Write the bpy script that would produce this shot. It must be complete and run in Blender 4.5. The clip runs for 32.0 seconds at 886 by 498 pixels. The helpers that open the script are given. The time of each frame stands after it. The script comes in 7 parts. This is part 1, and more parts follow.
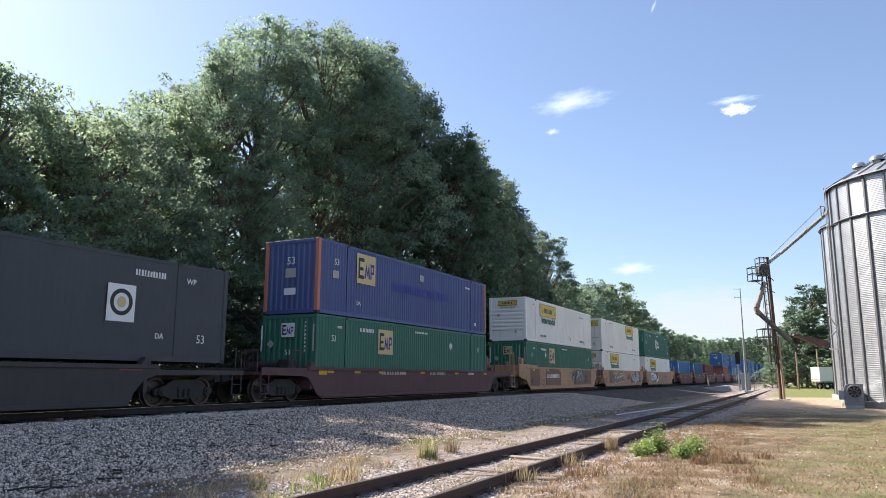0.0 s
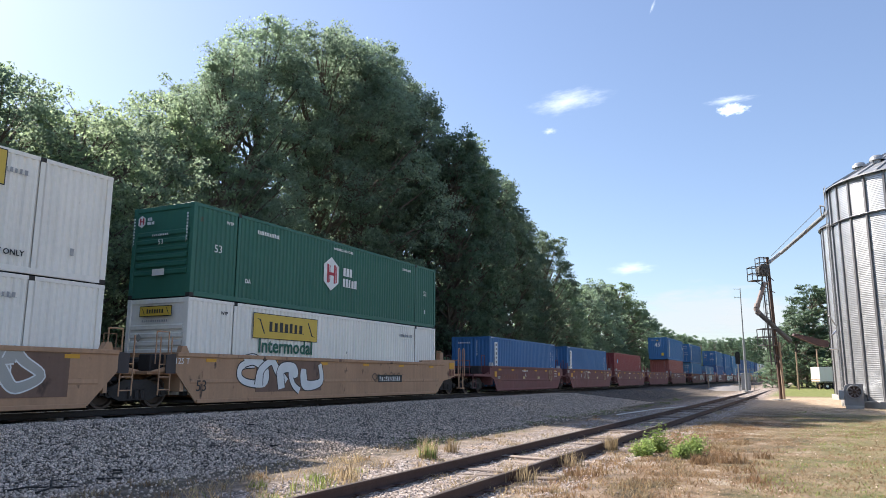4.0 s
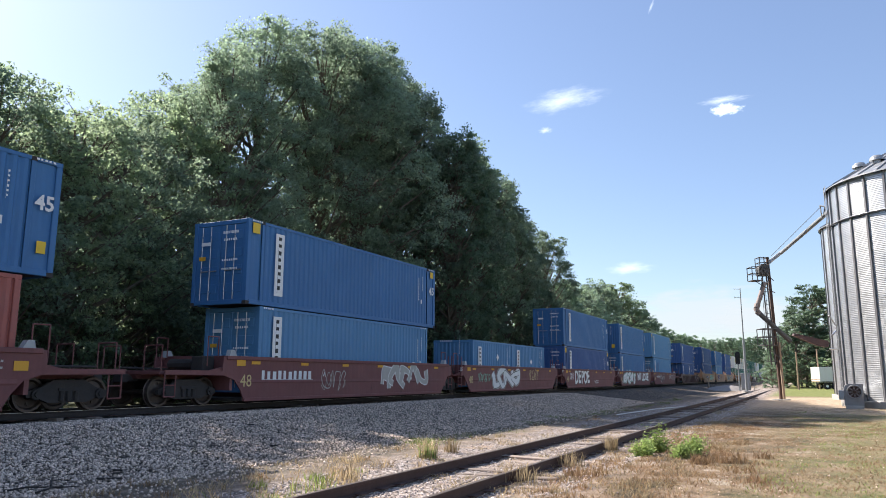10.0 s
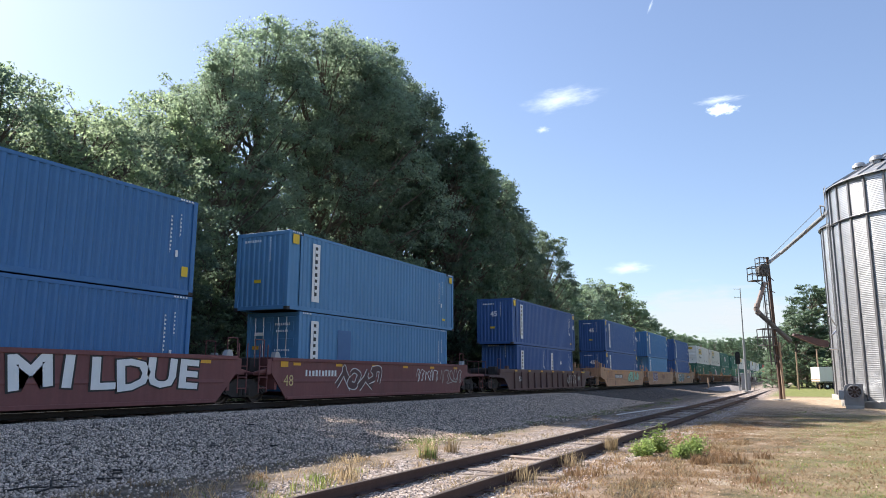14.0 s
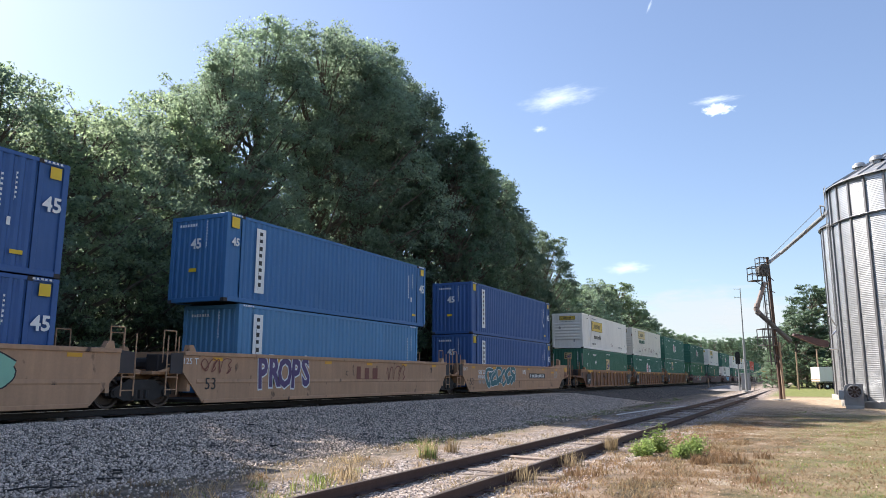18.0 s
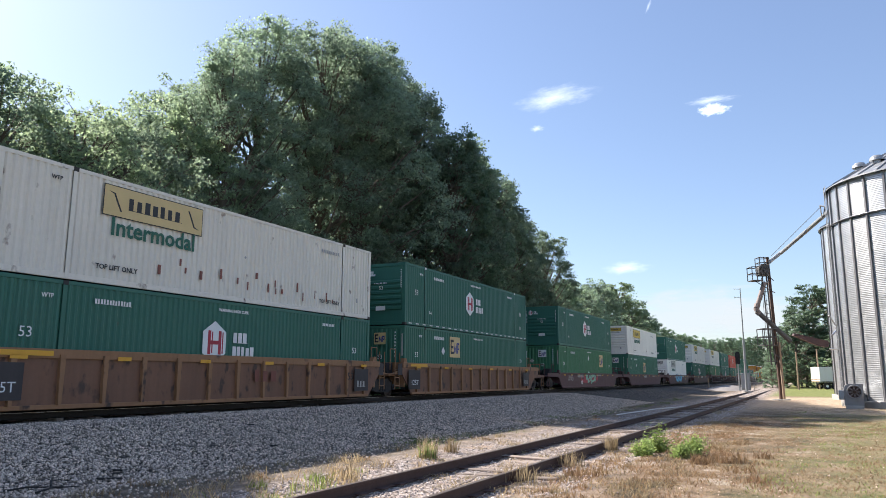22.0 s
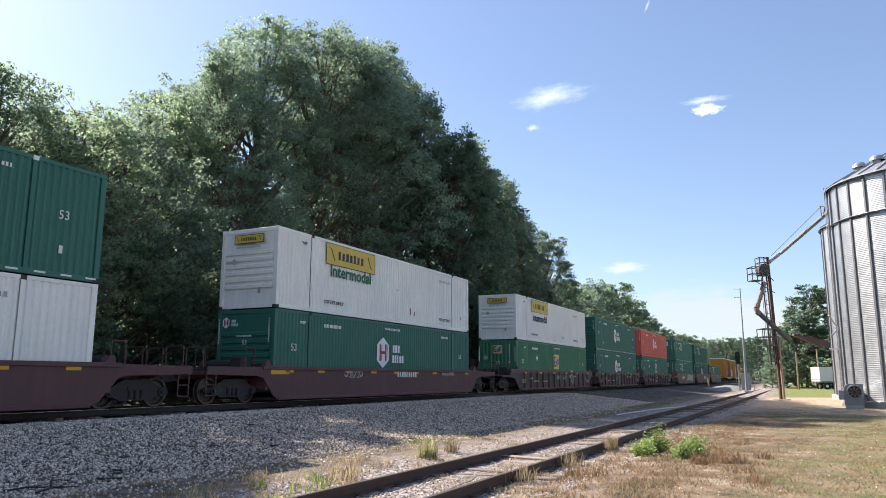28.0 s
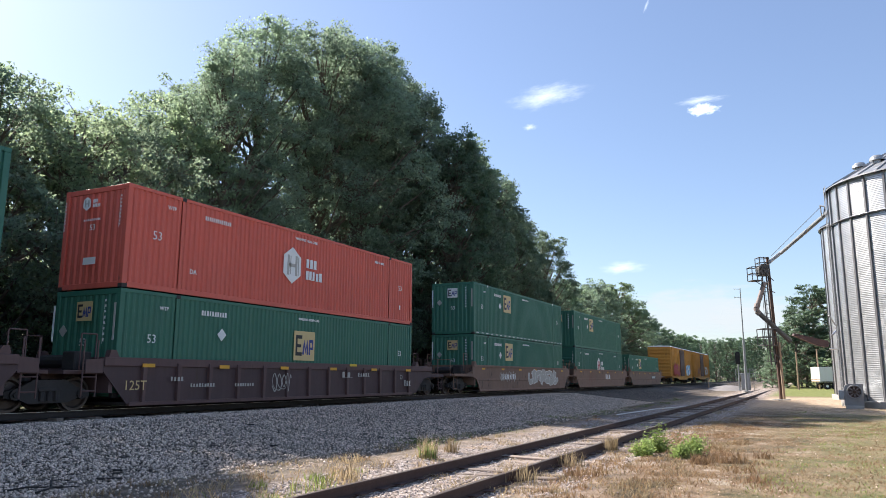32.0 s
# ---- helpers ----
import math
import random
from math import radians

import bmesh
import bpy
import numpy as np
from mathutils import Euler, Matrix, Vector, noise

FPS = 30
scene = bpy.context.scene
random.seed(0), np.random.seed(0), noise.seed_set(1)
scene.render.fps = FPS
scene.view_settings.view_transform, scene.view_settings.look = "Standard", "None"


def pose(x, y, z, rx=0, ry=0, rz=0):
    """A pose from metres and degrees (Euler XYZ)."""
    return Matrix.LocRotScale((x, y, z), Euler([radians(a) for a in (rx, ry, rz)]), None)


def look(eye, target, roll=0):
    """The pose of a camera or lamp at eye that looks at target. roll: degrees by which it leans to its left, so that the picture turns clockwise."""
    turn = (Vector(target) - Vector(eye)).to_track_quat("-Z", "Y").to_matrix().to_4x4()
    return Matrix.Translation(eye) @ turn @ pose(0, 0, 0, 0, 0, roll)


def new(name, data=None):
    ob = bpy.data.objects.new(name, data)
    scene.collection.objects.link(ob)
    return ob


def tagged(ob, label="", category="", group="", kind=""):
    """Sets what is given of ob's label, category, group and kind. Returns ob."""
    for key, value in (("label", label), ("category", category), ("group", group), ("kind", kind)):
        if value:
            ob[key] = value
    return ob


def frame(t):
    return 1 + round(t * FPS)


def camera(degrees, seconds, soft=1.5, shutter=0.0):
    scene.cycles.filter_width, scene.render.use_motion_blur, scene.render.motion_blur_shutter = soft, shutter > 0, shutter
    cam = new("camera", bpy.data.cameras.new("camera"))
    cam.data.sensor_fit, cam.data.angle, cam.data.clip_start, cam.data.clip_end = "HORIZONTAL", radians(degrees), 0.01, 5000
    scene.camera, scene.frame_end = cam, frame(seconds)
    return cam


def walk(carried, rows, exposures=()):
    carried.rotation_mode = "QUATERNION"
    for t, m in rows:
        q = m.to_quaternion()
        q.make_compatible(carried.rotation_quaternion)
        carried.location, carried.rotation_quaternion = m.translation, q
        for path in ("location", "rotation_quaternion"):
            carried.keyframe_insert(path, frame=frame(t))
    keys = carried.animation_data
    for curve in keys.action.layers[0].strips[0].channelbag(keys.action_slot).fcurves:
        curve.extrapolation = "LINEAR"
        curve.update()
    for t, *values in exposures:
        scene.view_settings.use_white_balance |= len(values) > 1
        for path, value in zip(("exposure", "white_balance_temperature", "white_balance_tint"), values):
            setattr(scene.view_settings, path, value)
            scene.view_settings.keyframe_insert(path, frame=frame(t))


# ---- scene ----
# The world: x along the railway (the train runs towards -x), y across it away from the camera, z up.
EYE = (0.0, 0.0, 1.65)
PSI, TILT = radians(63.5665), radians(10.0087)
RAIL_Z = 0.78      # top of the main line's rails
TRACK_Y = 17.655   # centre of the main line
SIDE_Y = 5.2       # centre of the siding
cam = camera(62.806, 32.0, soft=0.8)
AIM = (math.sin(PSI) * math.cos(TILT), math.cos(PSI) * math.cos(TILT), EYE[2] + math.sin(TILT))
walk(cam, [(0.0, look(EYE, AIM, 0.152)), (32.0, look(EYE, AIM, 0.152))], exposures=((0.0, 2.14, 6500, 13), (32.0, 2.14, 6500, 13)))

# ---- light ----
SUN_AZ, SUN_EL = radians(8), radians(40)   # azimuth from +y towards +x
world = bpy.data.worlds.new("sky")
scene.world = world
world.use_nodes = True
_wn = world.node_tree.nodes
_sky = _wn.new("ShaderNodeTexSky")
_sky.sky_type, _sky.sun_disc = "NISHITA", False
_sky.sun_elevation, _sky.sun_rotation = SUN_EL, SUN_AZ
_sky.air_density, _sky.dust_density, _sky.ozone_density = 1.0, 0.8, 2.6
_haze, _both = _wn.new("ShaderNodeBackground"), _wn.new("ShaderNodeAddShader")   # thin even high haze over the whole sky
_haze.inputs[0].default_value, _haze.inputs[1].default_value = (0.50, 0.62, 1.0, 1), 0.03
_wl = world.node_tree.links
_wl.new(_sky.outputs[0], _wn["Background"].inputs[0])
_wl.new(_wn["Background"].outputs[0], _both.inputs[0])
_wl.new(_haze.outputs[0], _both.inputs[1])
_wl.new(_both.outputs[0], _wn["World Output"].inputs[0])
_wn["Background"].inputs[1].default_value = 0.039
sun = new("sun", bpy.data.lights.new("sun", "SUN"))
sun.data.energy, sun.data.angle, sun.data.color = 2.45, radians(0.53), (1.0, 0.95, 0.87)
_sd = Vector((math.sin(SUN_AZ) * math.cos(SUN_EL), math.cos(SUN_AZ) * math.cos(SUN_EL), math.sin(SUN_EL)))
sun.matrix_world = look(_sd * 200, (0, 0, 0))

# ---- materials ----
def surf(name, col, rough=0.6, metal=0.0, var=0.2, scale=1.5, grain=25.0, bump=0.0, bscale=60.0,
         wear=None, wear_at=0.62, streak=0.0, spec=0.5, per=0.0, island=False):
    """A painted, worn or raw surface: broad stains, fine grain, streaks that run down, and patches of wear."""
    m = bpy.data.materials.new(name)
    m.use_nodes = True
    n, l = m.node_tree.nodes, m.node_tree.links
    b = n["Principled BSDF"]
    b.inputs["Roughness"].default_value, b.inputs["Metallic"].default_value = rough, metal
    b.inputs["Specular IOR Level"].default_value = spec
    tc, oi = n.new("ShaderNodeTexCoord"), n.new("ShaderNodeObjectInfo")
    off = n.new("ShaderNodeVectorMath")
    off.operation = "MULTIPLY_ADD"
    l.new(oi.outputs["Random"], off.inputs[0])
    off.inputs[1].default_value = (37.0, 19.0, 53.0)
    l.new(tc.outputs["Object"], off.inputs[2])

    def tex(sc, det=4.0, stretch=(1, 1, 1)):
        mp, t = n.new("ShaderNodeMapping"), n.new("ShaderNodeTexNoise")
        mp.inputs["Scale"].default_value = stretch
        l.new(off.outputs[0], mp.inputs[0])
        l.new(mp.outputs[0], t.inputs["Vector"])
        t.inputs["Scale"].default_value, t.inputs["Detail"].default_value = sc, det
        return t.outputs[0]

    def math_(op, a, c, d=None):
        k = n.new("ShaderNodeMath")
        k.operation = op
        for i, v in enumerate((a, c, d)):
            if v is None:
                continue
            if isinstance(v, (int, float)):
                k.inputs[i].default_value = v
            else:
                l.new(v, k.inputs[i])
        return k.outputs[0]

    f = math_("MULTIPLY_ADD", tex(scale), 2.0 * var, 1.0 - var)
    f = math_("MULTIPLY", f, math_("MULTIPLY_ADD", tex(grain, 3.0), var, 1.0 - var * 0.5))
    if streak:
        f = math_("MULTIPLY", f, math_("MULTIPLY_ADD", tex(3.0, 5.0, (2.2, 2.2, 0.12)), 2 * streak, 1.0 - streak))
    if per:
        f = math_("MULTIPLY", f, math_("MULTIPLY_ADD", oi.outputs["Random"], 2 * per, 1.0 - per))
    if island:
        g = n.new("ShaderNodeNewGeometry")
        f = math_("MULTIPLY", f, math_("MULTIPLY_ADD", g.outputs["Random Per Island"], 1.15, 0.4))
    mx = n.new("ShaderNodeMix")
    mx.data_type, mx.blend_type = "RGBA", "MULTIPLY"
    mx.inputs[0].default_value = 1.0
    mx.inputs[6].default_value = (*col, 1)
    l.new(f, mx.inputs[7])
    out = mx.outputs[2]
    if wear:
        r = n.new("ShaderNodeMapRange")
        r.inputs[1].default_value, r.inputs[2].default_value = wear_at, wear_at + 0.09
        l.new(tex(2.6, 9.0, (1, 1, 0.6)), r.inputs[0])
        w = n.new("ShaderNodeMix")
        w.data_type = "RGBA"
        l.new(r.outputs[0], w.inputs[0])
        l.new(out, w.inputs[6])
        w.inputs[7].default_value = (*wear, 1)
        out = w.outputs[2]
    l.new(out, b.inputs["Base Color"])
    l.new(math_("MULTIPLY_ADD", tex(scale * 4), 0.3, rough - 0.15), b.inputs["Roughness"])
    if bump:
        bp = n.new("ShaderNodeBump")
        bp.inputs["Strength"].default_value, bp.inputs["Distance"].default_value = bump, 0.02
        l.new(tex(bscale, 6.0), bp.inputs["Height"])
        l.new(bp.outputs[0], b.inputs["Normal"])
    return m


RUST = (0.13, 0.055, 0.03)
paint = {}
for key, col, st in (
        ("black", (0.042, 0.046, 0.054), 0.10), ("navy", (0.075, 0.10, 0.24), 0.18), ("orange", (0.52, 0.18, 0.12), 0.15),
        ("emp", (0.036, 0.152, 0.098), 0.16), ("hub", (0.03, 0.14, 0.098), 0.10), ("moss", (0.045, 0.18, 0.085), 0.18),
        ("white", (0.86, 0.82, 0.75), 0.12), ("cream", (0.74, 0.69, 0.60), 0.12), ("grey", (0.38, 0.39, 0.39), 0.08),
        ("blue", (0.04, 0.15, 0.34), 0.12), ("sky", (0.085, 0.23, 0.41), 0.16), ("deep", (0.034, 0.098, 0.27), 0.10),
        ("rust_red", (0.34, 0.10, 0.08), 0.15), ("maroon", (0.24, 0.04, 0.045), 0.12), ("coral", (0.64, 0.12, 0.08), 0.18)):
    paint[key] = surf("paint " + key, col, rough=0.55, var=0.12, scale=0.5, grain=9, streak=st, wear=RUST, wear_at=0.74 if key != "cream" else 0.655)
for key, col, at in (("fec", (0.105, 0.044, 0.044), 0.66), ("tan", (0.45, 0.26, 0.15), 0.64), ("mineral", (0.18, 0.064, 0.06), 0.70),
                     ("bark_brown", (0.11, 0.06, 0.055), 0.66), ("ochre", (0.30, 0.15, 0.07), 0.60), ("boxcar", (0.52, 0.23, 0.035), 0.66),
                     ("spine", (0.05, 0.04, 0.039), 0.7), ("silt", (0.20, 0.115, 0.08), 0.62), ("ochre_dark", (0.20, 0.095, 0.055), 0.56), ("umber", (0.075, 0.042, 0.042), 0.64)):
    paint[key] = surf("car paint " + key, col, rough=0.65, var=0.22, scale=0.7, grain=14, streak=0.22, wear=(0.07, 0.04, 0.03), wear_at=at, bump=0.08)
GRIME = surf("grimed steel", (0.035, 0.03, 0.028), rough=0.75, var=0.35, scale=5, bump=0.25)
WHEEL = surf("wheel steel", (0.09, 0.07, 0.06), rough=0.5, metal=0.6, var=0.3, scale=6)
STEEL = surf("bare steel", (0.42, 0.42, 0.43), rough=0.35, metal=0.9, var=0.15, scale=3)
GASKET = surf("dark recess", (0.02, 0.02, 0.02), rough=0.8)
INK = {k: surf("ink " + k, c, rough=0.55, var=0.10, scale=3, grain=30) for k, c in dict(
    white=(0.78, 0.78, 0.76), black=(0.02, 0.02, 0.022), yellow=(0.72, 0.48, 0.03), green=(0.012, 0.11, 0.07), red=(0.42, 0.03, 0.05),
    amber=(0.72, 0.36, 0.03), blue=(0.02, 0.04, 0.22), grey=(0.35, 0.35, 0.35), mint=(0.25, 0.50, 0.36), teal=(0.035, 0.15, 0.17), gold=(0.66, 0.45, 0.07),
    cyan=(0.12, 0.42, 0.66), dark_blue=(0.04, 0.06, 0.33), tan=(0.62, 0.47, 0.22), seal=(0.30, 0.21, 0.13), brown=(0.20, 0.06, 0.04), patch_blue=(0.05, 0.14, 0.30), silt_ink=(0.24, 0.16, 0.11), plum=(0.10, 0.06, 0.16), spray_dark=(0.09, 0.04, 0.04), faded=(0.42, 0.40, 0.36)).items()}


# ---- mesh helpers ----
class M:
    """Vertices and faces of one mesh."""
    def __init__(self):
        self.v, self.f = [], []

    def add(self, v, f):
        k = len(self.v)
        self.v += [tuple(a) for a in v]
        self.f += [tuple(i + k for i in a) for a in f]
        return self

    def box(self, lo, hi, ch=0.0):
        lo, hi = [min(a, b) for a, b in zip(lo, hi)], [max(a, b) for a, b in zip(lo, hi)]
        if not ch:
            v = [(x, y, z) for x in (lo[0], hi[0]) for y in (lo[1], hi[1]) for z in (lo[2], hi[2])]
            return self.add(v, [(0, 1, 3, 2), (4, 6, 7, 5), (0, 4, 5, 1), (2, 3, 7, 6), (0, 2, 6, 4), (1, 5, 7, 3)])
        v, idx = [], {}
        for s in ((i, j, k) for i in (0, 1) for j in (0, 1) for k in (0, 1)):
            for a in range(3):
                p = []
                for c in range(3):
                    e = hi[c] if s[c] else lo[c]
                    p.append(e if c == a else e + (-ch if s[c] else ch))
                idx[s, a] = len(v)
                v.append(p)
        f = []
        for a in range(3):
            b, c = (a + 1) % 3, (a + 2) % 3
            for e in (0, 1):
                q = []
                for i, j in ((0, 0), (1, 0), (1, 1), (0, 1)):
                    s = [0, 0, 0]
                    s[a], s[b], s[c] = e, i, j
                    q.append(idx[tuple(s), a])
                f.append(q if e else q[::-1])
            for i in (0, 1):
                for j in (0, 1):
                    s0, s1 = [0, 0, 0], [0, 0, 0]
                    s0[b], s0[c], s1[b], s1[c] = i, j, i, j
                    s1[a] = 1
                    q = [idx[tuple(s0), b], idx[tuple(s1), b], idx[tuple(s1), c], idx[tuple(s0), c]]
                    f.append(q if i != j else q[::-1])
        for s in ((i, j, k) for i in (0, 1) for j in (0, 1) for k in (0, 1)):
            q = [idx[s, 0], idx[s, 1], idx[s, 2]]
            f.append(q if sum(s) % 2 else q[::-1])
        return self.add(v, f)

    def cyl(self, p0, p1, r0, r1=None, n=10, caps=True):
        r1 = r0 if r1 is None else r1
        p0, p1 = Vector(p0), Vector(p1)
        d = (p1 - p0).normalized()
        a = d.orthogonal().normalized()
        b = d.cross(a)
        v = []
        for p, r in ((p0, r0), (p1, r1)):
            v += [p + (a * math.cos(t) + b * math.sin(t)) * r for t in (2 * math.pi * i / n for i in range(n))]
        f = [(i, (i + 1) % n, n + (i + 1) % n, n + i) for i in range(n)]
        if caps:
            f += [tuple(range(n))[::-1], tuple(range(n, 2 * n))]
        return self.add(v, f)

    def pipe(self, pts, r, n=6):
        for a, b in zip(pts, pts[1:]):
            self.cyl(a, b, r, n=n)
        return self

    def prism(self, poly, a0, a1, plane="xz"):
        """A polygon, drawn in a plane, pushed along the third axis from a0 to a1."""
        def at(p, a):
            return {"xz": (p[0], a, p[1]), "xy": (p[0], p[1], a), "yz": (a, p[0], p[1])}[plane]
        n = len(poly)
        v = [at(p, a0) for p in poly] + [at(p, a1) for p in poly]
        return self.add(v, [tuple(range(n)), tuple(range(n, 2 * n))[::-1]] + [(i, i + n, (i + 1) % n + n, (i + 1) % n) for i in range(n)])

    def lathe(self, prof, centre=(0, 0, 0), axis="y", n=20):
        """A profile of (radius, along the axis) turned about the axis."""
        v, f = [], []
        for r, a in prof:
            for i in range(n):
                t = 2 * math.pi * i / n
                c, s = r * math.cos(t), r * math.sin(t)
                p = {"y": (c, a, s), "z": (c, s, a), "x": (a, c, s)}[axis]
                v.append([p[k] + centre[k] for k in range(3)])
        for j in range(len(prof) - 1):
            f += [(j * n + i, j * n + (i + 1) % n, (j + 1) * n + (i + 1) % n, (j + 1) * n + i) for i in range(n)]
        return self.add(v, f)

    def mesh(self, name, mat, smooth=False):
        me = bpy.data.meshes.new(name)
        me.from_pydata(self.v, [], self.f)
        me.materials.append(mat)
        if smooth:
            me.polygons.foreach_set("use_smooth", [True] * len(me.polygons))
        bm = bmesh.new()
        bm.from_mesh(me)
        bmesh.ops.recalc_face_normals(bm, faces=bm.faces)
        bm.to_mesh(me)
        bm.free()
        return me


CACHE = {}


def part(name, m, mat, parent, label="", at=None, key=None, smooth=False):
    """One mesh object under a thing or part. key: parts alike share one mesh; m may then be a function that makes it."""
    if key is not None:
        k = (key, mat.name)
        if k not in CACHE:
            CACHE[k] = (m() if callable(m) else m).mesh(name, mat, smooth)
        me = CACHE[k]
    else:
        me = m.mesh(name, mat, smooth)
    ob = new(name, me)
    ob.parent = parent
    if at is not None:
        ob.matrix_basis = at if isinstance(at, Matrix) else Matrix.Translation(at)
    if label:
        ob["label"] = label
    return ob


def thing(name, label, category, at=(0, 0, 0), group="", kind=""):
    ob = new(name)
    ob.empty_display_size = 0.2
    ob.matrix_basis = at if isinstance(at, Matrix) else Matrix.Translation(at)
    return tagged(ob, label, category, group, kind)


TEXTS = {}


def letters(text, size, bold=0.0):
    """The mesh of a text in Blender's own font, centred, in the x-z plane and facing -y; a millimetre or two thick."""
    k = (text, round(size, 3), bold)
    if k not in TEXTS:
        cu = bpy.data.curves.new("letters", "FONT")
        cu.body, cu.size, cu.align_x, cu.align_y, cu.resolution_u = text, size, "CENTER", "CENTER", 2
        cu.extrude, cu.offset = 0.002, bold
        ob = bpy.data.objects.new("letters", cu)
        scene.collection.objects.link(ob)
        bpy.context.view_layer.update()
        me = bpy.data.meshes.new_from_object(ob.evaluated_get(bpy.context.evaluated_depsgraph_get()))
        bpy.data.objects.remove(ob)
        me.transform(Matrix.Rotation(radians(90), 4, "X"))
        me.materials.clear()
        TEXTS[k] = me
    return TEXTS[k]


def lettering(name, text, size, mat, parent, at, label="", bold=0.0, turn=0.0, stretch=1.0, slant=0.0):
    k = ("letters", text, round(size, 3), bold, mat.name, stretch)
    if k not in CACHE:
        me = letters(text, size, bold).copy()
        me.transform(Matrix.Diagonal((stretch, 1, 1, 1)))
        me.materials.append(mat)
        CACHE[k] = me
    ob = new(name, CACHE[k])
    ob.parent = parent
    ob.matrix_basis = Matrix.Translation(at) @ Matrix.Rotation(turn, 4, "Z") @ Matrix.Rotation(slant, 4, "Y")
    if label:
        ob["label"] = label
    return ob

# ---- ground, ballast and tracks ----
def lerp(a, b, t):
    return a + (b - a) * t


def ground_z(x, y):
    """The height of the land: the yard, the ballast bank of the main line, the strip before the woods."""
    pts = ((-4000, 0.3), (-60, 0.1), (-8, 0.05), (3.1, 0.02), (3.7, -0.035), (6.7, -0.035), (7.4, 0.02), (9.4, 0.03), (14.7, 0.56), (20.6, 0.56), (23.2, 0.05), (28, 0.3), (60, 1.0), (4000, 1.5))
    z = pts[-1][1]
    for (a, za), (b, zb) in zip(pts, pts[1:]):
        if y <= b:
            z = lerp(za, zb, max(0.0, (y - a) / (b - a)))
            break
    # the yard rises to the main line far down the track
    k = min(1.0, max(0.0, (x - 70) / 130))
    if y < 14.7 and k > 0:
        z = max(z, 0.5 * k)
    if y > 24 or y < 3:
        z += 0.05 * noise.noise((x * 0.15, y * 0.15, 0)) + 0.02 * noise.noise((x * 0.9, y * 0.9, 3))
    return z


def ground_sheet():
    xs = [-4000, -1200, -500, -200, -100, -60] + [-40 + i * 1.5 for i in range(28)] + [2 + i * 0.5 for i in range(80)] + \
         [42 + i * 1.5 for i in range(60)] + [132 + i * 8 for i in range(40)] + [460, 560, 700, 1000, 2000, 4400]
    ys = [-4000, -1200, -400, -200, -120, -80, -60] + [-45 + i * 1.5 for i in range(28)] + [-3 + i * 0.35 for i in range(86)] + \
         [27.5 + i * 2 for i in range(20)] + [70, 90, 130, 250, 600, 1500, 4400]
    m = M()
    ny = len(ys)
    for x in xs:
        for y in ys:
            m.v.append((x, y, ground_z(x, y)))
    for i in range(len(xs) - 1):
        for j in range(ny - 1):
            m.f.append((i * ny + j, (i + 1) * ny + j, (i + 1) * ny + j + 1, i * ny + j + 1))
    return m


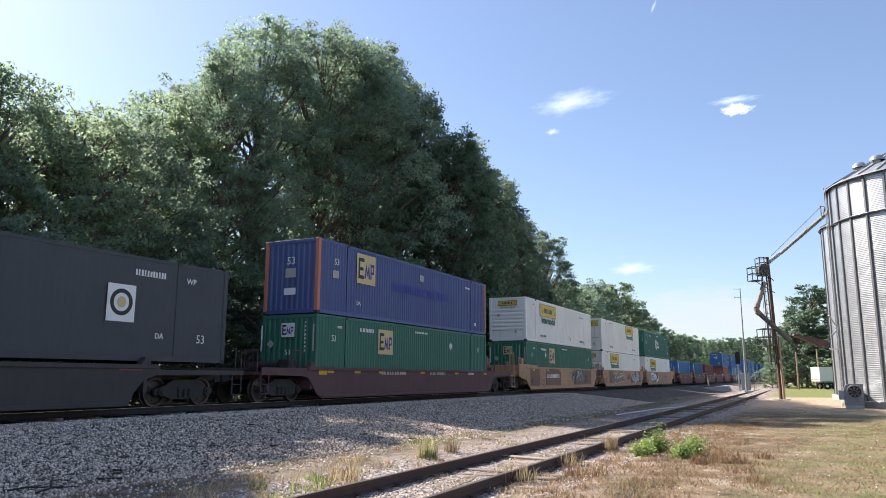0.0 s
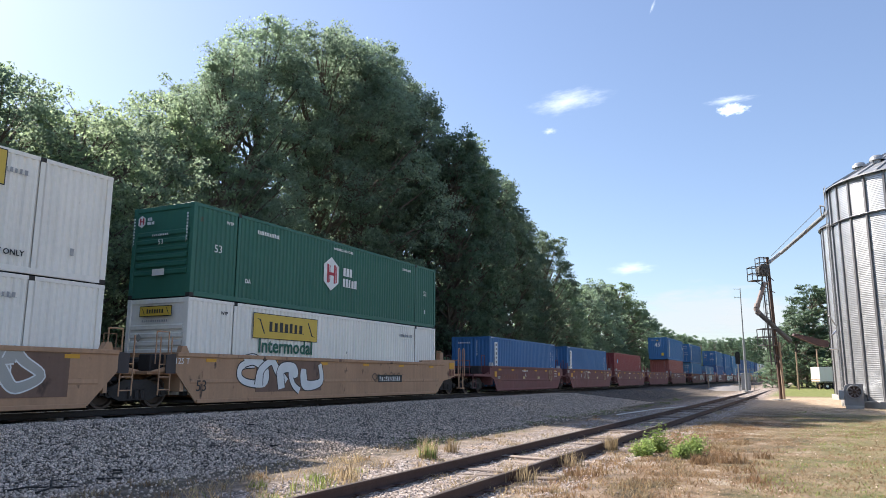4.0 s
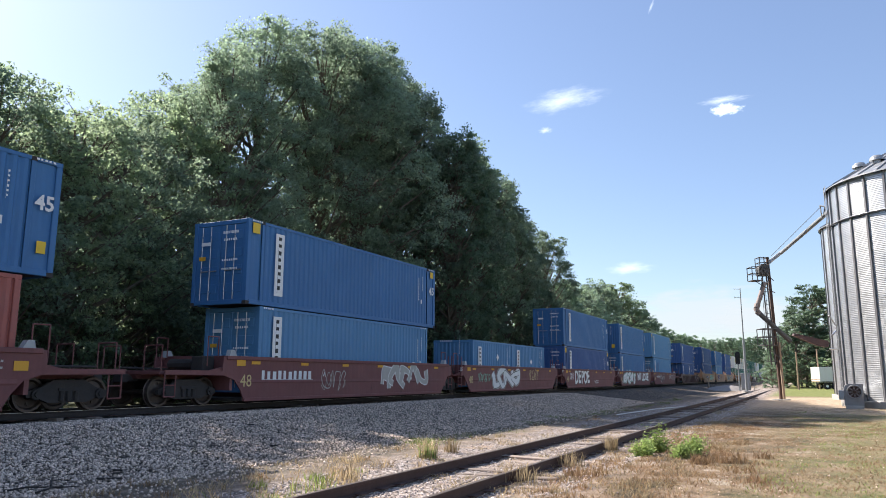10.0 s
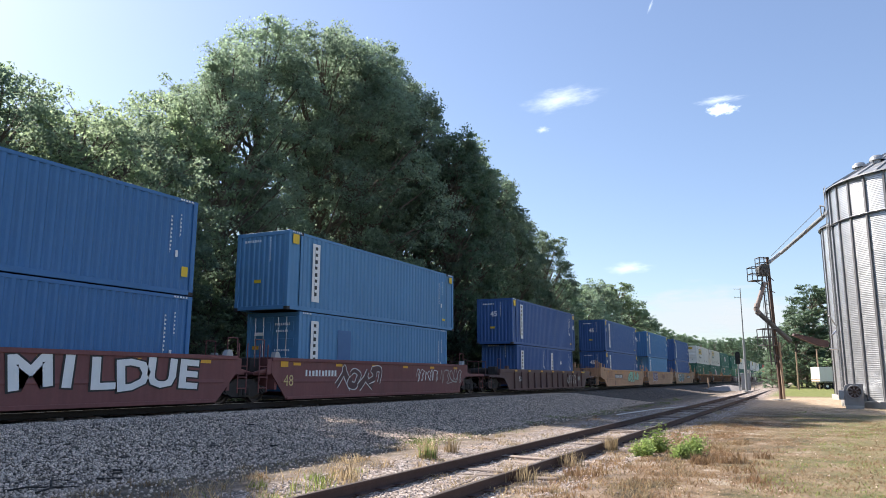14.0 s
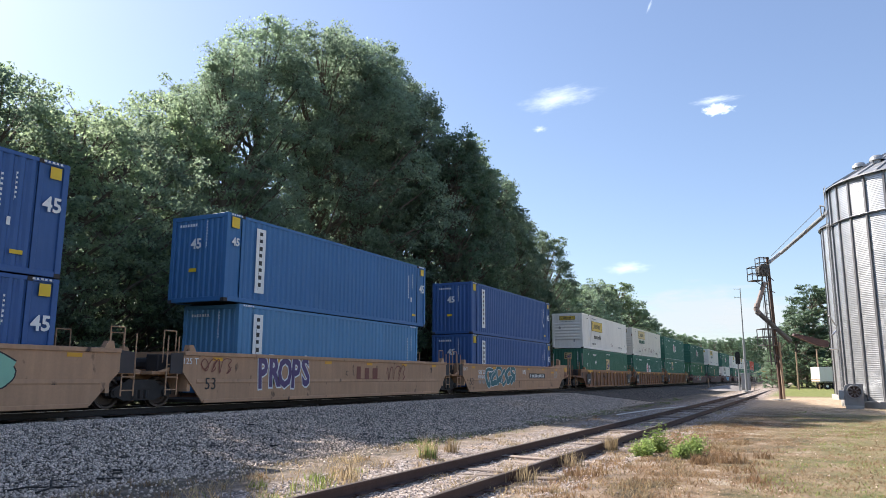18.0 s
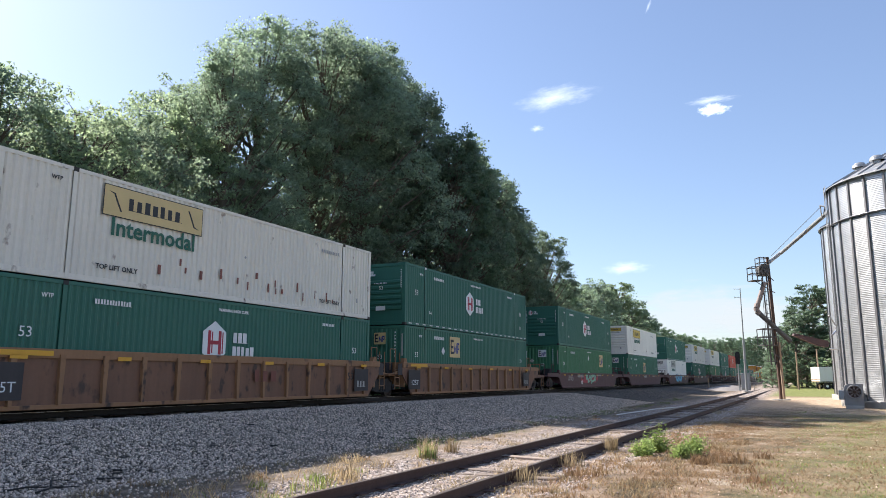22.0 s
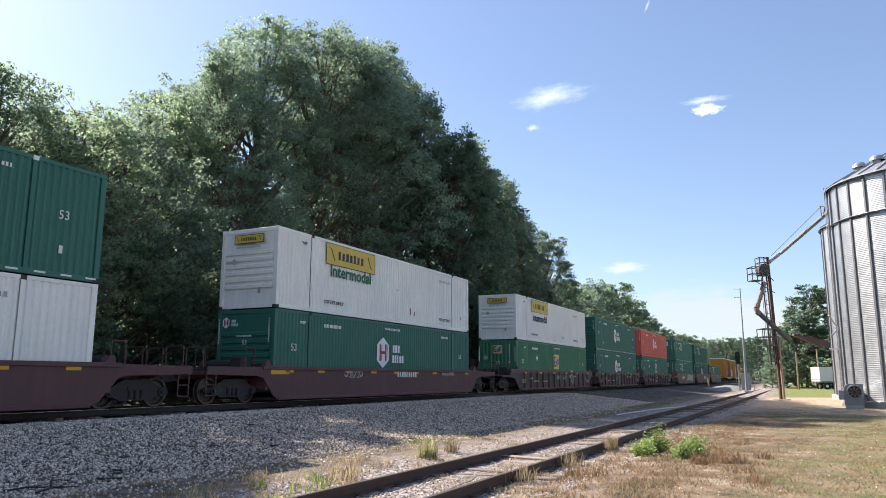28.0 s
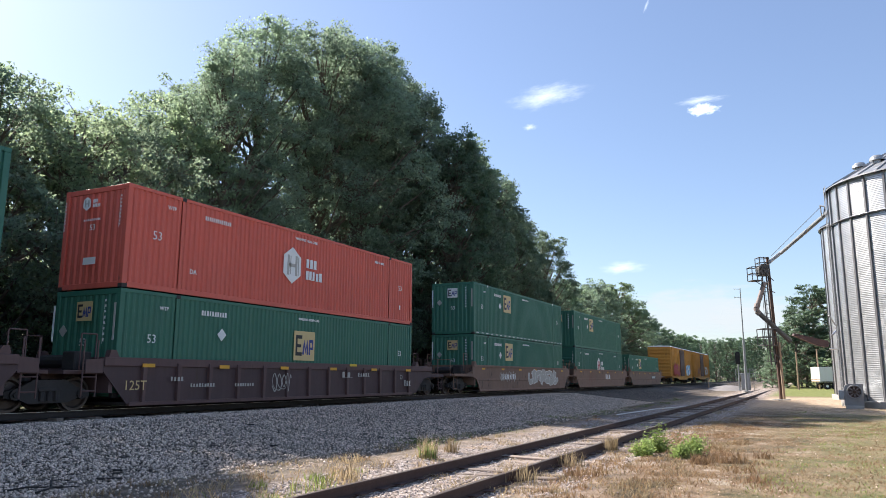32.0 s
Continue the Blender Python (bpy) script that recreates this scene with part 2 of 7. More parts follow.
def ground_material():
    """Dry grass and dirt in the yard, grey stone on the bank, by where the land lies."""
    m = bpy.data.materials.new("yard ground")
    m.use_nodes = True
    n, l = m.node_tree.nodes, m.node_tree.links
    b = n["Principled BSDF"]
    b.inputs["Roughness"].default_value = 0.95
    b.inputs["Specular IOR Level"].default_value = 0.2
    tc = n.new("ShaderNodeTexCoord")
    sep = n.new("ShaderNodeSeparateXYZ")
    l.new(tc.outputs["Object"], sep.inputs[0])

    def tex(sc, det=5.0, rough=0.6):
        t = n.new("ShaderNodeTexNoise")
        l.new(tc.outputs["Object"], t.inputs["Vector"])
        t.inputs["Scale"].default_value, t.inputs["Detail"].default_value, t.inputs["Roughness"].default_value = sc, det, rough
        return t.outputs[0]

    def ramp(fac, stops):
        r = n.new("ShaderNodeValToRGB")
        e = r.color_ramp.elements
        while len(e) < len(stops):
            e.new(0.5)
        for k, (p, c) in zip(e, stops):
            k.position, k.color = p, (*c, 1)
        l.new(fac, r.inputs[0])
        return r.outputs[0]

    def rng(v, a, c):
        r = n.new("ShaderNodeMapRange")
        r.inputs[1].default_value, r.inputs[2].default_value = a, c
        l.new(v, r.inputs[0])
        return r.outputs[0]

    def mix(f, a, c):
        k = n.new("ShaderNodeMix")
        k.data_type = "RGBA"
        l.new(f, k.inputs[0])
        for i, v in ((6, a), (7, c)):
            if isinstance(v, tuple):
                k.inputs[i].default_value = (*v, 1)
            else:
                l.new(v, k.inputs[i])
        return k.outputs[2]

    def op(o, a, c):
        k = n.new("ShaderNodeMath")
        k.operation = o
        for i, v in enumerate((a, c)):
            if isinstance(v, (int, float)):
                k.inputs[i].default_value = v
            else:
                l.new(v, k.inputs[i])
        return k.outputs[0]

    grass = ramp(tex(1.0, 8, .7), ((0.36, (0.06, 0.052, 0.036)), (0.44, (0.13, 0.10, 0.066)), (0.50, (0.215, 0.15, 0.10)), (0.56, (0.27, 0.205, 0.145)), (0.64, (0.38, 0.33, 0.275))))
    green = ramp(tex(1.1, 8, .68), ((0.40, (0.28, 0.215, 0.14)), (0.49, (0.225, 0.20, 0.11)), (0.57, (0.13, 0.16, 0.058)), (0.66, (0.19, 0.18, 0.09))))
    grass = mix(op("MULTIPLY", op("SUBTRACT", 1.0, rng(op("ADD", sep.outputs[1], op("MULTIPLY", tex(0.4), 5.0)), 1.2, 4.2)), 0.8), grass, green)
    fine = ramp(tex(30, 6, .75), ((0.32, (0.35, 0.32, 0.28)), (0.5, (0.95, 0.92, 0.88)), (0.68, (1.5, 1.47, 1.4))))
    k = n.new("ShaderNodeMix")
    k.data_type, k.blend_type = "RGBA", "MULTIPLY"
    k.inputs[0].default_value = 1.0
    l.new(grass, k.inputs[6])
    l.new(fine, k.inputs[7])
    grass = k.outputs[2]
    dirt = ramp(tex(3.0, 8), ((0.3, (0.30, 0.21, 0.14)), (0.6, (0.50, 0.38, 0.27)), (0.75, (0.58, 0.50, 0.40))))
    # bare pale earth round the bins and along the drive
    y_, x_ = sep.outputs[1], sep.outputs[0]
    wob = op("MULTIPLY", op("SUBTRACT", tex(0.25), 0.5), 9.0)
    yy = op("ADD", y_, op("MULTIPLY", op("SUBTRACT", tex(1.2), 0.5), 2.2))
    drive = op("MULTIPLY", rng(op("ADD", x_, wob), 36.0, 41.0), op("SUBTRACT", 1.0, rng(op("ADD", x_, wob), 66.0, 74.0)))
    drive = op("MULTIPLY", drive, op("SUBTRACT", 1.0, rng(y_, 3.0, 3.6)))
    col = mix(op("MULTIPLY", drive, 0.9), grass, dirt)
    lawn = ramp(tex(1.5, 5), ((0.3, (0.13, 0.16, 0.045)), (0.7, (0.24, 0.24, 0.085))))
    col = mix(op("MULTIPLY", rng(x_, 70.0, 76.0), op("SUBTRACT", 1.0, rng(y_, 3.0, 4.0))), col, lawn)
    # stones along the siding, with dust between them
    vor = n.new("ShaderNodeTexVoronoi")
    l.new(tc.outputs["Object"], vor.inputs["Vector"])
    vor.inputs["Scale"].default_value = 19.0
    stone = ramp(vor.outputs["Color"], ((0.1, (0.022, 0.019, 0.016)), (0.5, (0.088, 0.072, 0.06)), (0.9, (0.27, 0.225, 0.188))))
    side = op("MULTIPLY", rng(yy, 2.6, 4.2), op("SUBTRACT", 1.0, rng(yy, 7.0, 8.6)))
    pale = ramp(vor.outputs["Color"], ((0.1, (0.10, 0.08, 0.07)), (0.5, (0.36, 0.30, 0.265)), (0.9, (0.66, 0.58, 0.54))))
    col = mix(op("MULTIPLY", side, 0.85), col, mix(rng(tex(1.6), 0.50, 0.66), pale, dirt))
    # weedy earth at the bank's foot, its colour darkened for the shade there
    toe = op("MULTIPLY", rng(yy, 7.2, 8.2), op("SUBTRACT", 1.0, rng(yy, 9.2, 9.9)))
    weedy_shaded = ramp(tex(2.2, 9, .7), ((0.35, (0.07, 0.065, 0.05)), (0.52, (0.15, 0.125, 0.095)), (0.66, (0.33, 0.26, 0.21))))
    col = mix(op("MULTIPLY", toe, 0.8), col, weedy_shaded)
    bank = op("MULTIPLY", rng(yy, 9.2, 10.0), op("SUBTRACT", 1.0, rng(y_, 22.0, 23.5)))
    col = mix(bank, col, stone)
    # oily track bed; the shade under the train is painted into its colour
    oil_shade = op("MULTIPLY", rng(yy, 15.6, 16.2), op("SUBTRACT", 1.0, rng(yy, 19.2, 20.2)))
    col = mix(op("MULTIPLY", oil_shade, 0.9), col, ramp(tex(6, 5), ((0.3, (0.035, 0.03, 0.027)), (0.7, (0.10, 0.085, 0.075)))))
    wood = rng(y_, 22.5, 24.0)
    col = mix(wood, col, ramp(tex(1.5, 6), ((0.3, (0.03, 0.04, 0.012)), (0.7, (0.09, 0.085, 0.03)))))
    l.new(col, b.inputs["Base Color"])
    bp = n.new("ShaderNodeBump")
    bp.inputs["Strength"].default_value, bp.inputs["Distance"].default_value = 0.9, 0.05
    h = op("ADD", op("MULTIPLY", op("ADD", bank, side), op("SUBTRACT", 1.0, vor.outputs["Distance"])), op("MULTIPLY", tex(22, 4), 0.6))
    l.new(h, bp.inputs["Height"])
    l.new(bp.outputs[0], b.inputs["Normal"])
    return m


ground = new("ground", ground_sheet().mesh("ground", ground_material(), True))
tagged(ground, "dry patchy grass, bare earth and a grey stone railway bank", "ground", kind="structure")

RAIL_SIDE = surf("rusted rail", (0.075, 0.04, 0.03), rough=0.8, var=0.3, scale=8, bump=0.2)
# main line rails: oily, and blackened in colour for the train's shade
RAIL_OILY_SHADED = surf("oily rail in painted shade", (0.028, 0.021, 0.019), rough=0.75, var=0.3, scale=8, bump=0.2)
RAIL_TOP = surf("polished rail head", (0.45, 0.44, 0.43), rough=0.3, metal=0.9, var=0.1)
RAIL_DULL = surf("dull rail head", (0.10, 0.075, 0.06), rough=0.6, metal=0.3, var=0.3)
TIE = surf("weathered sleeper", (0.23, 0.18, 0.145), rough=0.9, var=0.4, scale=2.5, grain=40, bump=0.5, bscale=30, per=0.45)


def rail_profile(h=0.17):
    r = [(0.07, 0), (0.07, 0.012), (0.012, 0.03), (0.009, h - 0.045), (0.034, h - 0.036), (0.036, h - 0.008), (0.028, h)]
    return r + [(-a, b) for a, b in r[::-1]]


def railway(name, label, yc, top, x0, x1, tie_from, tie_to, head, tie_top, web, every=0.55):
    t = thing(name, label, "railway track", (0, yc, 0), kind="structure")
    for s in (-1, 1):
        y = s * 0.753
        prof = [(y + a, top - 0.17 + b) for a, b in rail_profile()]
        r = part("rail", M().prism(prof, x0, x1, "yz"), web, t, "rusted steel rail")
        part("rail_head", M().box((x0, y - 0.033, top - 0.004), (x1, y + 0.033, top + 0.003)), head, r)
    rnd = random.Random(5)
    k = 0
    x = tie_from
    shapes = []
    for i in range(6):
        q = M()
        a, b = 0.105 + rnd.uniform(-0.03, 0.02), 1.25 + rnd.uniform(-0.16, 0.06)
        q.box((-a, -b, -0.17), (a, b, 0), 0.012)
        q.v = [(vx + rnd.uniform(-.012, .012), vy + rnd.uniform(-.04, .04), vz + rnd.uniform(-.008, .006)) for vx, vy, vz in q.v]
        shapes.append(q)
    while x < tie_to:
        i = rnd.randrange(6)
        part("sleeper", shapes[i], TIE, t, at=pose(x, rnd.uniform(-0.12, 0.12), tie_top + rnd.uniform(-0.06, 0.01), rnd.uniform(-1.5, 1.5), rnd.uniform(-4, 4), rnd.uniform(-6, 6)), key=("tie", name, i))
        for s in (-1, 1):
            part("tie_plate", lambda: M().box((-0.09, -0.17, 0), (0.09, 0.17, 0.018), 0.004), RAIL_SIDE, t, at=(x, s * 0.753, tie_top - 0.002), key="tie plate")
        x += every + rnd.uniform(-0.11, 0.13)
        k += 1
    return t


main_track = railway("main_track", "main line track with rusty-sided rails on grey ballast", TRACK_Y, RAIL_Z, -220, 1500, -8, 60, RAIL_TOP, RAIL_Z - 0.172, RAIL_OILY_SHADED)
siding = railway("siding_track", "disused rusty siding track on weathered wooden sleepers", SIDE_Y, 0.15, -60, 300, 3.0, 75, RAIL_DULL, -0.002, RAIL_SIDE)

# ---- trees ----
def leaf_material(name, col, back, var=0.28):
    m = bpy.data.materials.new(name)
    m.use_nodes = True
    n, l = m.node_tree.nodes, m.node_tree.links
    b = n["Principled BSDF"]
    b.inputs["Roughness"].default_value = 0.55
    b.inputs["Specular IOR Level"].default_value = 0.12
    g, oi, tc = n.new("ShaderNodeNewGeometry"), n.new("ShaderNodeObjectInfo"), n.new("ShaderNodeTexCoord")
    no = n.new("ShaderNodeTexNoise")
    no.inputs["Scale"].default_value = 0.35
    l.new(tc.outputs["Object"], no.inputs["Vector"])

    def mul(a, k, c):
        q = n.new("ShaderNodeMath")
        q.operation = "MULTIPLY_ADD"
        l.new(a, q.inputs[0])
        q.inputs[1].default_value, q.inputs[2].default_value = k, c
        return q.outputs[0]
    hs = n.new("ShaderNodeHueSaturation")
    hs.inputs["Color"].default_value = (*col, 1)
    l.new(mul(no.outputs[0], 0.10, 0.45), hs.inputs["Hue"])
    v = n.new("ShaderNodeMath")
    v.operation = "MULTIPLY"
    l.new(mul(g.outputs["Random Per Island"], 2 * var, 1 - var), v.inputs[0])
    l.new(mul(oi.outputs["Random"], 0.5, 0.75), v.inputs[1])
    l.new(v.outputs[0], hs.inputs["Value"])
    l.new(hs.outputs[0], b.inputs["Base Color"])
    tr = n.new("ShaderNodeBsdfTranslucent")
    hs2 = n.new("ShaderNodeHueSaturation")
    hs2.inputs["Color"].default_value = (*back, 1)
    l.new(v.outputs[0], hs2.inputs["Value"])
    l.new(hs2.outputs[0], tr.inputs[0])
    mx = n.new("ShaderNodeMixShader")
    mx.inputs[0].default_value = 0.52
    l.new(b.outputs[0], mx.inputs[1])
    l.new(tr.outputs[0], mx.inputs[2])
    l.new(mx.outputs[0], n["Material Output"].inputs[0])
    return m


BARK = surf("tree bark", (0.13, 0.105, 0.08), rough=0.95, var=0.4, scale=3, grain=18, bump=0.6, bscale=20)
LEAF_OAK = leaf_material("oak leaves", (0.10, 0.14, 0.10), (0.32, 0.42, 0.28))
LEAF_PALE = leaf_material("pale leaves", (0.12, 0.165, 0.11), (0.46, 0.58, 0.34))
LEAF_PINE = leaf_material("dark leaves", (0.075, 0.115, 0.08), (0.23, 0.33, 0.20))

LEAF_DULL = leaf_material("grey-green leaves", (0.11, 0.15, 0.095), (0.32, 0.42, 0.24))


def leaf_mesh(name, clumps, mat, size, rng, droop=0.15):
    """Many small broad leaves, scattered in sprays (x, y, z, radius, count, flatness)."""
    P, D, S = [], [], []
    for x, y, z, r, k, flat in clumps:
        d = rng.normal(size=(k, 3))
        d /= np.linalg.norm(d, axis=1)[:, None]
        rad = r * (rng.uniform(0.05, 1.0, size=(k, 1)) ** 0.5 + rng.exponential(.12, size=(k, 1)))
        p = d * rad * np.array([1, 1, flat]) + np.array([x, y, z])
        P.append(p)
        out = d * 0.6 + rng.normal(size=(k, 3)) * 0.7
        out[:, 2] = out[:, 2] * .7 - droop
        D.append(out / np.linalg.norm(out, axis=1)[:, None])
        S.append(size * rng.uniform(0.6, 1.35, size=(k, 1)))
    P, D, S = np.concatenate(P), np.concatenate(D), np.concatenate(S)
    side = np.cross(D, rng.normal(size=D.shape) + np.array([0, 0, 1.2]))
    side /= np.linalg.norm(side, axis=1)[:, None] + 1e-9
    nrm = np.cross(D, side)
    V = np.stack([P - D * S * 0.40 + side * S * 0.42, P + D * S * 0.55 + nrm * S * .12, P - D * S * 0.32 - side * S * 0.45], axis=1).reshape(-1, 3)
    n = len(P)
    me = bpy.data.meshes.new(name)
    me.vertices.add(3 * n)
    me.vertices.foreach_set("co", V.astype(np.float32).ravel())
    me.loops.add(3 * n)
    me.loops.foreach_set("vertex_index", np.arange(3 * n, dtype=np.int32))
    me.polygons.add(n)
    me.polygons.foreach_set("loop_start", np.arange(0, 3 * n, 3, dtype=np.int32))
    me.update(calc_edges=True)
    me.materials.append(mat)
    return me


def tree_kind(seed, h, r, low, leaves, size, mat, clumps=56, sprays=9):
    """The trunk with its limbs and the crown of one kind of tree: h high, r wide at most, crown from low * h up.
    Limbs end in boughs, and each bough carries a fan of flat sprays with air between them."""
    rng = np.random.default_rng(seed)
    wood = M()
    lean = rng.normal(size=2) * 0.02 * h
    tops = [(0, 0, 0), (lean[0] * .3, lean[1] * .3, h * .3), (lean[0] * .7, lean[1] * .7, h * .6), (lean[0], lean[1], h * .93)]
    rr = [h * .022, h * .017, h * .011, .03]
    for i in range(3):
        wood.cyl(tops[i], tops[i + 1], rr[i], rr[i + 1], n=8, caps=False)
    cl = []
    per = max(6, int(leaves / clumps / sprays))
    for i in range(clumps):
        u = (i + rng.uniform()) / clumps
        z = h * (low + (1 - low) * u ** 0.85)
        k = (z / h - low) / (1 - low)
        prof = math.sin(math.pi * min(1, max(0, (k * .84 + .13)))) ** 0.7
        a = i * 2.39996 + rng.uniform(-.5, .5)
        d = r * prof * rng.uniform(.5, 1.0) * (1 + .22 * math.sin(3 * a + seed))
        c = (lean[0] * z / h + d * math.cos(a), lean[1] * z / h + d * math.sin(a), z + rng.uniform(-.4, .4))
        cr = rng.uniform(.75, 1.35) * r / 4.4
        s = h * max(low * .7, (z / h) - rng.uniform(.12, .22))
        st = (lean[0] * s / h, lean[1] * s / h, s)
        mid = [(st[j] * .45 + c[j] * .55) for j in range(3)]
        mid[2] -= .15
        wood.cyl(st, mid, .06 + .004 * h, .04 + .0015 * h, n=5, caps=False)
        wood.cyl(mid, c, .04 + .0015 * h, .02, n=4, caps=False)
        for j in range(sprays):
            b = a + rng.uniform(-1.9, 1.9)
            e = rng.uniform(.35, 1.0) * cr
            q = (c[0] + e * math.cos(b), c[1] + e * math.sin(b), c[2] + cr * (.75 * rng.uniform(-.75, .9) - .25 * (e / cr) ** 2))
            cl.append((*q, cr * rng.uniform(.32, .54), int(per * rng.uniform(.5, 1.5)), rng.uniform(.35, .6)))
            if j % 2 == 0:
                wood.cyl(c, q, .022, .008, n=3, caps=False)
    return wood.mesh("trunk", BARK), leaf_mesh("crown", cl, mat, size, rng)


OAKS = [tree_kind(11 + i, 22, 5.2, .12, 40000, .20, LEAF_OAK if i != 3 else LEAF_PINE, 92) for i in range(4)]
FINE = [tree_kind(211 + i, 22, 5.2, .12, 62000, .15, LEAF_OAK, 96, 12) for i in range(3)]
PALES = [tree_kind(31 + i, 14, 4.6, .10, 30000, .165, LEAF_PALE if i else LEAF_OAK, 74, 10) for i in range(3)]
SHRUBS = [tree_kind(51 + i, 6, 3.0, .04, 7000, .19, LEAF_PALE if i else LEAF_OAK, 26) for i in range(3)]
FAR = [tree_kind(71 + i, 16, 5.0, .08, 7500, .40, LEAF_PINE, 50, 6) for i in range(3)]
EDGE = [tree_kind(171 + i, 16, 5.0, .08, 16000, .25, (LEAF_OAK, LEAF_DULL, LEAF_OAK)[i], 60, 8) for i in range(3)]
MID = [tree_kind(91 + i, 16, 4.6, .10, 13000, .30, LEAF_OAK if i else LEAF_PINE, 60, 7) for i in range(3)]
_tr = random.Random(8)


def tree(kind, x, y, h, base_h, wide=1.0, label="tall leafy oak at the edge of the woods", name="tree", group="trees along the railway"):
    t = thing(name, label, "tree" if name == "tree" else "shrub", group=group)
    k = h / base_h * 0.895
    t.matrix_basis = Matrix.LocRotScale((x, y, ground_z(x, y) - .05), Euler((0, 0, _tr.uniform(0, 6.28))), (k * wide, k * wide, k))
    for nm, me in zip(("trunk", "crown"), kind):
        o = new(nm, me)
        o.parent = t
    return t


# the wood's edge behind the main line: x, y, height
# the last six stand unseen to the left, added to shade the bank
for i, (x, y, h) in enumerate(((14.6, 24.5, 13.0), (17.6, 27.5, 13.4), (17.0, 23.9, 12.6), (20.5, 25.2, 13.3), (26.2, 29.2, 16.7), (22.4, 28.6, 14.5), (11.0, 27.2, 17.0), (13.2, 30, 16.6), (6.5, 27.5, 18.6), (9.0, 29.5, 19.5), (1.5, 27.5, 19), (-4, 29, 19.0))):
    tree(PALES[i % 3], x, y, h, 14, .95 if h < 16 else .85, "broad pale-green tree at the edge of the woods")
for i, (x, y, h, w) in enumerate(((29.3, 28.2, 21.3, .85), (33.8, 29.5, 25.4, .95), (37.2, 28, 26.6, .98), (40.8, 27.2, 26.6, .95), (43.5, 30, 29.6, .95), (47.6, 28.5, 28.6, .9), (46.9, 24.8, 25.6, .88), (48.5, 23.6, 22.1, .88), (52.2, 25, 23.2, .88),
                                  (55.7, 24.2, 22.5, .88), (58.5, 23.6, 21.5, .85), (62.0, 25.4, 20.3, .92), (65.0, 23.8, 18.5, .92), (69.0, 23.2, 17.6, .92), (73.0, 24.6, 14.4, 1.0), (77.0, 23.6, 13.3, 1.0), (31.5, 33, 21, 1.0), (50, 33, 24, 1.0), (66, 31.5, 20, 1.0))):
    tree(FINE[i % 3] if i < 6 else OAKS[i % 4], x, y, h, 22, w)
for i in range(26):
    x = -6 + i * 3.9 + _tr.uniform(-1, 1)
    tree(SHRUBS[i % 3], x, 24.6 + _tr.uniform(-.5, 1.2), _tr.uniform(3.6, 7.5), 6, 1.0, "dense green shrub below the trees", "shrub", "undergrowth at the wood's edge")
for i in range(22):
    x = 4 + i * 3.4 + _tr.uniform(-1, 1)
    tree(SHRUBS[i % 3], x, 29.5 + _tr.uniform(-1, 2.5), _tr.uniform(5.5, 8.5), 6, 1.1, "tall green shrub in the shade of the woods", "shrub", "undergrowth at the wood's edge")
for i, (x, y, h) in enumerate(((82, 25, 12.3), (88, 26.5, 12.8), (95, 29, 15.5), (100, 27.5, 15.0), (105, 31, 16.4), (109.8, 28.5, 16.9), (115, 30, 17.8), (121.3, 28, 18.6), (126, 31, 17.8), (130.3, 27, 15.8), (137, 28.5, 14.4), (144, 28, 13.8), (151.9, 28, 13.4), (160, 27.5, 12.6), (169, 28, 12.8), (178.2, 28, 12.8), (190, 29, 12.5), (203, 30, 13.5), (218, 32, 14.5),
                               (236, 33, 15.5), (255, 34, 16), (276, 34, 16.5), (300, 35, 17), (326, 33, 17), (355, 31, 18), (388, 29, 19), (425, 27, 19), (460, 25, 27), (275, 25.5, 16.5), (300, 25.5, 17.7), (325, 25, 19), (350, 25, 20.5), (400, 25, 23), (500, 24, 29), (245, 26, 14.5),
                               (330, 6, 14), (300, 8, 11), (268, 5, 12), (240, 2, 13), (360, 8, 16), (400, 9, 18), (440, 8, 19), (215, -2, 13), (195, -5, 14), (96, 25.5, 8), (112, 25.3, 7), (128, 25, 7), (147, 25, 6), (166, 25, 6), (188, 25, 6.5), (215, 25.5, 7))):
    tree((EDGE if 80 < x < 150 else FAR)[i % 3], x, y, h, 16, 1.05, "leafy tree far down the railway", group="distant trees")
for i, (x, y, h, k) in enumerate(((126, 1.6, 12.0, 1), (131, -1.4, 17.6, 0), (134, -5.0, 19.0, 2), (139, -9, 17, 3), (130, 3.6, 9.0, 1), (146, 2.0, 11, 0), (150, -14, 18, 2), (142, -18, 18, 1), (120, 3.4, 8.5, 0), (124, 4.4, 7.0, 2), (127, .3, 13.0, 3))):
    tree(MID[k % 3], x, y, h, 16, 1.0, "dark leafy tree behind the grain bins", group="trees behind the bins")
for i, (x, y, h) in enumerate(((117, 4.8, 4), (119, 1.0, 4.5), (122, -2.5, 5), (124, -6.5, 5.5), (121, 3.0, 5), (126, -10, 6))):
    tree(SHRUBS[i % 3], x, y, h, 6, 1.2, "dense shrub below the trees behind the bins", "shrub", "undergrowth behind the bins")

# ---- the train ----


def travelled(t):
    """Metres that the train has run at t seconds."""
    v = (17.042, 16.904, 17.140, 16.904, 17.311)
    i = min(3, int(t // 8))
    u = t - 8 * i
    base = (0.0, 135.783, 271.958, 408.134)[i]
    return base + v[i] * u + (v[i + 1] - v[i]) * u * u / 16


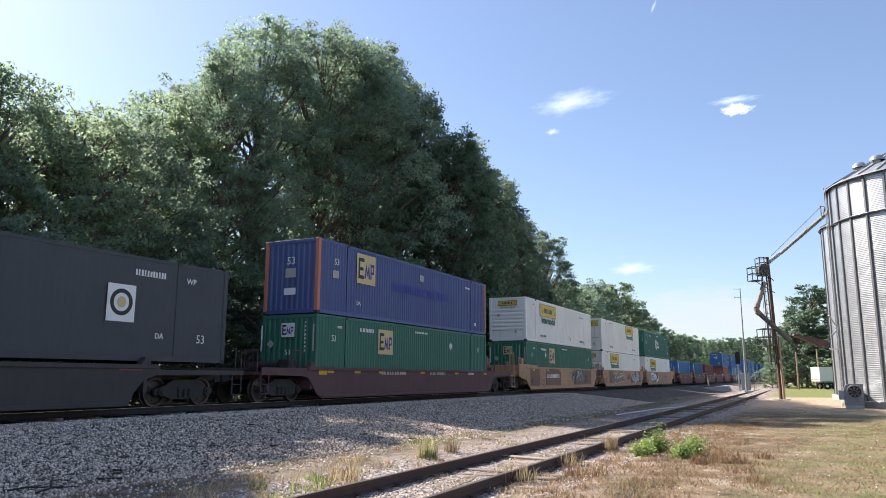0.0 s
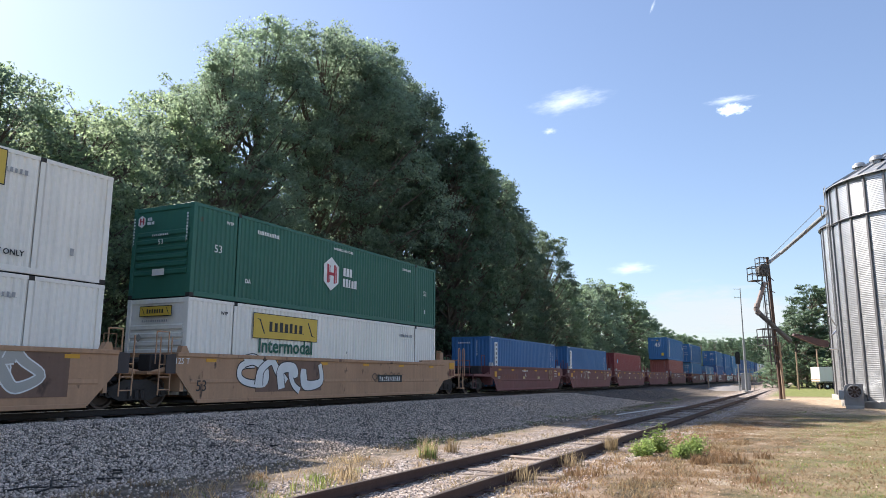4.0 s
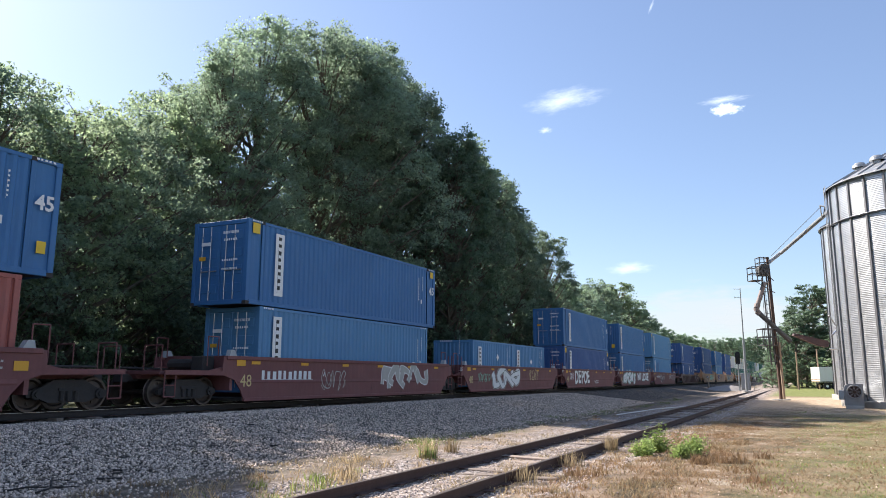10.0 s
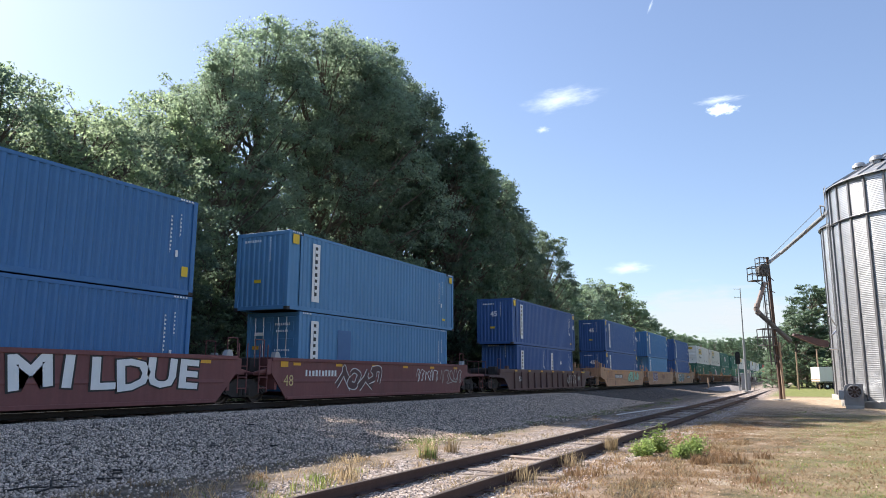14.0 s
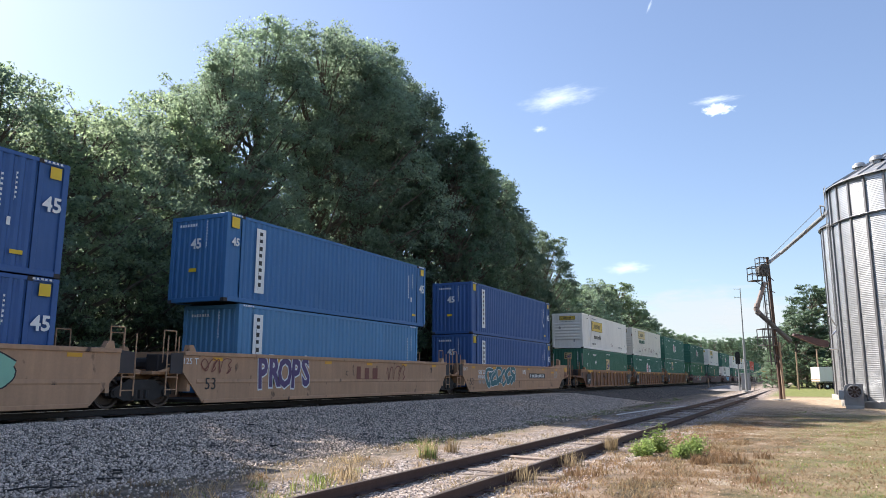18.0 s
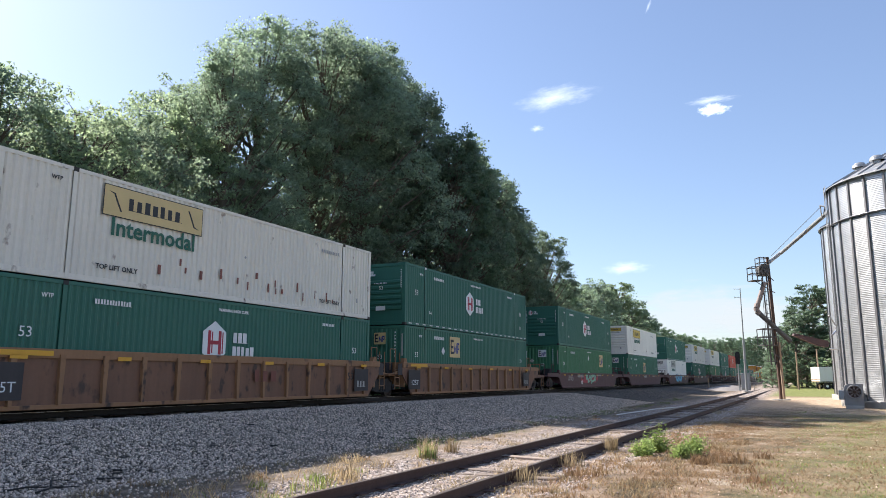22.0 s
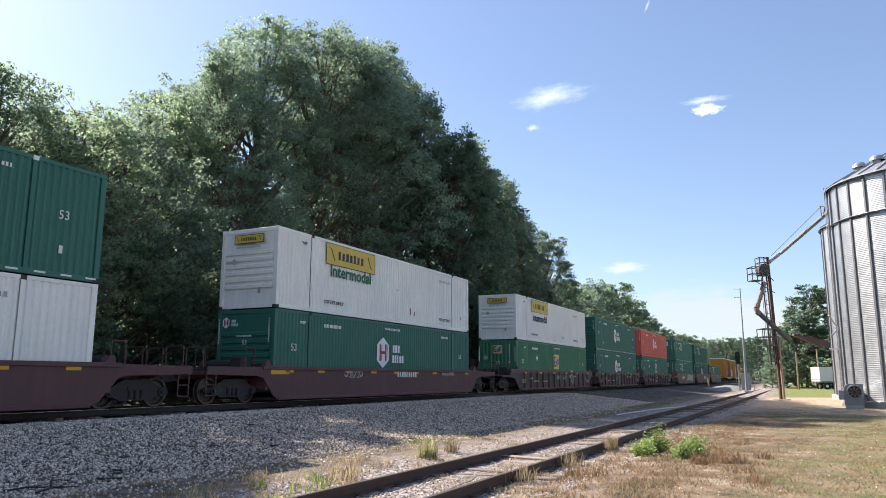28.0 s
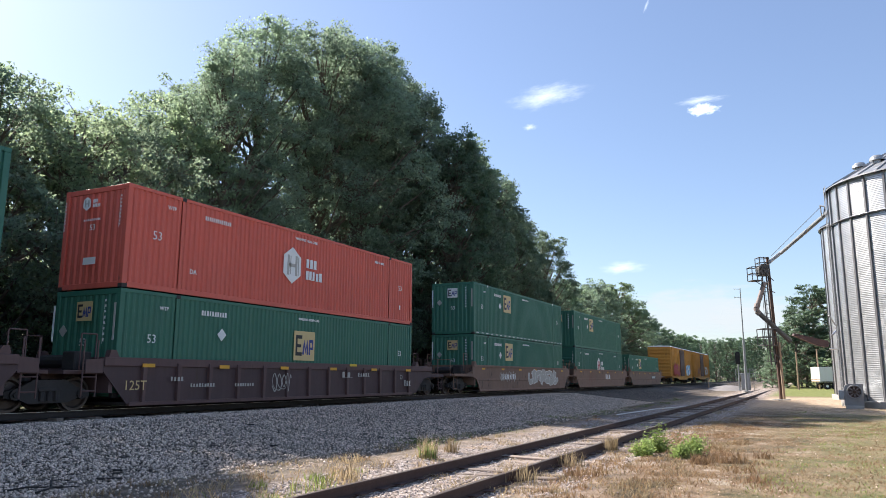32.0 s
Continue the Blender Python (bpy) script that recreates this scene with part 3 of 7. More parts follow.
def corrugated(length, height, pitch=0.28, depth=0.036, out=-1, upright=True):
    """A pressed steel sheet in the x-z plane from its lower middle; ribs stand out towards y * out."""
    span, other = (length, height) if upright else (height, length)
    n = max(2, round(span / pitch))
    p = span / n
    prof = [(0.0, 0.0)]
    for i in range(n):
        a = i * p
        prof += [(a + 0.13 * p, 0.0), (a + 0.33 * p, depth), (a + 0.67 * p, depth), (a + 0.87 * p, 0.0)]
    prof.append((span, 0.0))
    m = M()
    for a, d in prof:
        if upright:
            m.v += [(a - span / 2, out * d, 0), (a - span / 2, out * d, height)]
        else:
            m.v += [(-length / 2, out * d, a), (length / 2, out * d, a)]
    m.f = [(2 * i, 2 * i + 2, 2 * i + 3, 2 * i + 1) for i in range(len(prof) - 1)]
    return m


def bars(name, mat, parent, at, w, h, n, turn=0.0, seed=1, gap=0.35, vertical=False):
    """A line of writing too small to read: n plain bars in a row (or a column)."""
    def make():
        rnd = random.Random(seed)
        span, tall = (h, w) if vertical else (w, h)
        c = span / n
        base = tall * .045
        poly = [(-span / 2, -tall / 2)]
        for i in range(n):
            a = -span / 2 + i * c
            k = c * (1 - gap) * rnd.uniform(.7, 1.05)
            top = tall / 2 * rnd.choice((1, 1, 1, .8))
            poly += [(a, -tall / 2 + base), (a, top), (a + k, top), (a + k, -tall / 2 + base)]
        poly += [(span / 2, -tall / 2 + base), (span / 2, -tall / 2)]
        if vertical:
            poly = [(q, -p_) for p_, q in poly]
        return M().prism(poly, -.002, .002)
    return part(name, make, mat, parent, at=Matrix.Translation(at) @ Matrix.Rotation(turn, 4, "Z"), key=("bars", w, h, n, seed, gap, vertical))


def plate(name, mat, parent, at, w, h, turn=0.0, label="", t=0.004):
    return part(name, lambda: M().box((-w / 2, -t, -h / 2), (w / 2, t, h / 2)), mat, parent, label, Matrix.Translation(at) @ Matrix.Rotation(turn, 4, "Z"), key=("plate", w, h, t))


def diamond(name, mat, parent, at, r, turn=0.0):
    return part(name, lambda: M().prism([(-r, 0), (0, -r), (r, 0), (0, r)], -0.003, 0.003), mat, parent, at=Matrix.Translation(at) @ Matrix.Rotation(turn, 4, "Z"), key=("diamond", r))


def shipper_plate(parent, at, w, turn, style):
    """The carrier's panel: a yellow or pale field with a dark edge and blocks where the name stands."""
    h = w * 0.24
    field = {"yellow": INK["gold"], "pale": INK["tan"], "grey": INK["faded"]}[style]
    p = plate("carrier_panel", INK["black"], parent, at, w, h, turn, "yellow carrier panel with a dark border", 0.005)
    plate("field", field, p, (0, -0.004, 0), w - 0.05, h - 0.05, 0, "", 0.004)
    bars("name_bar", INK["black"], p, (0, -0.009, 0), w * 0.54, h * 0.40, 7, 0, 3, 0.3)
    for k in (-1, 1):   # a thin ribbon in each corner
        part("scroll", lambda: M().prism([(-w * .46, h * .3), (-w * .40, h * .26), (-w * .37, h * .02), (-w * .33, -h * .30), (-w * .345, -h * .30), (-w * .385, 0), (-w * .41, h * .22)], -0.012, -0.006), INK["black"], p, at=Matrix.Rotation(0 if k < 0 else math.pi, 4, "Y"), key=("scroll", w))
    return p


def letter_block(parent, at, w, turn, light=False):
    """The square pool mark: a yellow or white plate with three heavy blocks."""
    h = w * 0.86
    p = plate("pool_mark", INK["white"] if light else INK["tan"], parent, at, w, h, turn, "square pool mark with three heavy blocks", 0.004)
    part("block", lambda: M().box((-.42 * w, -.008, -.34 * h), (-.34 * w, -.004, .36 * h)).box((-.34 * w, -.008, .24 * h), (-.12 * w, -.004, .36 * h)).box((-.34 * w, -.008, -.06 * h), (-.16 * w, -.004, .05 * h)).box((-.34 * w, -.008, -.34 * h), (-.12 * w, -.004, -.22 * h)), INK["black"], p, key=("blkE", w))
    part("block", lambda: M().prism([(-.1 * w, -.3 * h), (-.02 * w, .22 * h), (.06 * w, -.1 * h), (.14 * w, .22 * h), (.2 * w, -.3 * h), (.12 * w, -.3 * h), (.1 * w, -.02 * h), (.05 * w, -.28 * h), (0, -.02 * h), (-.03 * w, -.3 * h)], -.008, -.004), INK["blue"], p, key=("blkM", w))
    part("block", lambda: M().box((.22 * w, -.008, -.3 * h), (.28 * w, -.004, .22 * h)).box((.28 * w, -.008, .12 * h), (.42 * w, -.004, .22 * h)).box((.37 * w, -.008, -.04 * h), (.42 * w, -.004, .12 * h)).box((.28 * w, -.008, -.12 * h), (.42 * w, -.004, -.04 * h)), INK["blue"], p, key=("blkP", w))
    return p


def hexagon_mark(parent, at, r, turn, red=True, words=True):
    """A white hexagon with an upright double bar, and two rows of plain white blocks beside it."""
    def hexa():
        return M().prism([(r * .86 * math.sin(radians(60 * i)), r * math.cos(radians(60 * i))) for i in range(6)], -.004, .004)
    p = part("carrier_mark", hexa, INK["white"], parent, "white hexagon mark", Matrix.Translation(at) @ Matrix.Rotation(turn, 4, "Z"), key=("hex", r))
    ink = INK["red"] if red else INK["faded"]
    for s in (-1, 1):
        part("stroke", lambda: M().box((-.09 * r, -.008, -.55 * r), (.09 * r, -.004, .55 * r)).box((.15 * r, -.008, -.5 * r), (.22 * r, -.004, .5 * r)), ink, p, at=(s * .34 * r, 0, 0), key=("stroke", r))
    part("stroke", lambda: M().box((-.3 * r, -.008, -.09 * r), (.3 * r, -.0045, .09 * r)), ink, p, key=("cross", r))
    if words:
        bars("name_bar", INK["white"], p, (1.75 * r, 0, .28 * r), 1.0 * r, .5 * r, 3, 0, 5, .2)
        bars("name_bar", INK["white"], p, (2.0 * r, 0, -.38 * r), 1.55 * r, .5 * r, 5, 0, 6, .2)
    return p


def container(feet, col, s, z, high=9.5, doors=False, end="up", marks=(), frame_col=None, label="", dotted=False, wide=None):
    """A steel freight container, its nearest lower edge's middle at x = 0; s: metres down the train of its leading end."""
    L, H = feet * 0.3048, high * 0.3048
    W = wide or (2.59 if feet == 53 else 2.438)
    mat = paint[col]
    post_mat = paint[frame_col] if frame_col else mat
    c = thing("container", label, "container", (s + L / 2 - travelled(0), TRACK_Y, RAIL_Z + z), "containers on the train")
    hl, hw = L / 2, W / 2
    inset = {53: 2.02, 45: 0.762, 48: 1.2}.get(feet, 0.0)
    K = (feet, high, W)
    # frame: corner posts, rails above and below
    for sx in (-1, 1):
        for sy in (-1, 1):
            part("corner_post", lambda: M().box((-.08, -.08, .11), (.08, .08, H - .11), .012), post_mat, c, at=(sx * (hl - .08), sy * (hw - .08), 0), key=("post", H))
            for zz in (0, H - .118):
                part("corner_casting", lambda: M().box((-.09, -.082, 0), (.09, .082, .118), .008), GRIME if zz == 0 else post_mat, c, at=(sx * (hl - .088), sy * (hw - .08), zz), key="casting")
    for sy in (-1, 1):
        part("bottom_rail", lambda: M().box((-hl + .17, -.05, .02), (hl - .17, .05, .17), .008), mat, c, at=(0, sy * (hw - .055), 0), key=("brail", K))
        part("top_rail", lambda: M().box((-hl + .17, -.04, -.10), (hl - .17, .04, 0), .006), mat, c, at=(0, sy * (hw - .045), H), key=("trail", K))
    # sides, split by the lifting posts where it has them
    bays = [(-hl + .16, hl - .16)]
    if inset:
        bays = [(-hl + .16, -hl + inset - .05), (-hl + inset + .05, hl - inset - .05), (hl - inset + .05, hl - .16)]
    for sy in (-1, 1):
        for a, b in bays:
            flat = inset and feet != 53 and b - a < 2
            part("side_panel", lambda: corrugated(b - a, H - .25, .2 if feet == 53 else .278, (.007 if col == "black" else .042) if not flat else .004, sy), mat, c, at=((a + b) / 2, sy * (hw - (.02 if col == "black" else .055)), .16), key=("side", round(b - a, 3), H, sy, col == "black"))
        if inset:
            for sx in (-1, 1):
                part("lifting_post", lambda: M().box((-.06, -.012, .04), (.06, .012, H - .02), .006), mat, c, at=(sx * (hl - inset), sy * (hw - .014), 0), key=("lpost", H))
                part("lifting_casting", lambda: M().box((-.075, -.014, -.11), (.075, .014, 0), .006), INK["white"] if dotted and sy < 0 else GRIME, c, at=(sx * (hl - inset), sy * (hw - .008), H), key="lcast")
    # roof and floor
    part("roof", lambda: M().box((-hl + .1, -hw + .06, H - .05), (hl - .1, hw - .06, H - .012), .01), mat, c, key=("roof", K))
    part("floor", lambda: M().box((-hl + .1, -hw + .06, .06), (hl - .1, hw - .06, .15)), GRIME, c, key=("floor", K))
    # ends
    quarter = radians(-90)
    endw = W - .3
    for sx in (-1, 1):
        base = Matrix.Translation((sx * (hl - .06), 0, .15)) @ Matrix.Rotation(quarter if sx < 0 else -quarter, 4, "Z")
        part("end_sill", lambda: M().box((-endw / 2, -.05, -.13), (endw / 2, .05, .02), .006), mat, c, at=base, key=("esill", K))
        part("end_header", lambda: M().box((-endw / 2, -.05, H - .30), (endw / 2, .05, H - .155), .006), mat, c, at=base, key=("ehead", K))
        if (sx < 0) == doors and (sx < 0 or not doors):
            if sx > 0:
                part("end_panel", lambda: corrugated(endw, H - .3, .25, .03), mat, c, at=base, key=("endup", K))
                continue
        if sx < 0 and doors:
            for k in (-1, 1):
                d = part("door", lambda: M().box((-endw / 4 + .01, -.03, 0), (endw / 4 - .01, .03, H - .32), .008), mat, c, at=base @ Matrix.Translation((k * endw / 4, 0, .01)), key=("door", K))
                for j in range(4):
                    part("door_rib", lambda: M().box((-endw / 4 + .1, -.045, 0), (endw / 4 - .1, -.03, .32), .01), mat, d, at=(0, 0, .25 + j * .6), key=("drib", K))
                for j in (-.26, .12):
                    rod = part("lock_rod", lambda: M().cyl((0, -.075, .02), (0, -.075, H - .34), .017, n=6), STEEL if col != "cream" else mat, d, at=(j * k * -1 if k < 0 else j, 0, 0), key=("rod", H))
                    for q in (.3, 1.1, 2.2):
                        part("bracket", lambda: M().box((-.04, -.085, -.03), (.04, -.03, .03), .005), mat, rod, at=(0, 0, q), key="bracket")
                    part("handle", lambda: M().box((0, -.1, -.018), (.32, -.08, .018), .004), STEEL, rod, at=(0, 0, 1.0), key="dhandle")
        elif end == "slat" and sx < 0:
            part("end_panel", lambda: M().box((-endw / 2, -.006, 0), (endw / 2, .02, H - .3)), mat, c, at=base, key=("endflat", K))
            for j in range(6):
                part("end_rib", lambda: M().prism([(-.02, -.09), (-.07, -.05), (-.07, .05), (-.02, .09), (.0, .09), (0, -.09)], -endw / 2 + .06, endw / 2 - .06, "yz"), mat, c, at=base @ Matrix.Translation((0, 0, H * .22 + j * H * .085)), key=("erib", K))
        else:
            part("end_panel", lambda: corrugated(endw, H - .3, .25, .03), mat, c, at=base, key=("endup", K))
    y = -hw - .004
    for mk in marks:
        kind, args = mk[0], mk[1:]
        yy = y - 0.012
        e = -hl - .015
        if kind == "num":      # figures on the side: text, metres from the leading end, height, size
            lettering("number", args[0], args[3] if len(args) > 3 else .3, INK["white"], c, (-hl + args[1], yy, args[2]), bold=.012 if args[0] == "45" else 0.0)
        elif kind == "endnum":
            lettering("number", args[0], args[3] if len(args) > 3 else .34, INK["white"], c, (e - .07, args[1], args[2]), turn=quarter, bold=.014 if args[0] == "45" else 0.0)
        elif kind == "word" and args[0] == "Intermodal":
            lettering("word", args[0], args[3], INK[args[4]], c, (-hl + args[1], yy, args[2]), bold=.022 * args[3])
        elif kind == "word":
            lettering("lettering", args[0], args[3], INK[args[4]], c, (-hl + args[1], yy, args[2]), bold=.004)
        elif kind == "carrier":
            shipper_plate(c, (-hl + args[0], yy, args[1] + .06), args[2], 0, args[3])
        elif kind == "endcarrier":
            shipper_plate(c, (e - .075, args[0], args[1]), args[2], quarter, args[3])
        elif kind == "block":
            letter_block(c, (-hl + args[0], yy, args[1]), args[2], 0, len(args) > 3)
        elif kind == "endblock":
            letter_block(c, (e - .075, args[0], args[1]), args[2], quarter, len(args) > 3)
        elif kind == "hex":
            hexagon_mark(c, (-hl + args[0], yy, args[1]), args[2], 0, args[3])
        elif kind == "endhex":
            hexagon_mark(c, (e - .075, args[0], args[1]), args[2], quarter, args[3])
        elif kind == "strip":  # the tall white name strip
            st = plate("name_strip", INK["white"], c, (-hl + args[0], yy, args[1]), args[2], args[3], 0, "tall white strip with a column of dark blocks", .004)
            bars("name_bar", INK["black"], st, (0, -.007, 0), args[2] * .34, args[3] * .9, 8, 0, 9, .42, True)
        elif kind == "tag":
            plate("tag", INK[args[4]], c, (-hl + args[0], yy, args[1]), args[2], args[3])
        elif kind == "endtag":
            plate("tag", INK[args[4]], c, (e - .07, args[0], args[1]), args[2], args[3], quarter)
        elif kind == "diamond":
            diamond("placard", INK[args[3]], c, (-hl + args[0], yy, args[1]), args[2])
        elif kind == "enddiamond":
            diamond("placard", INK[args[3]], c, (e - .075, args[0], args[1]), args[2], quarter)
        elif kind == "bars":
            bars("small_writing", INK[args[5]], c, (-hl + args[0], yy, args[1]), args[2], args[3], args[4], 0, args[6] if len(args) > 6 else 2)
        elif kind == "endbars":
            bars("small_writing", INK[args[5]], c, (e - .075, args[0], args[1]), args[2], args[3], args[4], quarter, 4)
        elif kind == "column":
            bars("small_writing", INK[args[5]], c, (-hl + args[0], yy, args[1]), args[2], args[3], args[4], 0, 8, .45, True)
        elif kind == "endcolumn":
            bars("small_writing", INK[args[5]], c, (e - .075, args[0], args[1]), args[2], args[3], args[4], quarter, 8, .45, True)
    if dotted:
        def dots():
            m = M()
            for i in range(int(L / .7)):
                m.box((-hl + .35 + i * .7, -.003, -.022), (-hl + .65 + i * .7, .003, .022))
            return m
        part("reflective_tape", dots, INK["white"], c, at=(0, -hw - .009, .1), key=("dots", feet))
    MOVING.append((c, s + L / 2, TRACK_Y, RAIL_Z + z))
    return c


MOVING, WHEELSETS = [], []


def bogie(car, x, s):
    """A three-piece freight truck: two cast side frames with springs, a bolster, two wheelsets."""
    def side():
        m = M()
        m.prism([(-1.12, .50), (-1.12, .36), (-.80, .34), (-.52, .22), (.52, .22), (.80, .34), (1.12, .36), (1.12, .50), (.75, .60), (.42, .78), (-.42, .78), (-.75, .60)], -.06, .06)
        for k in (-.88, .88):
            m.cyl((k, -.12, .43), (k, .05, .43), .13, n=10)
            m.cyl((k, -.16, .43), (k, -.12, .43), .07, n=8)
        for k in (-.2, 0, .2):
            m.cyl((k, -.075, .27), (k, -.075, .50), .07, n=8)
        m.box((-.3, -.1, .5), (.3, -.06, .58), .01)
        return m

    def bolster():
        return M().box((-.2, -1.05, .48), (.2, 1.05, .76), .03).cyl((0, 0, .76), (0, 0, .86), .19, n=12)

    def wheelset():
        m = M()
        for s_ in (-1, 1):
            prof = [(.001, .03), (.12, .055), (.13, .03), (.32, .0), (.36, .065), (.42, .065), (.425, -.055), (.455, -.065), (.455, -.085), (.37, -.085), (.33, -.03), (.13, -.055), (.12, -.085), (.001, -.085)]
            m.lathe([(r, s_ * (.753 + a)) for r, a in prof], n=18)
            for i in range(3):   # cast marks and grease on the plate
                t = 2.1 * i + .4
                m.box((.22 * math.cos(t) - .03, s_ * .77, .22 * math.sin(t) - .03), (.22 * math.cos(t) + .03, s_ * .80, .22 * math.sin(t) + .03))
        return m.cyl((0, -.95, 0), (0, .95, 0), .07, n=10)

    b = part("bogie", bolster, GRIME, car, "three-piece freight bogie with cast side frames", (x, 0, 0), key="bolster")
    for k in (-1, 1):
        part("side_frame", side, GRIME, b, at=(0, k * 1.0, 0) if k < 0 else pose(0, k * 1.0, 0, 0, 0, 180), key="side frame")
    for k in (-.88, .88):
        w = part("wheelset", wheelset, WHEEL, b, at=(k, 0, .425), key="wheelset", smooth=False)
        WHEELSETS.append((w, k, s + x + k))
    return b


def smooth_line(ctrl, n=6):
    """Points along a soft curve through the control points."""
    pts = []
    for i in range(len(ctrl) - 1):
        p0, p1, p2, p3 = (ctrl[max(0, min(len(ctrl) - 1, i + k))] for k in (-1, 0, 1, 2))
        for q in range(n):
            t = q / n
            pts.append(tuple(.5 * (2 * p1[j] + (p2[j] - p0[j]) * t + (2 * p0[j] - 5 * p1[j] + 4 * p2[j] - p3[j]) * t * t + (3 * p1[j] - p0[j] - 3 * p2[j] + p3[j]) * t ** 3) for j in (0, 1)))
    return pts + [ctrl[-1]]


def ribbon(m, pts, width, y):
    """A flat sprayed band along points; width: half the band's breadth at a share of its length."""
    k0 = len(m.v)
    for i, (x, z) in enumerate(pts):
        a, b = pts[max(0, i - 1)], pts[min(len(pts) - 1, i + 1)]
        d = math.hypot(b[0] - a[0], b[1] - a[1]) or 1
        r = width(i / (len(pts) - 1))
        nx, nz = -(b[1] - a[1]) / d * r, (b[0] - a[0]) / d * r
        m.v += [(x + nx, y - .00004 * i, z + nz), (x - nx, y - .00004 * i, z - nz)]
    m.f += [(k0 + 2 * i, k0 + 2 * i + 1, k0 + 2 * i + 3, k0 + 2 * i + 2) for i in range(len(pts) - 1)]


FORMS = (((.42, .36), (0, .5), (-.4, .28), (-.15, .04), (.32, -.12), (.36, -.36), (0, -.5), (-.46, -.34)),
         ((.1, .5), (-.38, .34), (-.42, -.25), (0, -.5), (.4, -.25), (.4, .28), (.05, .5), (-.3, .42)),
         ((-.42, .5), (-.40, -.15), (0, -.5), (.38, -.2), (.44, .5)),
         ((.46, .30), (.05, .5), (-.42, .18), (-.42, -.22), (0, -.5), (.46, -.30), (.30, .0), (.05, .02)),
         ((-.44, -.5), (-.36, .5), (.0, -.1), (.34, -.46), (.44, .5)),
         ((-.5, -.5), (-.22, .12), (0, .52), (.24, .1), (.46, -.5)),
         ((-.36, -.5), (-.40, .45), (.12, .5), (.36, .25), (-.1, .0), (.2, -.22), (.5, -.5)))


def sprayed_piece(seed, w, h, n, grow=0.0):
    """Fat overlapping bodies in a row, as in a sprayed throw-up, without meaning."""
    rnd = random.Random(seed)
    m = M()
    step = w / n
    for i in range(n):
        c = -w / 2 + (i + .5) * step
        f = rnd.choice(FORMS)
        sk, up, dz = rnd.uniform(-.18, .22), rnd.uniform(.74, .90), rnd.uniform(-.05, .05)
        wid = rnd.uniform(1.05, 1.35)
        half = min(step, h) * rnd.uniform(.125, .165)
        f = [(x + rnd.uniform(-.26, .26), z + rnd.uniform(-.22, .22)) for x, z in f]
        if i % 2:
            f = [(-x, z) for x, z in f]
        pts = smooth_line([(c + step * wid * (.95 * x + sk * z), h * (up * .80 * z + dz)) for x, z in f])
        ph = rnd.uniform(0, 6)
        ribbon(m, pts, lambda t: half * (1 + .28 * math.sin(5 * t + ph)) + grow, -.0028 * i)
    return m


def tag_strokes(seed, w, h, n, grow=0.0):
    """A quick sprayed line that loops and zigzags along without meaning, thin as from one can."""
    rnd = random.Random(seed)
    n = max(3, n) + 1
    step = w / n
    ctrl = [(-w / 2, rnd.uniform(-.3, .1) * h)]
    for i in range(n):
        c = -w / 2 + (i + .5) * step
        up, dn = h * rnd.uniform(.34, .5), -h * rnd.uniform(.34, .5)
        kind = rnd.randrange(3)
        if kind == 0:      # a loop
            ctrl += [(c + step * .2, dn * .9), (c + step * .5, 0), (c, up), (c - step * .42, up * .2), (c + step * .1, dn * .6)]
        elif kind == 1:    # a spike
            ctrl += [(c - step * .25, up), (c - step * .05, dn), (c + step * .3, up * .7)]
        else:              # a hook
            ctrl += [(c - step * .1, up), (c + step * .45, up * .75), (c + step * .1, .05 * h), (c + step * .4, dn * .5), (c - step * .1, dn)]
    ctrl.append((w / 2, h * rnd.uniform(-.2, .4)))
    m = M()
    base = max(.016, min(h, step * 1.6) * rnd.uniform(.026, .036))
    ribbon(m, smooth_line(ctrl, 5), lambda t: base * (1 + .3 * math.sin(20 * t + seed)) + grow, 0)
    return m


def graffiti(car, spec, y):
    for k, g in enumerate(spec):
        kind, x, z, w, h, ink = g[:6]
        seed = int(x * 31 + z * 7)
        if kind == "word":
            text, fill = g[6], g[7]
            n = len(text)
            size = h * 1.3
            wide = w / (size * .62 * n)
            rnd = random.Random(n * 13)
            for i, ch in enumerate(text):
                at = (x + (i - (n - 1) / 2) * w / n, y, z + rnd.uniform(-.05, .05) * h)
                tilt = rnd.uniform(-.14, .14)
                lettering("spray_outline", ch, size, INK[fill if ink == "plum" else "black"], car, (at[0], at[1] - .002, at[2]), "sprayed outline of a fat letter", bold=.095 * h, stretch=wide, slant=tilt)
                lettering("sprayed_letter", ch, size, INK[ink if ink == "plum" else fill or ink], car, (at[0], at[1] - .009, at[2]), "fat sprayed graffiti letter", bold=.045 * h, stretch=wide, slant=tilt)
        elif kind == "piece":   # fat bodies: fill, then the colours of the rim and of the halo behind
            rim, halo = g[7], g[8]
            if halo:
                part("spray_halo", sprayed_piece(seed, w, h, g[6], .10), INK[halo], car, "sprayed cloud of colour behind fat letters", (x, y + .003, z))
            part("spray_outline", sprayed_piece(seed, w, h, g[6], .035), INK[rim], car, "sprayed rim of fat letters", (x, y - .001, z))
            part("sprayed_piece", sprayed_piece(seed, w, h, g[6]), INK[ink], car, "sprayed graffiti of fat overlapping letters", (x, y - .0022, z))
        else:
            part("sprayed_tag", tag_strokes(seed, w, h, g[6]), INK[ink], car, "sprayed graffiti tag", (x, y - .012, z))


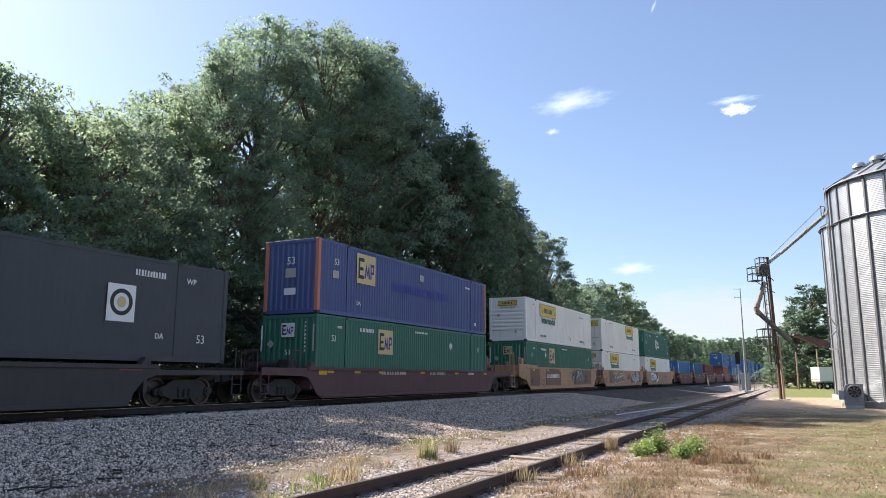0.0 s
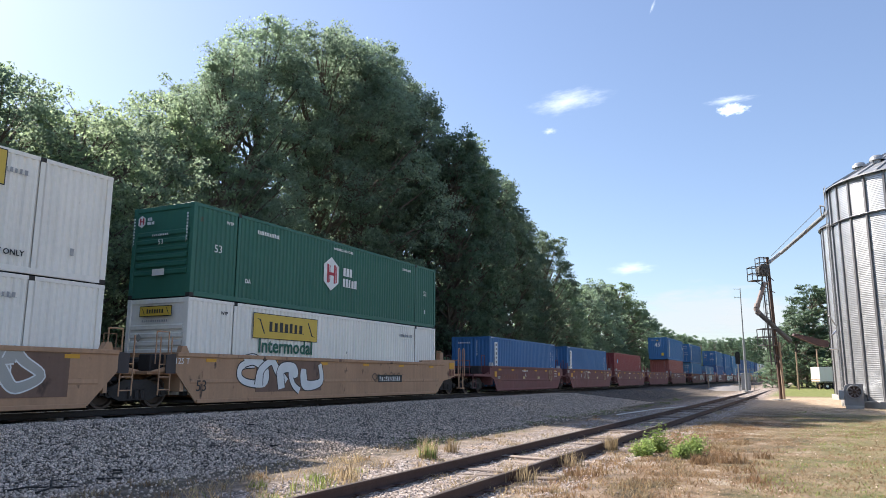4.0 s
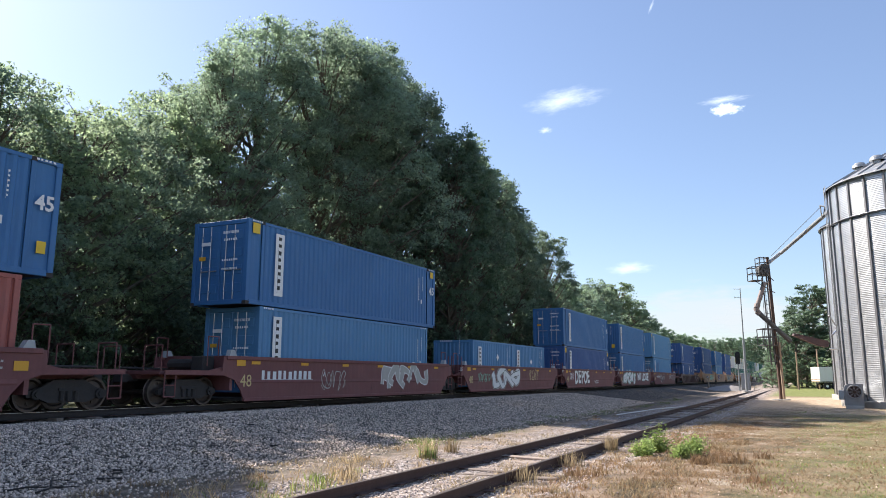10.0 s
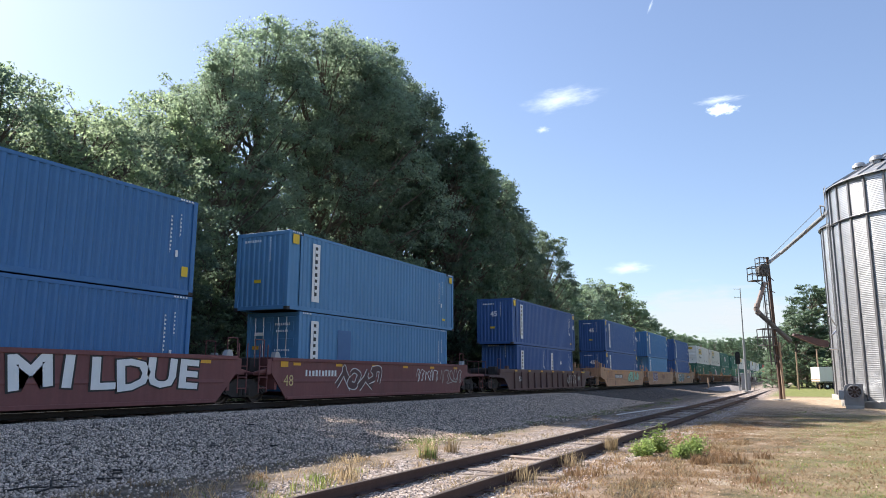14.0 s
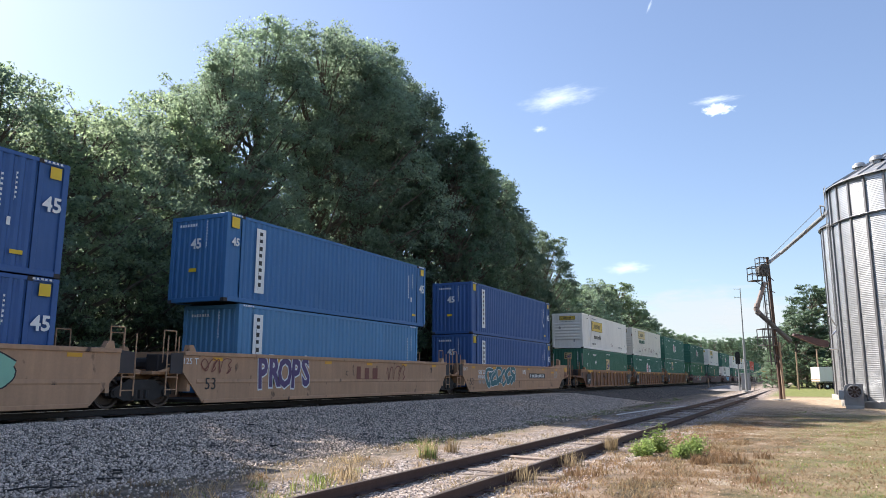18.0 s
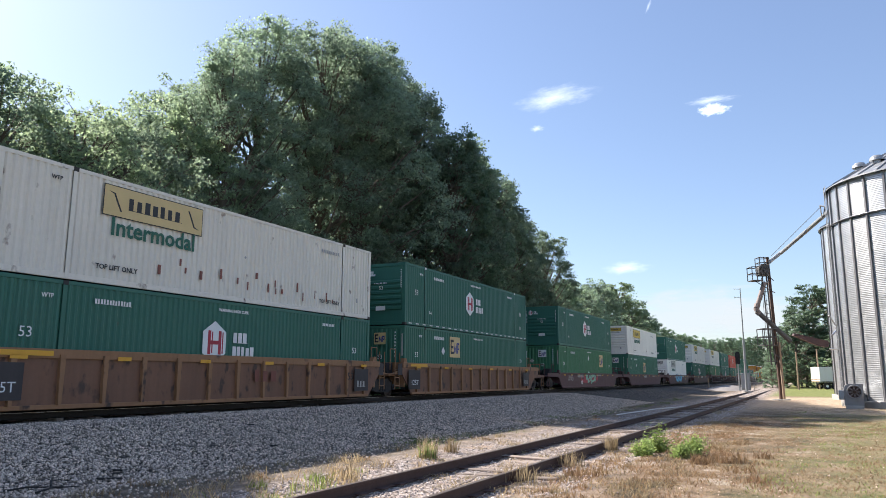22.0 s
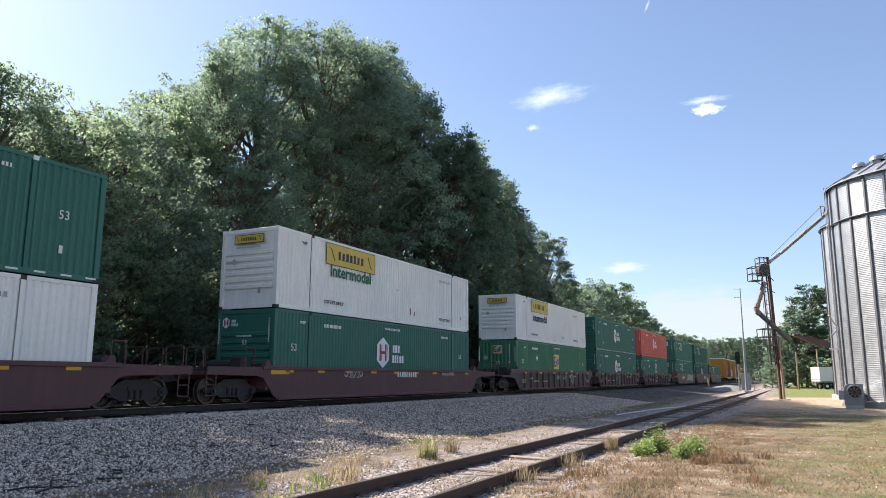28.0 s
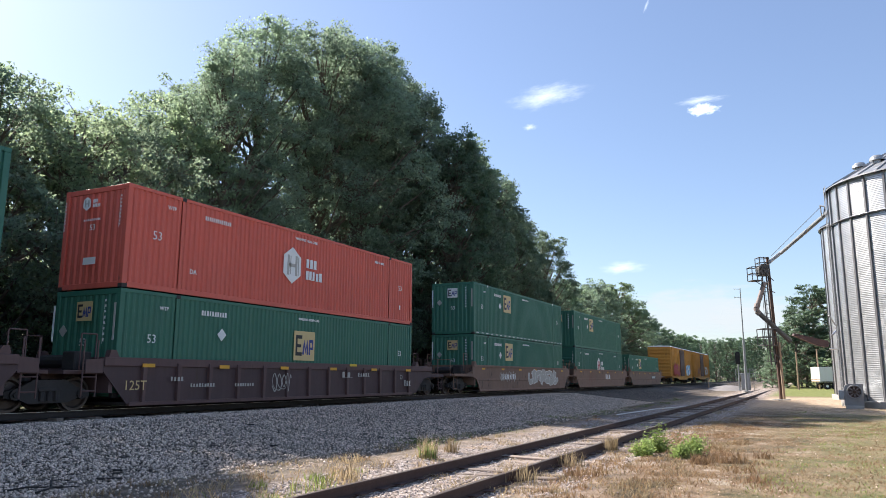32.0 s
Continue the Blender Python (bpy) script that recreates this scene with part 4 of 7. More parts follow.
def well_car(name, s, col, half, top, bottom=.14, lead=None, trail=None, ribs=False, drop=False, group="", label="", deco=(), spray=(), inner=9.6, panel_col=None, rails=False, lead_c=None, trail_c=None, dark_ends=True):
    """A well wagon unit. s: metres down the train of its middle; half: half the well's length; lead, trail: where its bogies stand."""
    car = thing(name, label, "railway wagon", (s - travelled(0), TRACK_Y, RAIL_Z), group)
    mat = paint[col]
    wy = 1.50
    e0 = lead_c if lead_c else (abs(lead) if lead else inner) - .28
    e1 = trail_c if trail_c else (abs(trail) if trail else inner) - .28
    for sy in (-1, 1):
        yo = sy * wy
        pan = []
        for sx, ee in ((-1, e0), (1, e1)):
            if drop:   # a thin sill from end to end with a deep belly between sloped ends
                h = [(half - .45, bottom), (half - .25, bottom + .1), (half + .3, top - .36), (half + .6, top - .30), (ee, top - .26), (ee, top - .02), (half, top)]
            elif (sx < 0 and lead_c or sx > 0 and trail_c) and col == "tan":   # full height to the end, cut away over the bogie
                h = [(half - .35, bottom), (half + .36, .70), (half + 1.1, .79), (half + 1.65, .92), (half + 1.68, 1.02), (half + 1.68, top + .18), (half + .85, top + .2), (half - 1.9, top + .12), (half - 1.95, top)]
            elif (sx < 0 and lead_c or sx > 0 and trail_c) and ribs:   # the panel reaches over the bogie
                h = [(half - .1, bottom), (half + .22, bottom + .3), (half + .7, .80), (half + 1.0, .85), (ee, .88), (ee, 1.0), (half + 1.46, 1.0), (half + 1.46, top)]
            elif sx < 0 and lead_c or sx > 0 and trail_c:   # an outer end: a low deck beyond the deep panel
                h = [(half - .5, bottom), (half - .34, bottom + .3), (half - .05, .76), (half + .4, .90), (ee, .92), (ee, 1.05), (half + .5, 1.05), (half + .47, top)]
            else:      # a deep panel, cut away over the bogie
                h = [(half - .45, bottom), (half + .32, .95), (half + .36, 1.0), (half + .36, top)]
            pan += [(sx * a, b) for a, b in (h[::-1] if sx < 0 else h)]
        # panel_col gives the sheet between the ribs a darker colour than the ribs
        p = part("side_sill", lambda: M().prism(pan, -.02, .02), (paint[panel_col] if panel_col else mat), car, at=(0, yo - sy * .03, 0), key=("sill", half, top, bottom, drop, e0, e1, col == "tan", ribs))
        part("top_chord", lambda: M().box((-half - (1.45 if ribs and lead_c else .35), -.07, top - (.2 if ribs else .09)), (half + (1.45 if ribs and trail_c else .35), .07, top + .03), .012), mat, p, key=("chord", half, top, ribs, bool(lead_c), bool(trail_c)))
        part("bottom_chord", lambda: M().box((-half + .5, -.05, bottom - .05), (half - .5, .05, bottom + .06), .01), mat, p, key=("bchord", half, bottom, drop))
        if not drop:
            for sx, ee, out in ((-1, e0, lead_c), (1, e1, trail_c)):
                if not out:
                    part("end_plate", lambda: M().prism([(half + .36, .95), (ee - .35, .95), (ee - .35, top - .05), (half + .36, top - .01)], -.015, .015), paint["spine"] if col in ("tan", "ochre") else mat, p, "dark painted end plate" if col in ("tan", "ochre") else "", at=Matrix.Diagonal((sx, 1, 1, 1)), key=("endplate", half, ee, top))
        if col in ("tan", "mineral", "silt"):   # the pressed crease along the panel, with a slim step of dirt below
            part("panel_crease", lambda: M().prism([(-.022, .66), (-.036, .70), (-.022, .80)], -half + .2, half - .2, "yz"), mat, p, at=Matrix.Diagonal((1, -sy, 1, 1)), key=("crease", half))
        if ribs:
            n = 13
            for i in range(n):
                part("rib", lambda: M().prism([(-.045, bottom + .05), (.045, bottom + .05), (.075, top - .1), (-.075, top - .1)], -.10, .0), mat, p, at=(-half + .9 + i * (2 * half - 1.8) / (n - 1), -sy * .0 - (.02 if sy < 0 else -.095), 0), key=("rib", top, bottom))
    # floor bearers and the well's ends
    for x0, x1 in ((-half + .5, -half + 2.2), (-1, 1), (half - 2.2, half - .5)):
        part("floor_bearer", lambda: M().box((-.85 if abs(x1 + x0) > 1 else -1, -1.4, -.04), (.85 if abs(x1 + x0) > 1 else 1, 1.4, .05), .01), GRIME, car, at=((x0 + x1) / 2, 0, bottom), key=("floor", abs(x1 + x0) > 1))
    for sx, bx, single in ((-1, lead, lead_c), (1, trail, trail_c)):
        reach = single if single else (abs(bx) if bx else inner) - .2
        e = part("end_bulkhead", lambda: M().prism([(half, bottom + .3), (half + .12, bottom + .3), (half + .12, top + .04), (half, top + .04)], -1.44, 1.44), mat, car, at=pose(0, 0, 0, 0, 0, 0 if sx > 0 else 180), key=("bulk", half, top))
        plat = part("end_platform", lambda: M().box((half + .1, -1.25, .92), (reach, 1.25, 1.02), .01).prism([(half + .1, .55), (half + .6, .80), (reach - .1, .80), (reach, .92), (half + .1, .92)], -.3, .3).prism([(half + .1, top - .25), (half + 1.2, 1.0), (half + .1, 1.0)], -1.42, -1.34).prism([(half + .1, top - .25), (half + 1.2, 1.0), (half + .1, 1.0)], 1.34, 1.42), mat, car, at=pose(0, 0, 0, 0, 0, 0 if sx > 0 else 180), key=("plat", half, reach, top))
        for k in (-1, 1):
            part("corner_guide", lambda: M().prism([(half - .15, top), (half + .2, top), (half + .14, top + .22), (half - .02, top + .22)], -.09, .09), mat if not rails else paint["grey"], car, at=Matrix.Rotation(0 if sx > 0 else math.pi, 4, "Z") @ Matrix.Translation((0, k * 1.38, 0)), key=("guide", half, top))
        if single:   # couplers and the end rails of an outer end
            if col == "tan":
                turn = pose(0, 0, 0, 0, 0, 0 if sx > 0 else 180)
                part("end_deck", lambda: M().box((half - 1.8, -1.42, top + .06), (half + 1.6, 1.42, top + .12), .01).box((half + 1.3, -1.4, 1.0), (half + 1.62, 1.4, top + .1), .01), mat, car, at=turn, key=("edeck", half, top))
                for k in (-1, 1):
                    part("deck_post", lambda: M().box((half + .35, -.1, top + .1), (half + .7, .1, top + .55), .015), mat, car, at=turn @ Matrix.Translation((0, k * 1.2, 0)), key=("dpost", half, top))
                    part("deck_stake", lambda: M().pipe([(half - .75, 0, top + .1), (half - .75, 0, top + .5)], .04), mat, car, at=turn @ Matrix.Translation((0, k * 1.2, 0)), key=("dstake", half, top))
                    for dx in (2.3, 2.85):
                        part("end_rail", lambda: M().pipe([(half + 2.3, 0, .3), (half + 2.3, 0, 2.3), (half + 2.42, 0, 2.36), (half + 2.5, 0, 2.2), (half + 2.5, 0, .9)], .026), mat, car, at=turn @ Matrix.Translation((dx - 2.3, k * 1.38, 0)), key=("erail", half))
                    part("foot_step", lambda: M().box((half + 2.3, -.12, .28), (half + 2.9, .12, .33)), mat, car, at=turn @ Matrix.Translation((0, k * 1.34, 0)), key=("fstep", half))
                if sx > 0:
                    plate("placard", INK["amber"], car, (half + 1.25, -wy - .004, 1.42), .55, .3)
                    bars("small_writing", INK["brown"], car, (half + 1.25, -wy - .006, 1.08), .6, .3, 4)
            part("coupler", lambda: M().box((reach - .3, -.1, .72), (reach + .12, .1, .92), .02).prism([(reach + .1, .70), (reach + .36, .70), (reach + .36, .94), (reach + .1, .94)], -.16, .13), GRIME, car, at=pose(0, 0, 0, 0, 0, 0 if sx > 0 else 180), key=("coupler", reach))
            for k in (-1, 1):
                part("handrail", lambda: M().pipe([(reach - .1, .35, 1.0), (reach - .1, .35, 1.75), (reach - .1, -.35, 1.75), (reach - .1, -.35, 1.0)], .02), mat, car, at=Matrix.Rotation(0 if sx > 0 else math.pi, 4, "Z") @ Matrix.Translation((0, k * .85, 0)), key=("hrail", reach))
            part("step", lambda: M().pipe([(reach - .45, -1.42, .95), (reach - .45, -1.42, .3), (reach - .05, -1.42, .3), (reach - .05, -1.42, .95)], .022).pipe([(reach - .45, -1.42, .62), (reach - .05, -1.42, .62)], .018), mat, car, at=pose(0, 0, 0) if sx > 0 else pose(-2 * reach + .5, 0, 0), key=("step", reach))
        else:
            part("ladder", lambda: M().pipe([(half + .5, -1.42, .35), (half + .5, -1.42, top + .45)], .022).pipe([(half + .9, -1.42, .35), (half + .9, -1.42, top + .45)], .022).pipe([(half + .5, -1.42, .5), (half + .9, -1.42, .5)], .018).pipe([(half + .5, -1.42, .85), (half + .9, -1.42, .85)], .018).pipe([(half + .5, -1.42, 1.2), (half + .9, -1.42, 1.2)], .018), mat, car, at=pose(0, 0, 0) if sx > 0 else pose(-2 * half - 1.4, 0, 0), key=("ladder", half, top))
        for k in (-1, 1):
            part("grab_iron", lambda: M().pipe([(half + .3, -.02, top), (half + .3, -.02, top + .62), (half + .75, -.02, top + .62), (half + .75, -.02, top - .3)], .02), mat, car, at=Matrix.Rotation(0 if sx > 0 else math.pi, 4, "Z") @ Matrix.Translation((0, k * 1.1, 0)), key=("grab", half, top))
        part("brake_gear", lambda: M().cyl((half + .5, -.7, 1.25), (half + .5, .3, 1.25), .17, n=10).box((half + .3, .45, 1.02), (half + .8, .95, 1.5), .03).pipe([(half + .2, -.9, 1.1), (reach - .2, -.6, 1.12)], .03), GRIME, car, at=pose(0, 0, 0, 0, 0, 0 if sx > 0 else 180), key=("brake", half, reach))
        if bx is not None:
            bogie(car, bx, s)
    y = -wy - .004 - (.0 if not ribs else .085)
    for d in deco:
        kind, args = d[0], d[1:]
        if kind == "num":
            lettering("number", args[0], args[3], INK[args[4] if len(args) > 4 else "white"], car, (args[1], y - .004, args[2]))
        elif kind == "tag":
            plate("reflector" if args[4] in ("amber", "yellow") else "stencil", INK[args[4]], car, (args[0], y, args[1]), args[2], args[3])
        elif kind == "bars":
            bars("small_writing", INK[args[5]], car, (args[0], y - .002, args[1]), args[2], args[3], args[4])
        elif kind == "seal":
            sl = part("seal", lambda: M().cyl((0, -.004, 0), (0, .002, 0), .46, n=28), INK["seal"], car, "faded round tan seal with a cross", (args[0], y, args[1]), key="seal")
            part("ring", lambda: M().lathe([(.46, -.010), (.40, -.010), (.40, -.004), (.46, -.004), (.46, -.010)], n=28), INK["brown"], sl, key="sealring")
            part("cross", lambda: M().box((-.4, -.009, -.05), (.4, -.004, .05)).box((-.05, -.0095, -.4), (.05, -.0045, .4)), INK["brown"], sl, key="sealcross")
            part("ring", lambda: M().lathe([(.24, -.010), (.19, -.010), (.19, -.004), (.24, -.004), (.24, -.010)], n=24), INK["brown"], sl, key="sealring2")
        elif kind == "plate":
            pl = plate("number_panel", INK["black"], car, (args[0], y, args[1]), args[2], args[3])
            bars("figure_blocks", INK["white"], pl, (0, -.006, 0), args[2] * .9, args[3] * .6, 10)
        elif kind == "patch":
            plate("repainted_patch", paint[args[4]], car, (args[0], y + .002, args[1]), args[2], args[3])
    graffiti(car, spray, y)
    MOVING.append((car, s, TRACK_Y, RAIL_Z))
    return car


def refl(half, top, n=6, z=None):
    z = top - .17 if z is None else z
    return tuple(("tag", -half + 1.0 + i * (2 * half - 2.0) / (n - 1), z, .42, .1, "amber") for i in range(n))

# ---- the wagons and their loads, in order down the train ----
STACK, UP = .32, 3.235     # floors of a lower and an upper container above the rail
FEC = dict(col="fec", top=1.19, half=8.45, drop=True, lead=-9.7, trail=9.7, lead_c=11.3, trail_c=11.3, group="single well wagons")


def hub(s, z, col="hub", red=True, dotted=False, what="dark green", end_hex=.82):
    lab = what + " container with a white hexagon mark" + (", stacked on another" if z > 1 else " in a well wagon")
    return container(53, col, s, z, end="slat" if col != "coral" else "up", dotted=dotted, label=lab, marks=(
        ("hex", 7.2, 1.58, .66, red), ("num", "53", 1.08, 1.57, .36), ("num", "53", 15.0, 1.58, .32), ("bars", 3.45, 2.46, 1.15, .13, 13, "white"),
        ("word", "WTP", 1.55, 2.48, .15, "white"), ("word", "WARNING HIGH CUBE", 8.0, 2.6, .13, "white"), ("word", "DA", 2.5, .72, .2, "white"),
        ("bars", 13.2, 2.5, .8, .1, 8, "white", 5), ("endhex", end_hex, 2.43, .2, red), ("endnum", "53", -.05, 1.72, .24), ("endtag", -.03, .78, .5, .2, "white"), ("endbars", -.03, 1.95, .7, .06, 9, "white"),
        ("endcolumn", -1.13, 2.1, .06, .9, 9, "white"), ("endcolumn", 1.13, 2.1, .06, .9, 9, "white"), ("tag", 14.98, .72, .1, .2, "white")))


def emp(s, z, at=8.07, bz=1.65, col="emp", dia=3.85, dz=1.83, white_end=False, numz=1.57, dotted=False, what="green"):
    lab = what + " container with a square pool mark" + (", stacked on another" if z > 1 else " in a well wagon")
    return container(53, col, s, z, dotted=dotted, label=lab, marks=(
        ("block", at, bz, 1.22), ("num", "53", 1.12, numz, .34), ("num", "53", 15.0, numz, .32), ("bars", 3.5, 2.45, 1.1, .15, 10, "white"),
        ("word", "WTP", 1.5, 2.45, .15, "white"), ("word", "WARNING HIGH CUBE", 8.3, 2.6, .12, "white"), ("diamond", dia, dz, .2, "white"),
        ("endblock", -.03, 2.3, .62) + ((1,) if white_end else ()), ("endnum", "53", -.05, 1.45, .28), ("enddiamond", .78, 1.78, .17, "faded"),
        ("endtag", 1.22, 2.0, .07, 1.0, "white"), ("endtag", -1.22, 2.0, .07, 1.0, "faded"), ("endcolumn", -.85, 2.0, .07, 1.2, 8, "white")))


def jb(s, z, style="yellow", cz=2.2, iz=1.57, ink="green", isize=.68, col="white", cx=4.63, doors=False, what="white"):
    rust = ()
    if col == "cream":   # rust runs below the scrapes along the lower side
        rnd = random.Random(int(s))
        rust = tuple(("tag", 4.8 + i * .62 + rnd.uniform(-.25, .25), .62 + rnd.uniform(-.2, .35), rnd.uniform(.035, .12), rnd.uniform(.10, .34), "brown") for i in range(15))
    lab = what + " container with a yellow carrier panel" + (", stacked on another" if z > 1 else " in a well wagon")
    return container(53, col, s, z, end="slat", doors=doors, label=lab, marks=(
        ("carrier", cx, cz, 3.55, style), ("word", "Intermodal", cx + .02, iz, isize, ink), ("word", "TOP LIFT ONLY", 3.45, .46, .19, "black"), ("word", "TOP LIFT ONLY", 13.2, .46, .19, "black"),
        ("word", "WTP", 1.5, 2.5, .14, "black"), ("bars", 3.6, 2.62, 1.4, .08, 14, "grey"), ("bars", 13.2, 2.4, 1.2, .12, 10, "grey", 7), ("tag", 15.1, .7, .1, .18, "grey"), ("diamond", 8.4, 1.5, .05, "grey"),
        ("endcarrier", -.05, 2.5 if not doors else 2.45, 1.35 if not doors else 2.0, style), ("endbars", -.05, 2.2, 1.1, .06, 12, "grey"), ("enddiamond", .6, 1.7, .13, "faded"), ("endtag", -.6, .62, .12, .2, "grey"), ("tag", 9.6, .62, .07, .3, "brown"), ("tag", 10.0, .55, .05, .2, "brown")) + rust)


def box(feet, col, s, z, doors=False, strip=True, nums=False, yellow=(), label="", high=9.5, extra=()):
    """A deep-sea container: the tall white name strip, small white figures, yellow tags."""
    L = feet * .3048
    ins = .76 if feet == 45 else .05
    marks = []
    if strip:
        marks.append(("strip", ins + .88, 1.5 if high > 9 else 1.3, .46, 2.2 if high > 9 else 1.9))
    marks += [("column", L - ins - .95, 1.75, .06, 1.1, 9, "white"), ("column", L - ins - .6, 2.05, .05, .7, 6, "white"), ("tag", L - ins - .7, 1.2, .09, .2, "white")]
    if feet >= 40:
        marks += [("bars", .45, high * .3048 - .045, .55, .05, 5, "white"), ("bars", L - .45, high * .3048 - .045, .55, .05, 5, "white")]
    if nums:
        marks += [("num", "45", L - .40, 1.78, .52)] + ([] if doors else [("endnum", "45", 0.0, 1.9, .74 if nums == 3 else .46)])
        marks += [("num", "45", .42, 1.95, .36)] if nums == 2 else []
    if not doors:
        marks += [("endcolumn", -.45, 2.2, .05, .9, 9, "white"), ("endbars", .35, 2.55, .8, .09, 7, "white")]
    else:
        marks += [("endbars", -.55, 2.45, .7, .09, 8, "white"), ("endbars", -.55, 2.2, .6, .08, 6, "white"), ("endtag", .55, 2.1, .42, .12, "white"), ("endbars", -.55, 1.5, .7, .07, 9, "white"), ("endbars", -.55, 1.2, .7, .07, 8, "white"), ("endtag", .7, 1.6, .3, .13, "amber")]
    for kind in yellow:
        marks += {"top": [("tag", .38, 2.6, .36, .36, "yellow"), ("tag", L - .38, 2.6, .3, .3, "yellow")], "end": [("endtag", -.62, .68, .3, .36, "yellow")], "small": [("endtag", .1, 1.05, .32, .12, "yellow"), ("tag", L - 1.2, .5, .32, .1, "yellow")], "right": [("tag", L - .4, .7, .24, .3, "yellow")]}[kind]
    return container(feet, col, s, z, high=high, doors=doors, marks=tuple(marks) + tuple(extra), label=label)


def arti(cs, col, half, top, label, deco=None, spray=None, **kw):
    """Units that share their bogies. deco, spray: what is painted on each unit."""
    for i, s in enumerate(cs):
        a = (cs[i - 1] - s) / 2 if i else None
        b = (cs[i + 1] - s) / 2 if i < len(cs) - 1 else None
        inner = min(abs(k) for k in (a, b) if k)
        well_car("well_wagon", s, col, half, top, lead=a if a else -half - 1.45, trail=None if b else half + 1.45, inner=inner, lead_c=None if a else half + 2.75, trail_c=None if b else half + 2.75,
                 label=label, deco=refl(half, top) + (deco[i] if deco else ()), spray=spray[i] if spray else (), group="articulated well wagons", **kw)


# a black container on a low-deck wagon
well_car("well_wagon", 9.45, "spine", 4.9, 1.16, label="black grimy low-deck wagon under a black container", lead=-6.75, trail=6.75, lead_c=8.8, trail_c=8.8, deco=(("tag", 4.4, 1.08, .8, .12, "brown"),))
blk = container(53, "black", 1.38, 1.26, label="plain black steel container with a white square mark", marks=(
    ("tag", 12.15, 1.55, .9, 1.0, "white"), ("num", "53", 15.08, .69, .36), ("bars", 13.1, 2.44, 1.1, .17, 11, "white"), ("word", "WP", 14.6, 2.38, .24, "white"), ("word", "DA", 13.5, .72, .22, "white"), ("bars", 6.8, 2.45, .9, .17, 8, "white", 7)))
part("crescent", M().lathe([(.36, -.006), (.25, -.006), (.25, .004), (.36, .004), (.36, -.006)], n=28), INK["black"], blk, at=(12.15 - 8.077, -1.318, 1.57))
part("crescent", M().lathe([(.15, -.006), (.001, -.006)], n=28), INK["tan"], blk, at=(12.15 - 8.077, -1.318, 1.57))

well_car("well_wagon", 30.4, label="dark maroon well wagon with amber reflectors", deco=refl(8.4, 1.19, 9, 1.06) + (("bars", -2.6, 1.05, 2.2, .17, 10, "faded"), ("bars", 1.6, 1.05, 1.7, .16, 12, "faded"), ("tag", -7.9, 1.05, .5, .2, "amber"), ("bars", 5.5, 1.05, .8, .12, 7, "white")), **FEC)
emp(22.3, STACK, 5.01, 2.03, numz=2.0, white_end=True, dia=11.5, dz=2.1, what="bright green")
container(53, "navy", 22.3, UP, frame_col="orange", label="faded navy container with orange corner posts, stacked on another", marks=(
    ("block", 3.34, 2.07, 1.45), ("num", "53", 1.19, 2.08, .36), ("tag", 1.13, 1.6, .4, .3, "faded"), ("tag", 8.3, 2.3, .35, .3, "faded"), ("bars", 8.4, 1.62, 5.8, .40, 34, "dark_blue", 3), ("word", "DA", 2.8, .6, .22, "white"), ("bars", 13.6, 2.4, .6, .1, 8, "white"),
    ("endnum", "53", -.06, 2.04, .42), ("endtag", -.05, 1.58, .48, .36, "faded"), ("endtag", -.04, .86, .55, .26, "white"), ("tag", 14.6, .5, .2, .16, "white")))

arti((53.2, 72.85, 92.05), "tan", 8.25, 1.52, "tan and brown well wagon unit with graffiti",
     deco=((("num", "53", -7.7, .65, .5, "black"), ("bars", -3.1, .97, 2.8, .24, 11, "white"), ("patch", -7.0, .88, 1.8, 1.12, "silt"), ("patch", -3.05, .88, 3.4, 1.12, "silt"), ("patch", 4.4, .88, 5.0, 1.12, "silt"), ("bars", 1.2, 1.2, 1.0, .06, 9, "black")),
           (("num", "53", -7.5, .66, .5, "black"), ("num", "125 T", -8.4, 1.30, .24), ("patch", 4.9, .9, 4.6, 1.05, "silt"), ("patch", -5.2, .9, 2.4, 1.05, "silt"), ("bars", 1.5, .95, 1.9, .5, 3, "brown"), ("bars", -1.6, .95, 1.4, .1, 12, "brown")),
           (("num", "53", -7.6, .58, .46, "black"), ("num", "125 T", -8.4, 1.30, .24), ("patch", -3.4, .9, 3.6, 1.05, "silt"), ("plate", 3.4, .8, 2.0, .3))),
     spray=((("strokes", -5.8, .8, 2.6, .9, "brown", 4), ("piece", 3.2, .92, 3.1, 1.1, "black", 4, "white", ""), ("strokes", 5.2, .8, .7, .5, "black", 3)),
            (("piece", -3.2, .92, 4.6, 1.05, "silt_ink", 3, "white", ""), ("piece", 4.7, .9, 3.2, 1.05, "faded", 3, "white", ""), ("strokes", -.2, .9, 1.4, .9, "faded", 3)),
            (("piece", -3.9, .9, 4.2, 1.05, "white", 4, "black", ""), ("strokes", 3.2, .85, 2.6, .4, "black", 5))))
emp(45.15, STACK, 5.3, 2.06, numz=2.02, dz=2.07)
jb(45.15, UP, "yellow")
jb(64.87, STACK, "yellow", 2.27, 1.64)
jb(64.87, UP, "yellow", 2.35, 1.68, cx=11.45, doors=True)
jb(83.95, STACK, "yellow", 2.17, 1.56, col="white")
hub(83.95, UP)

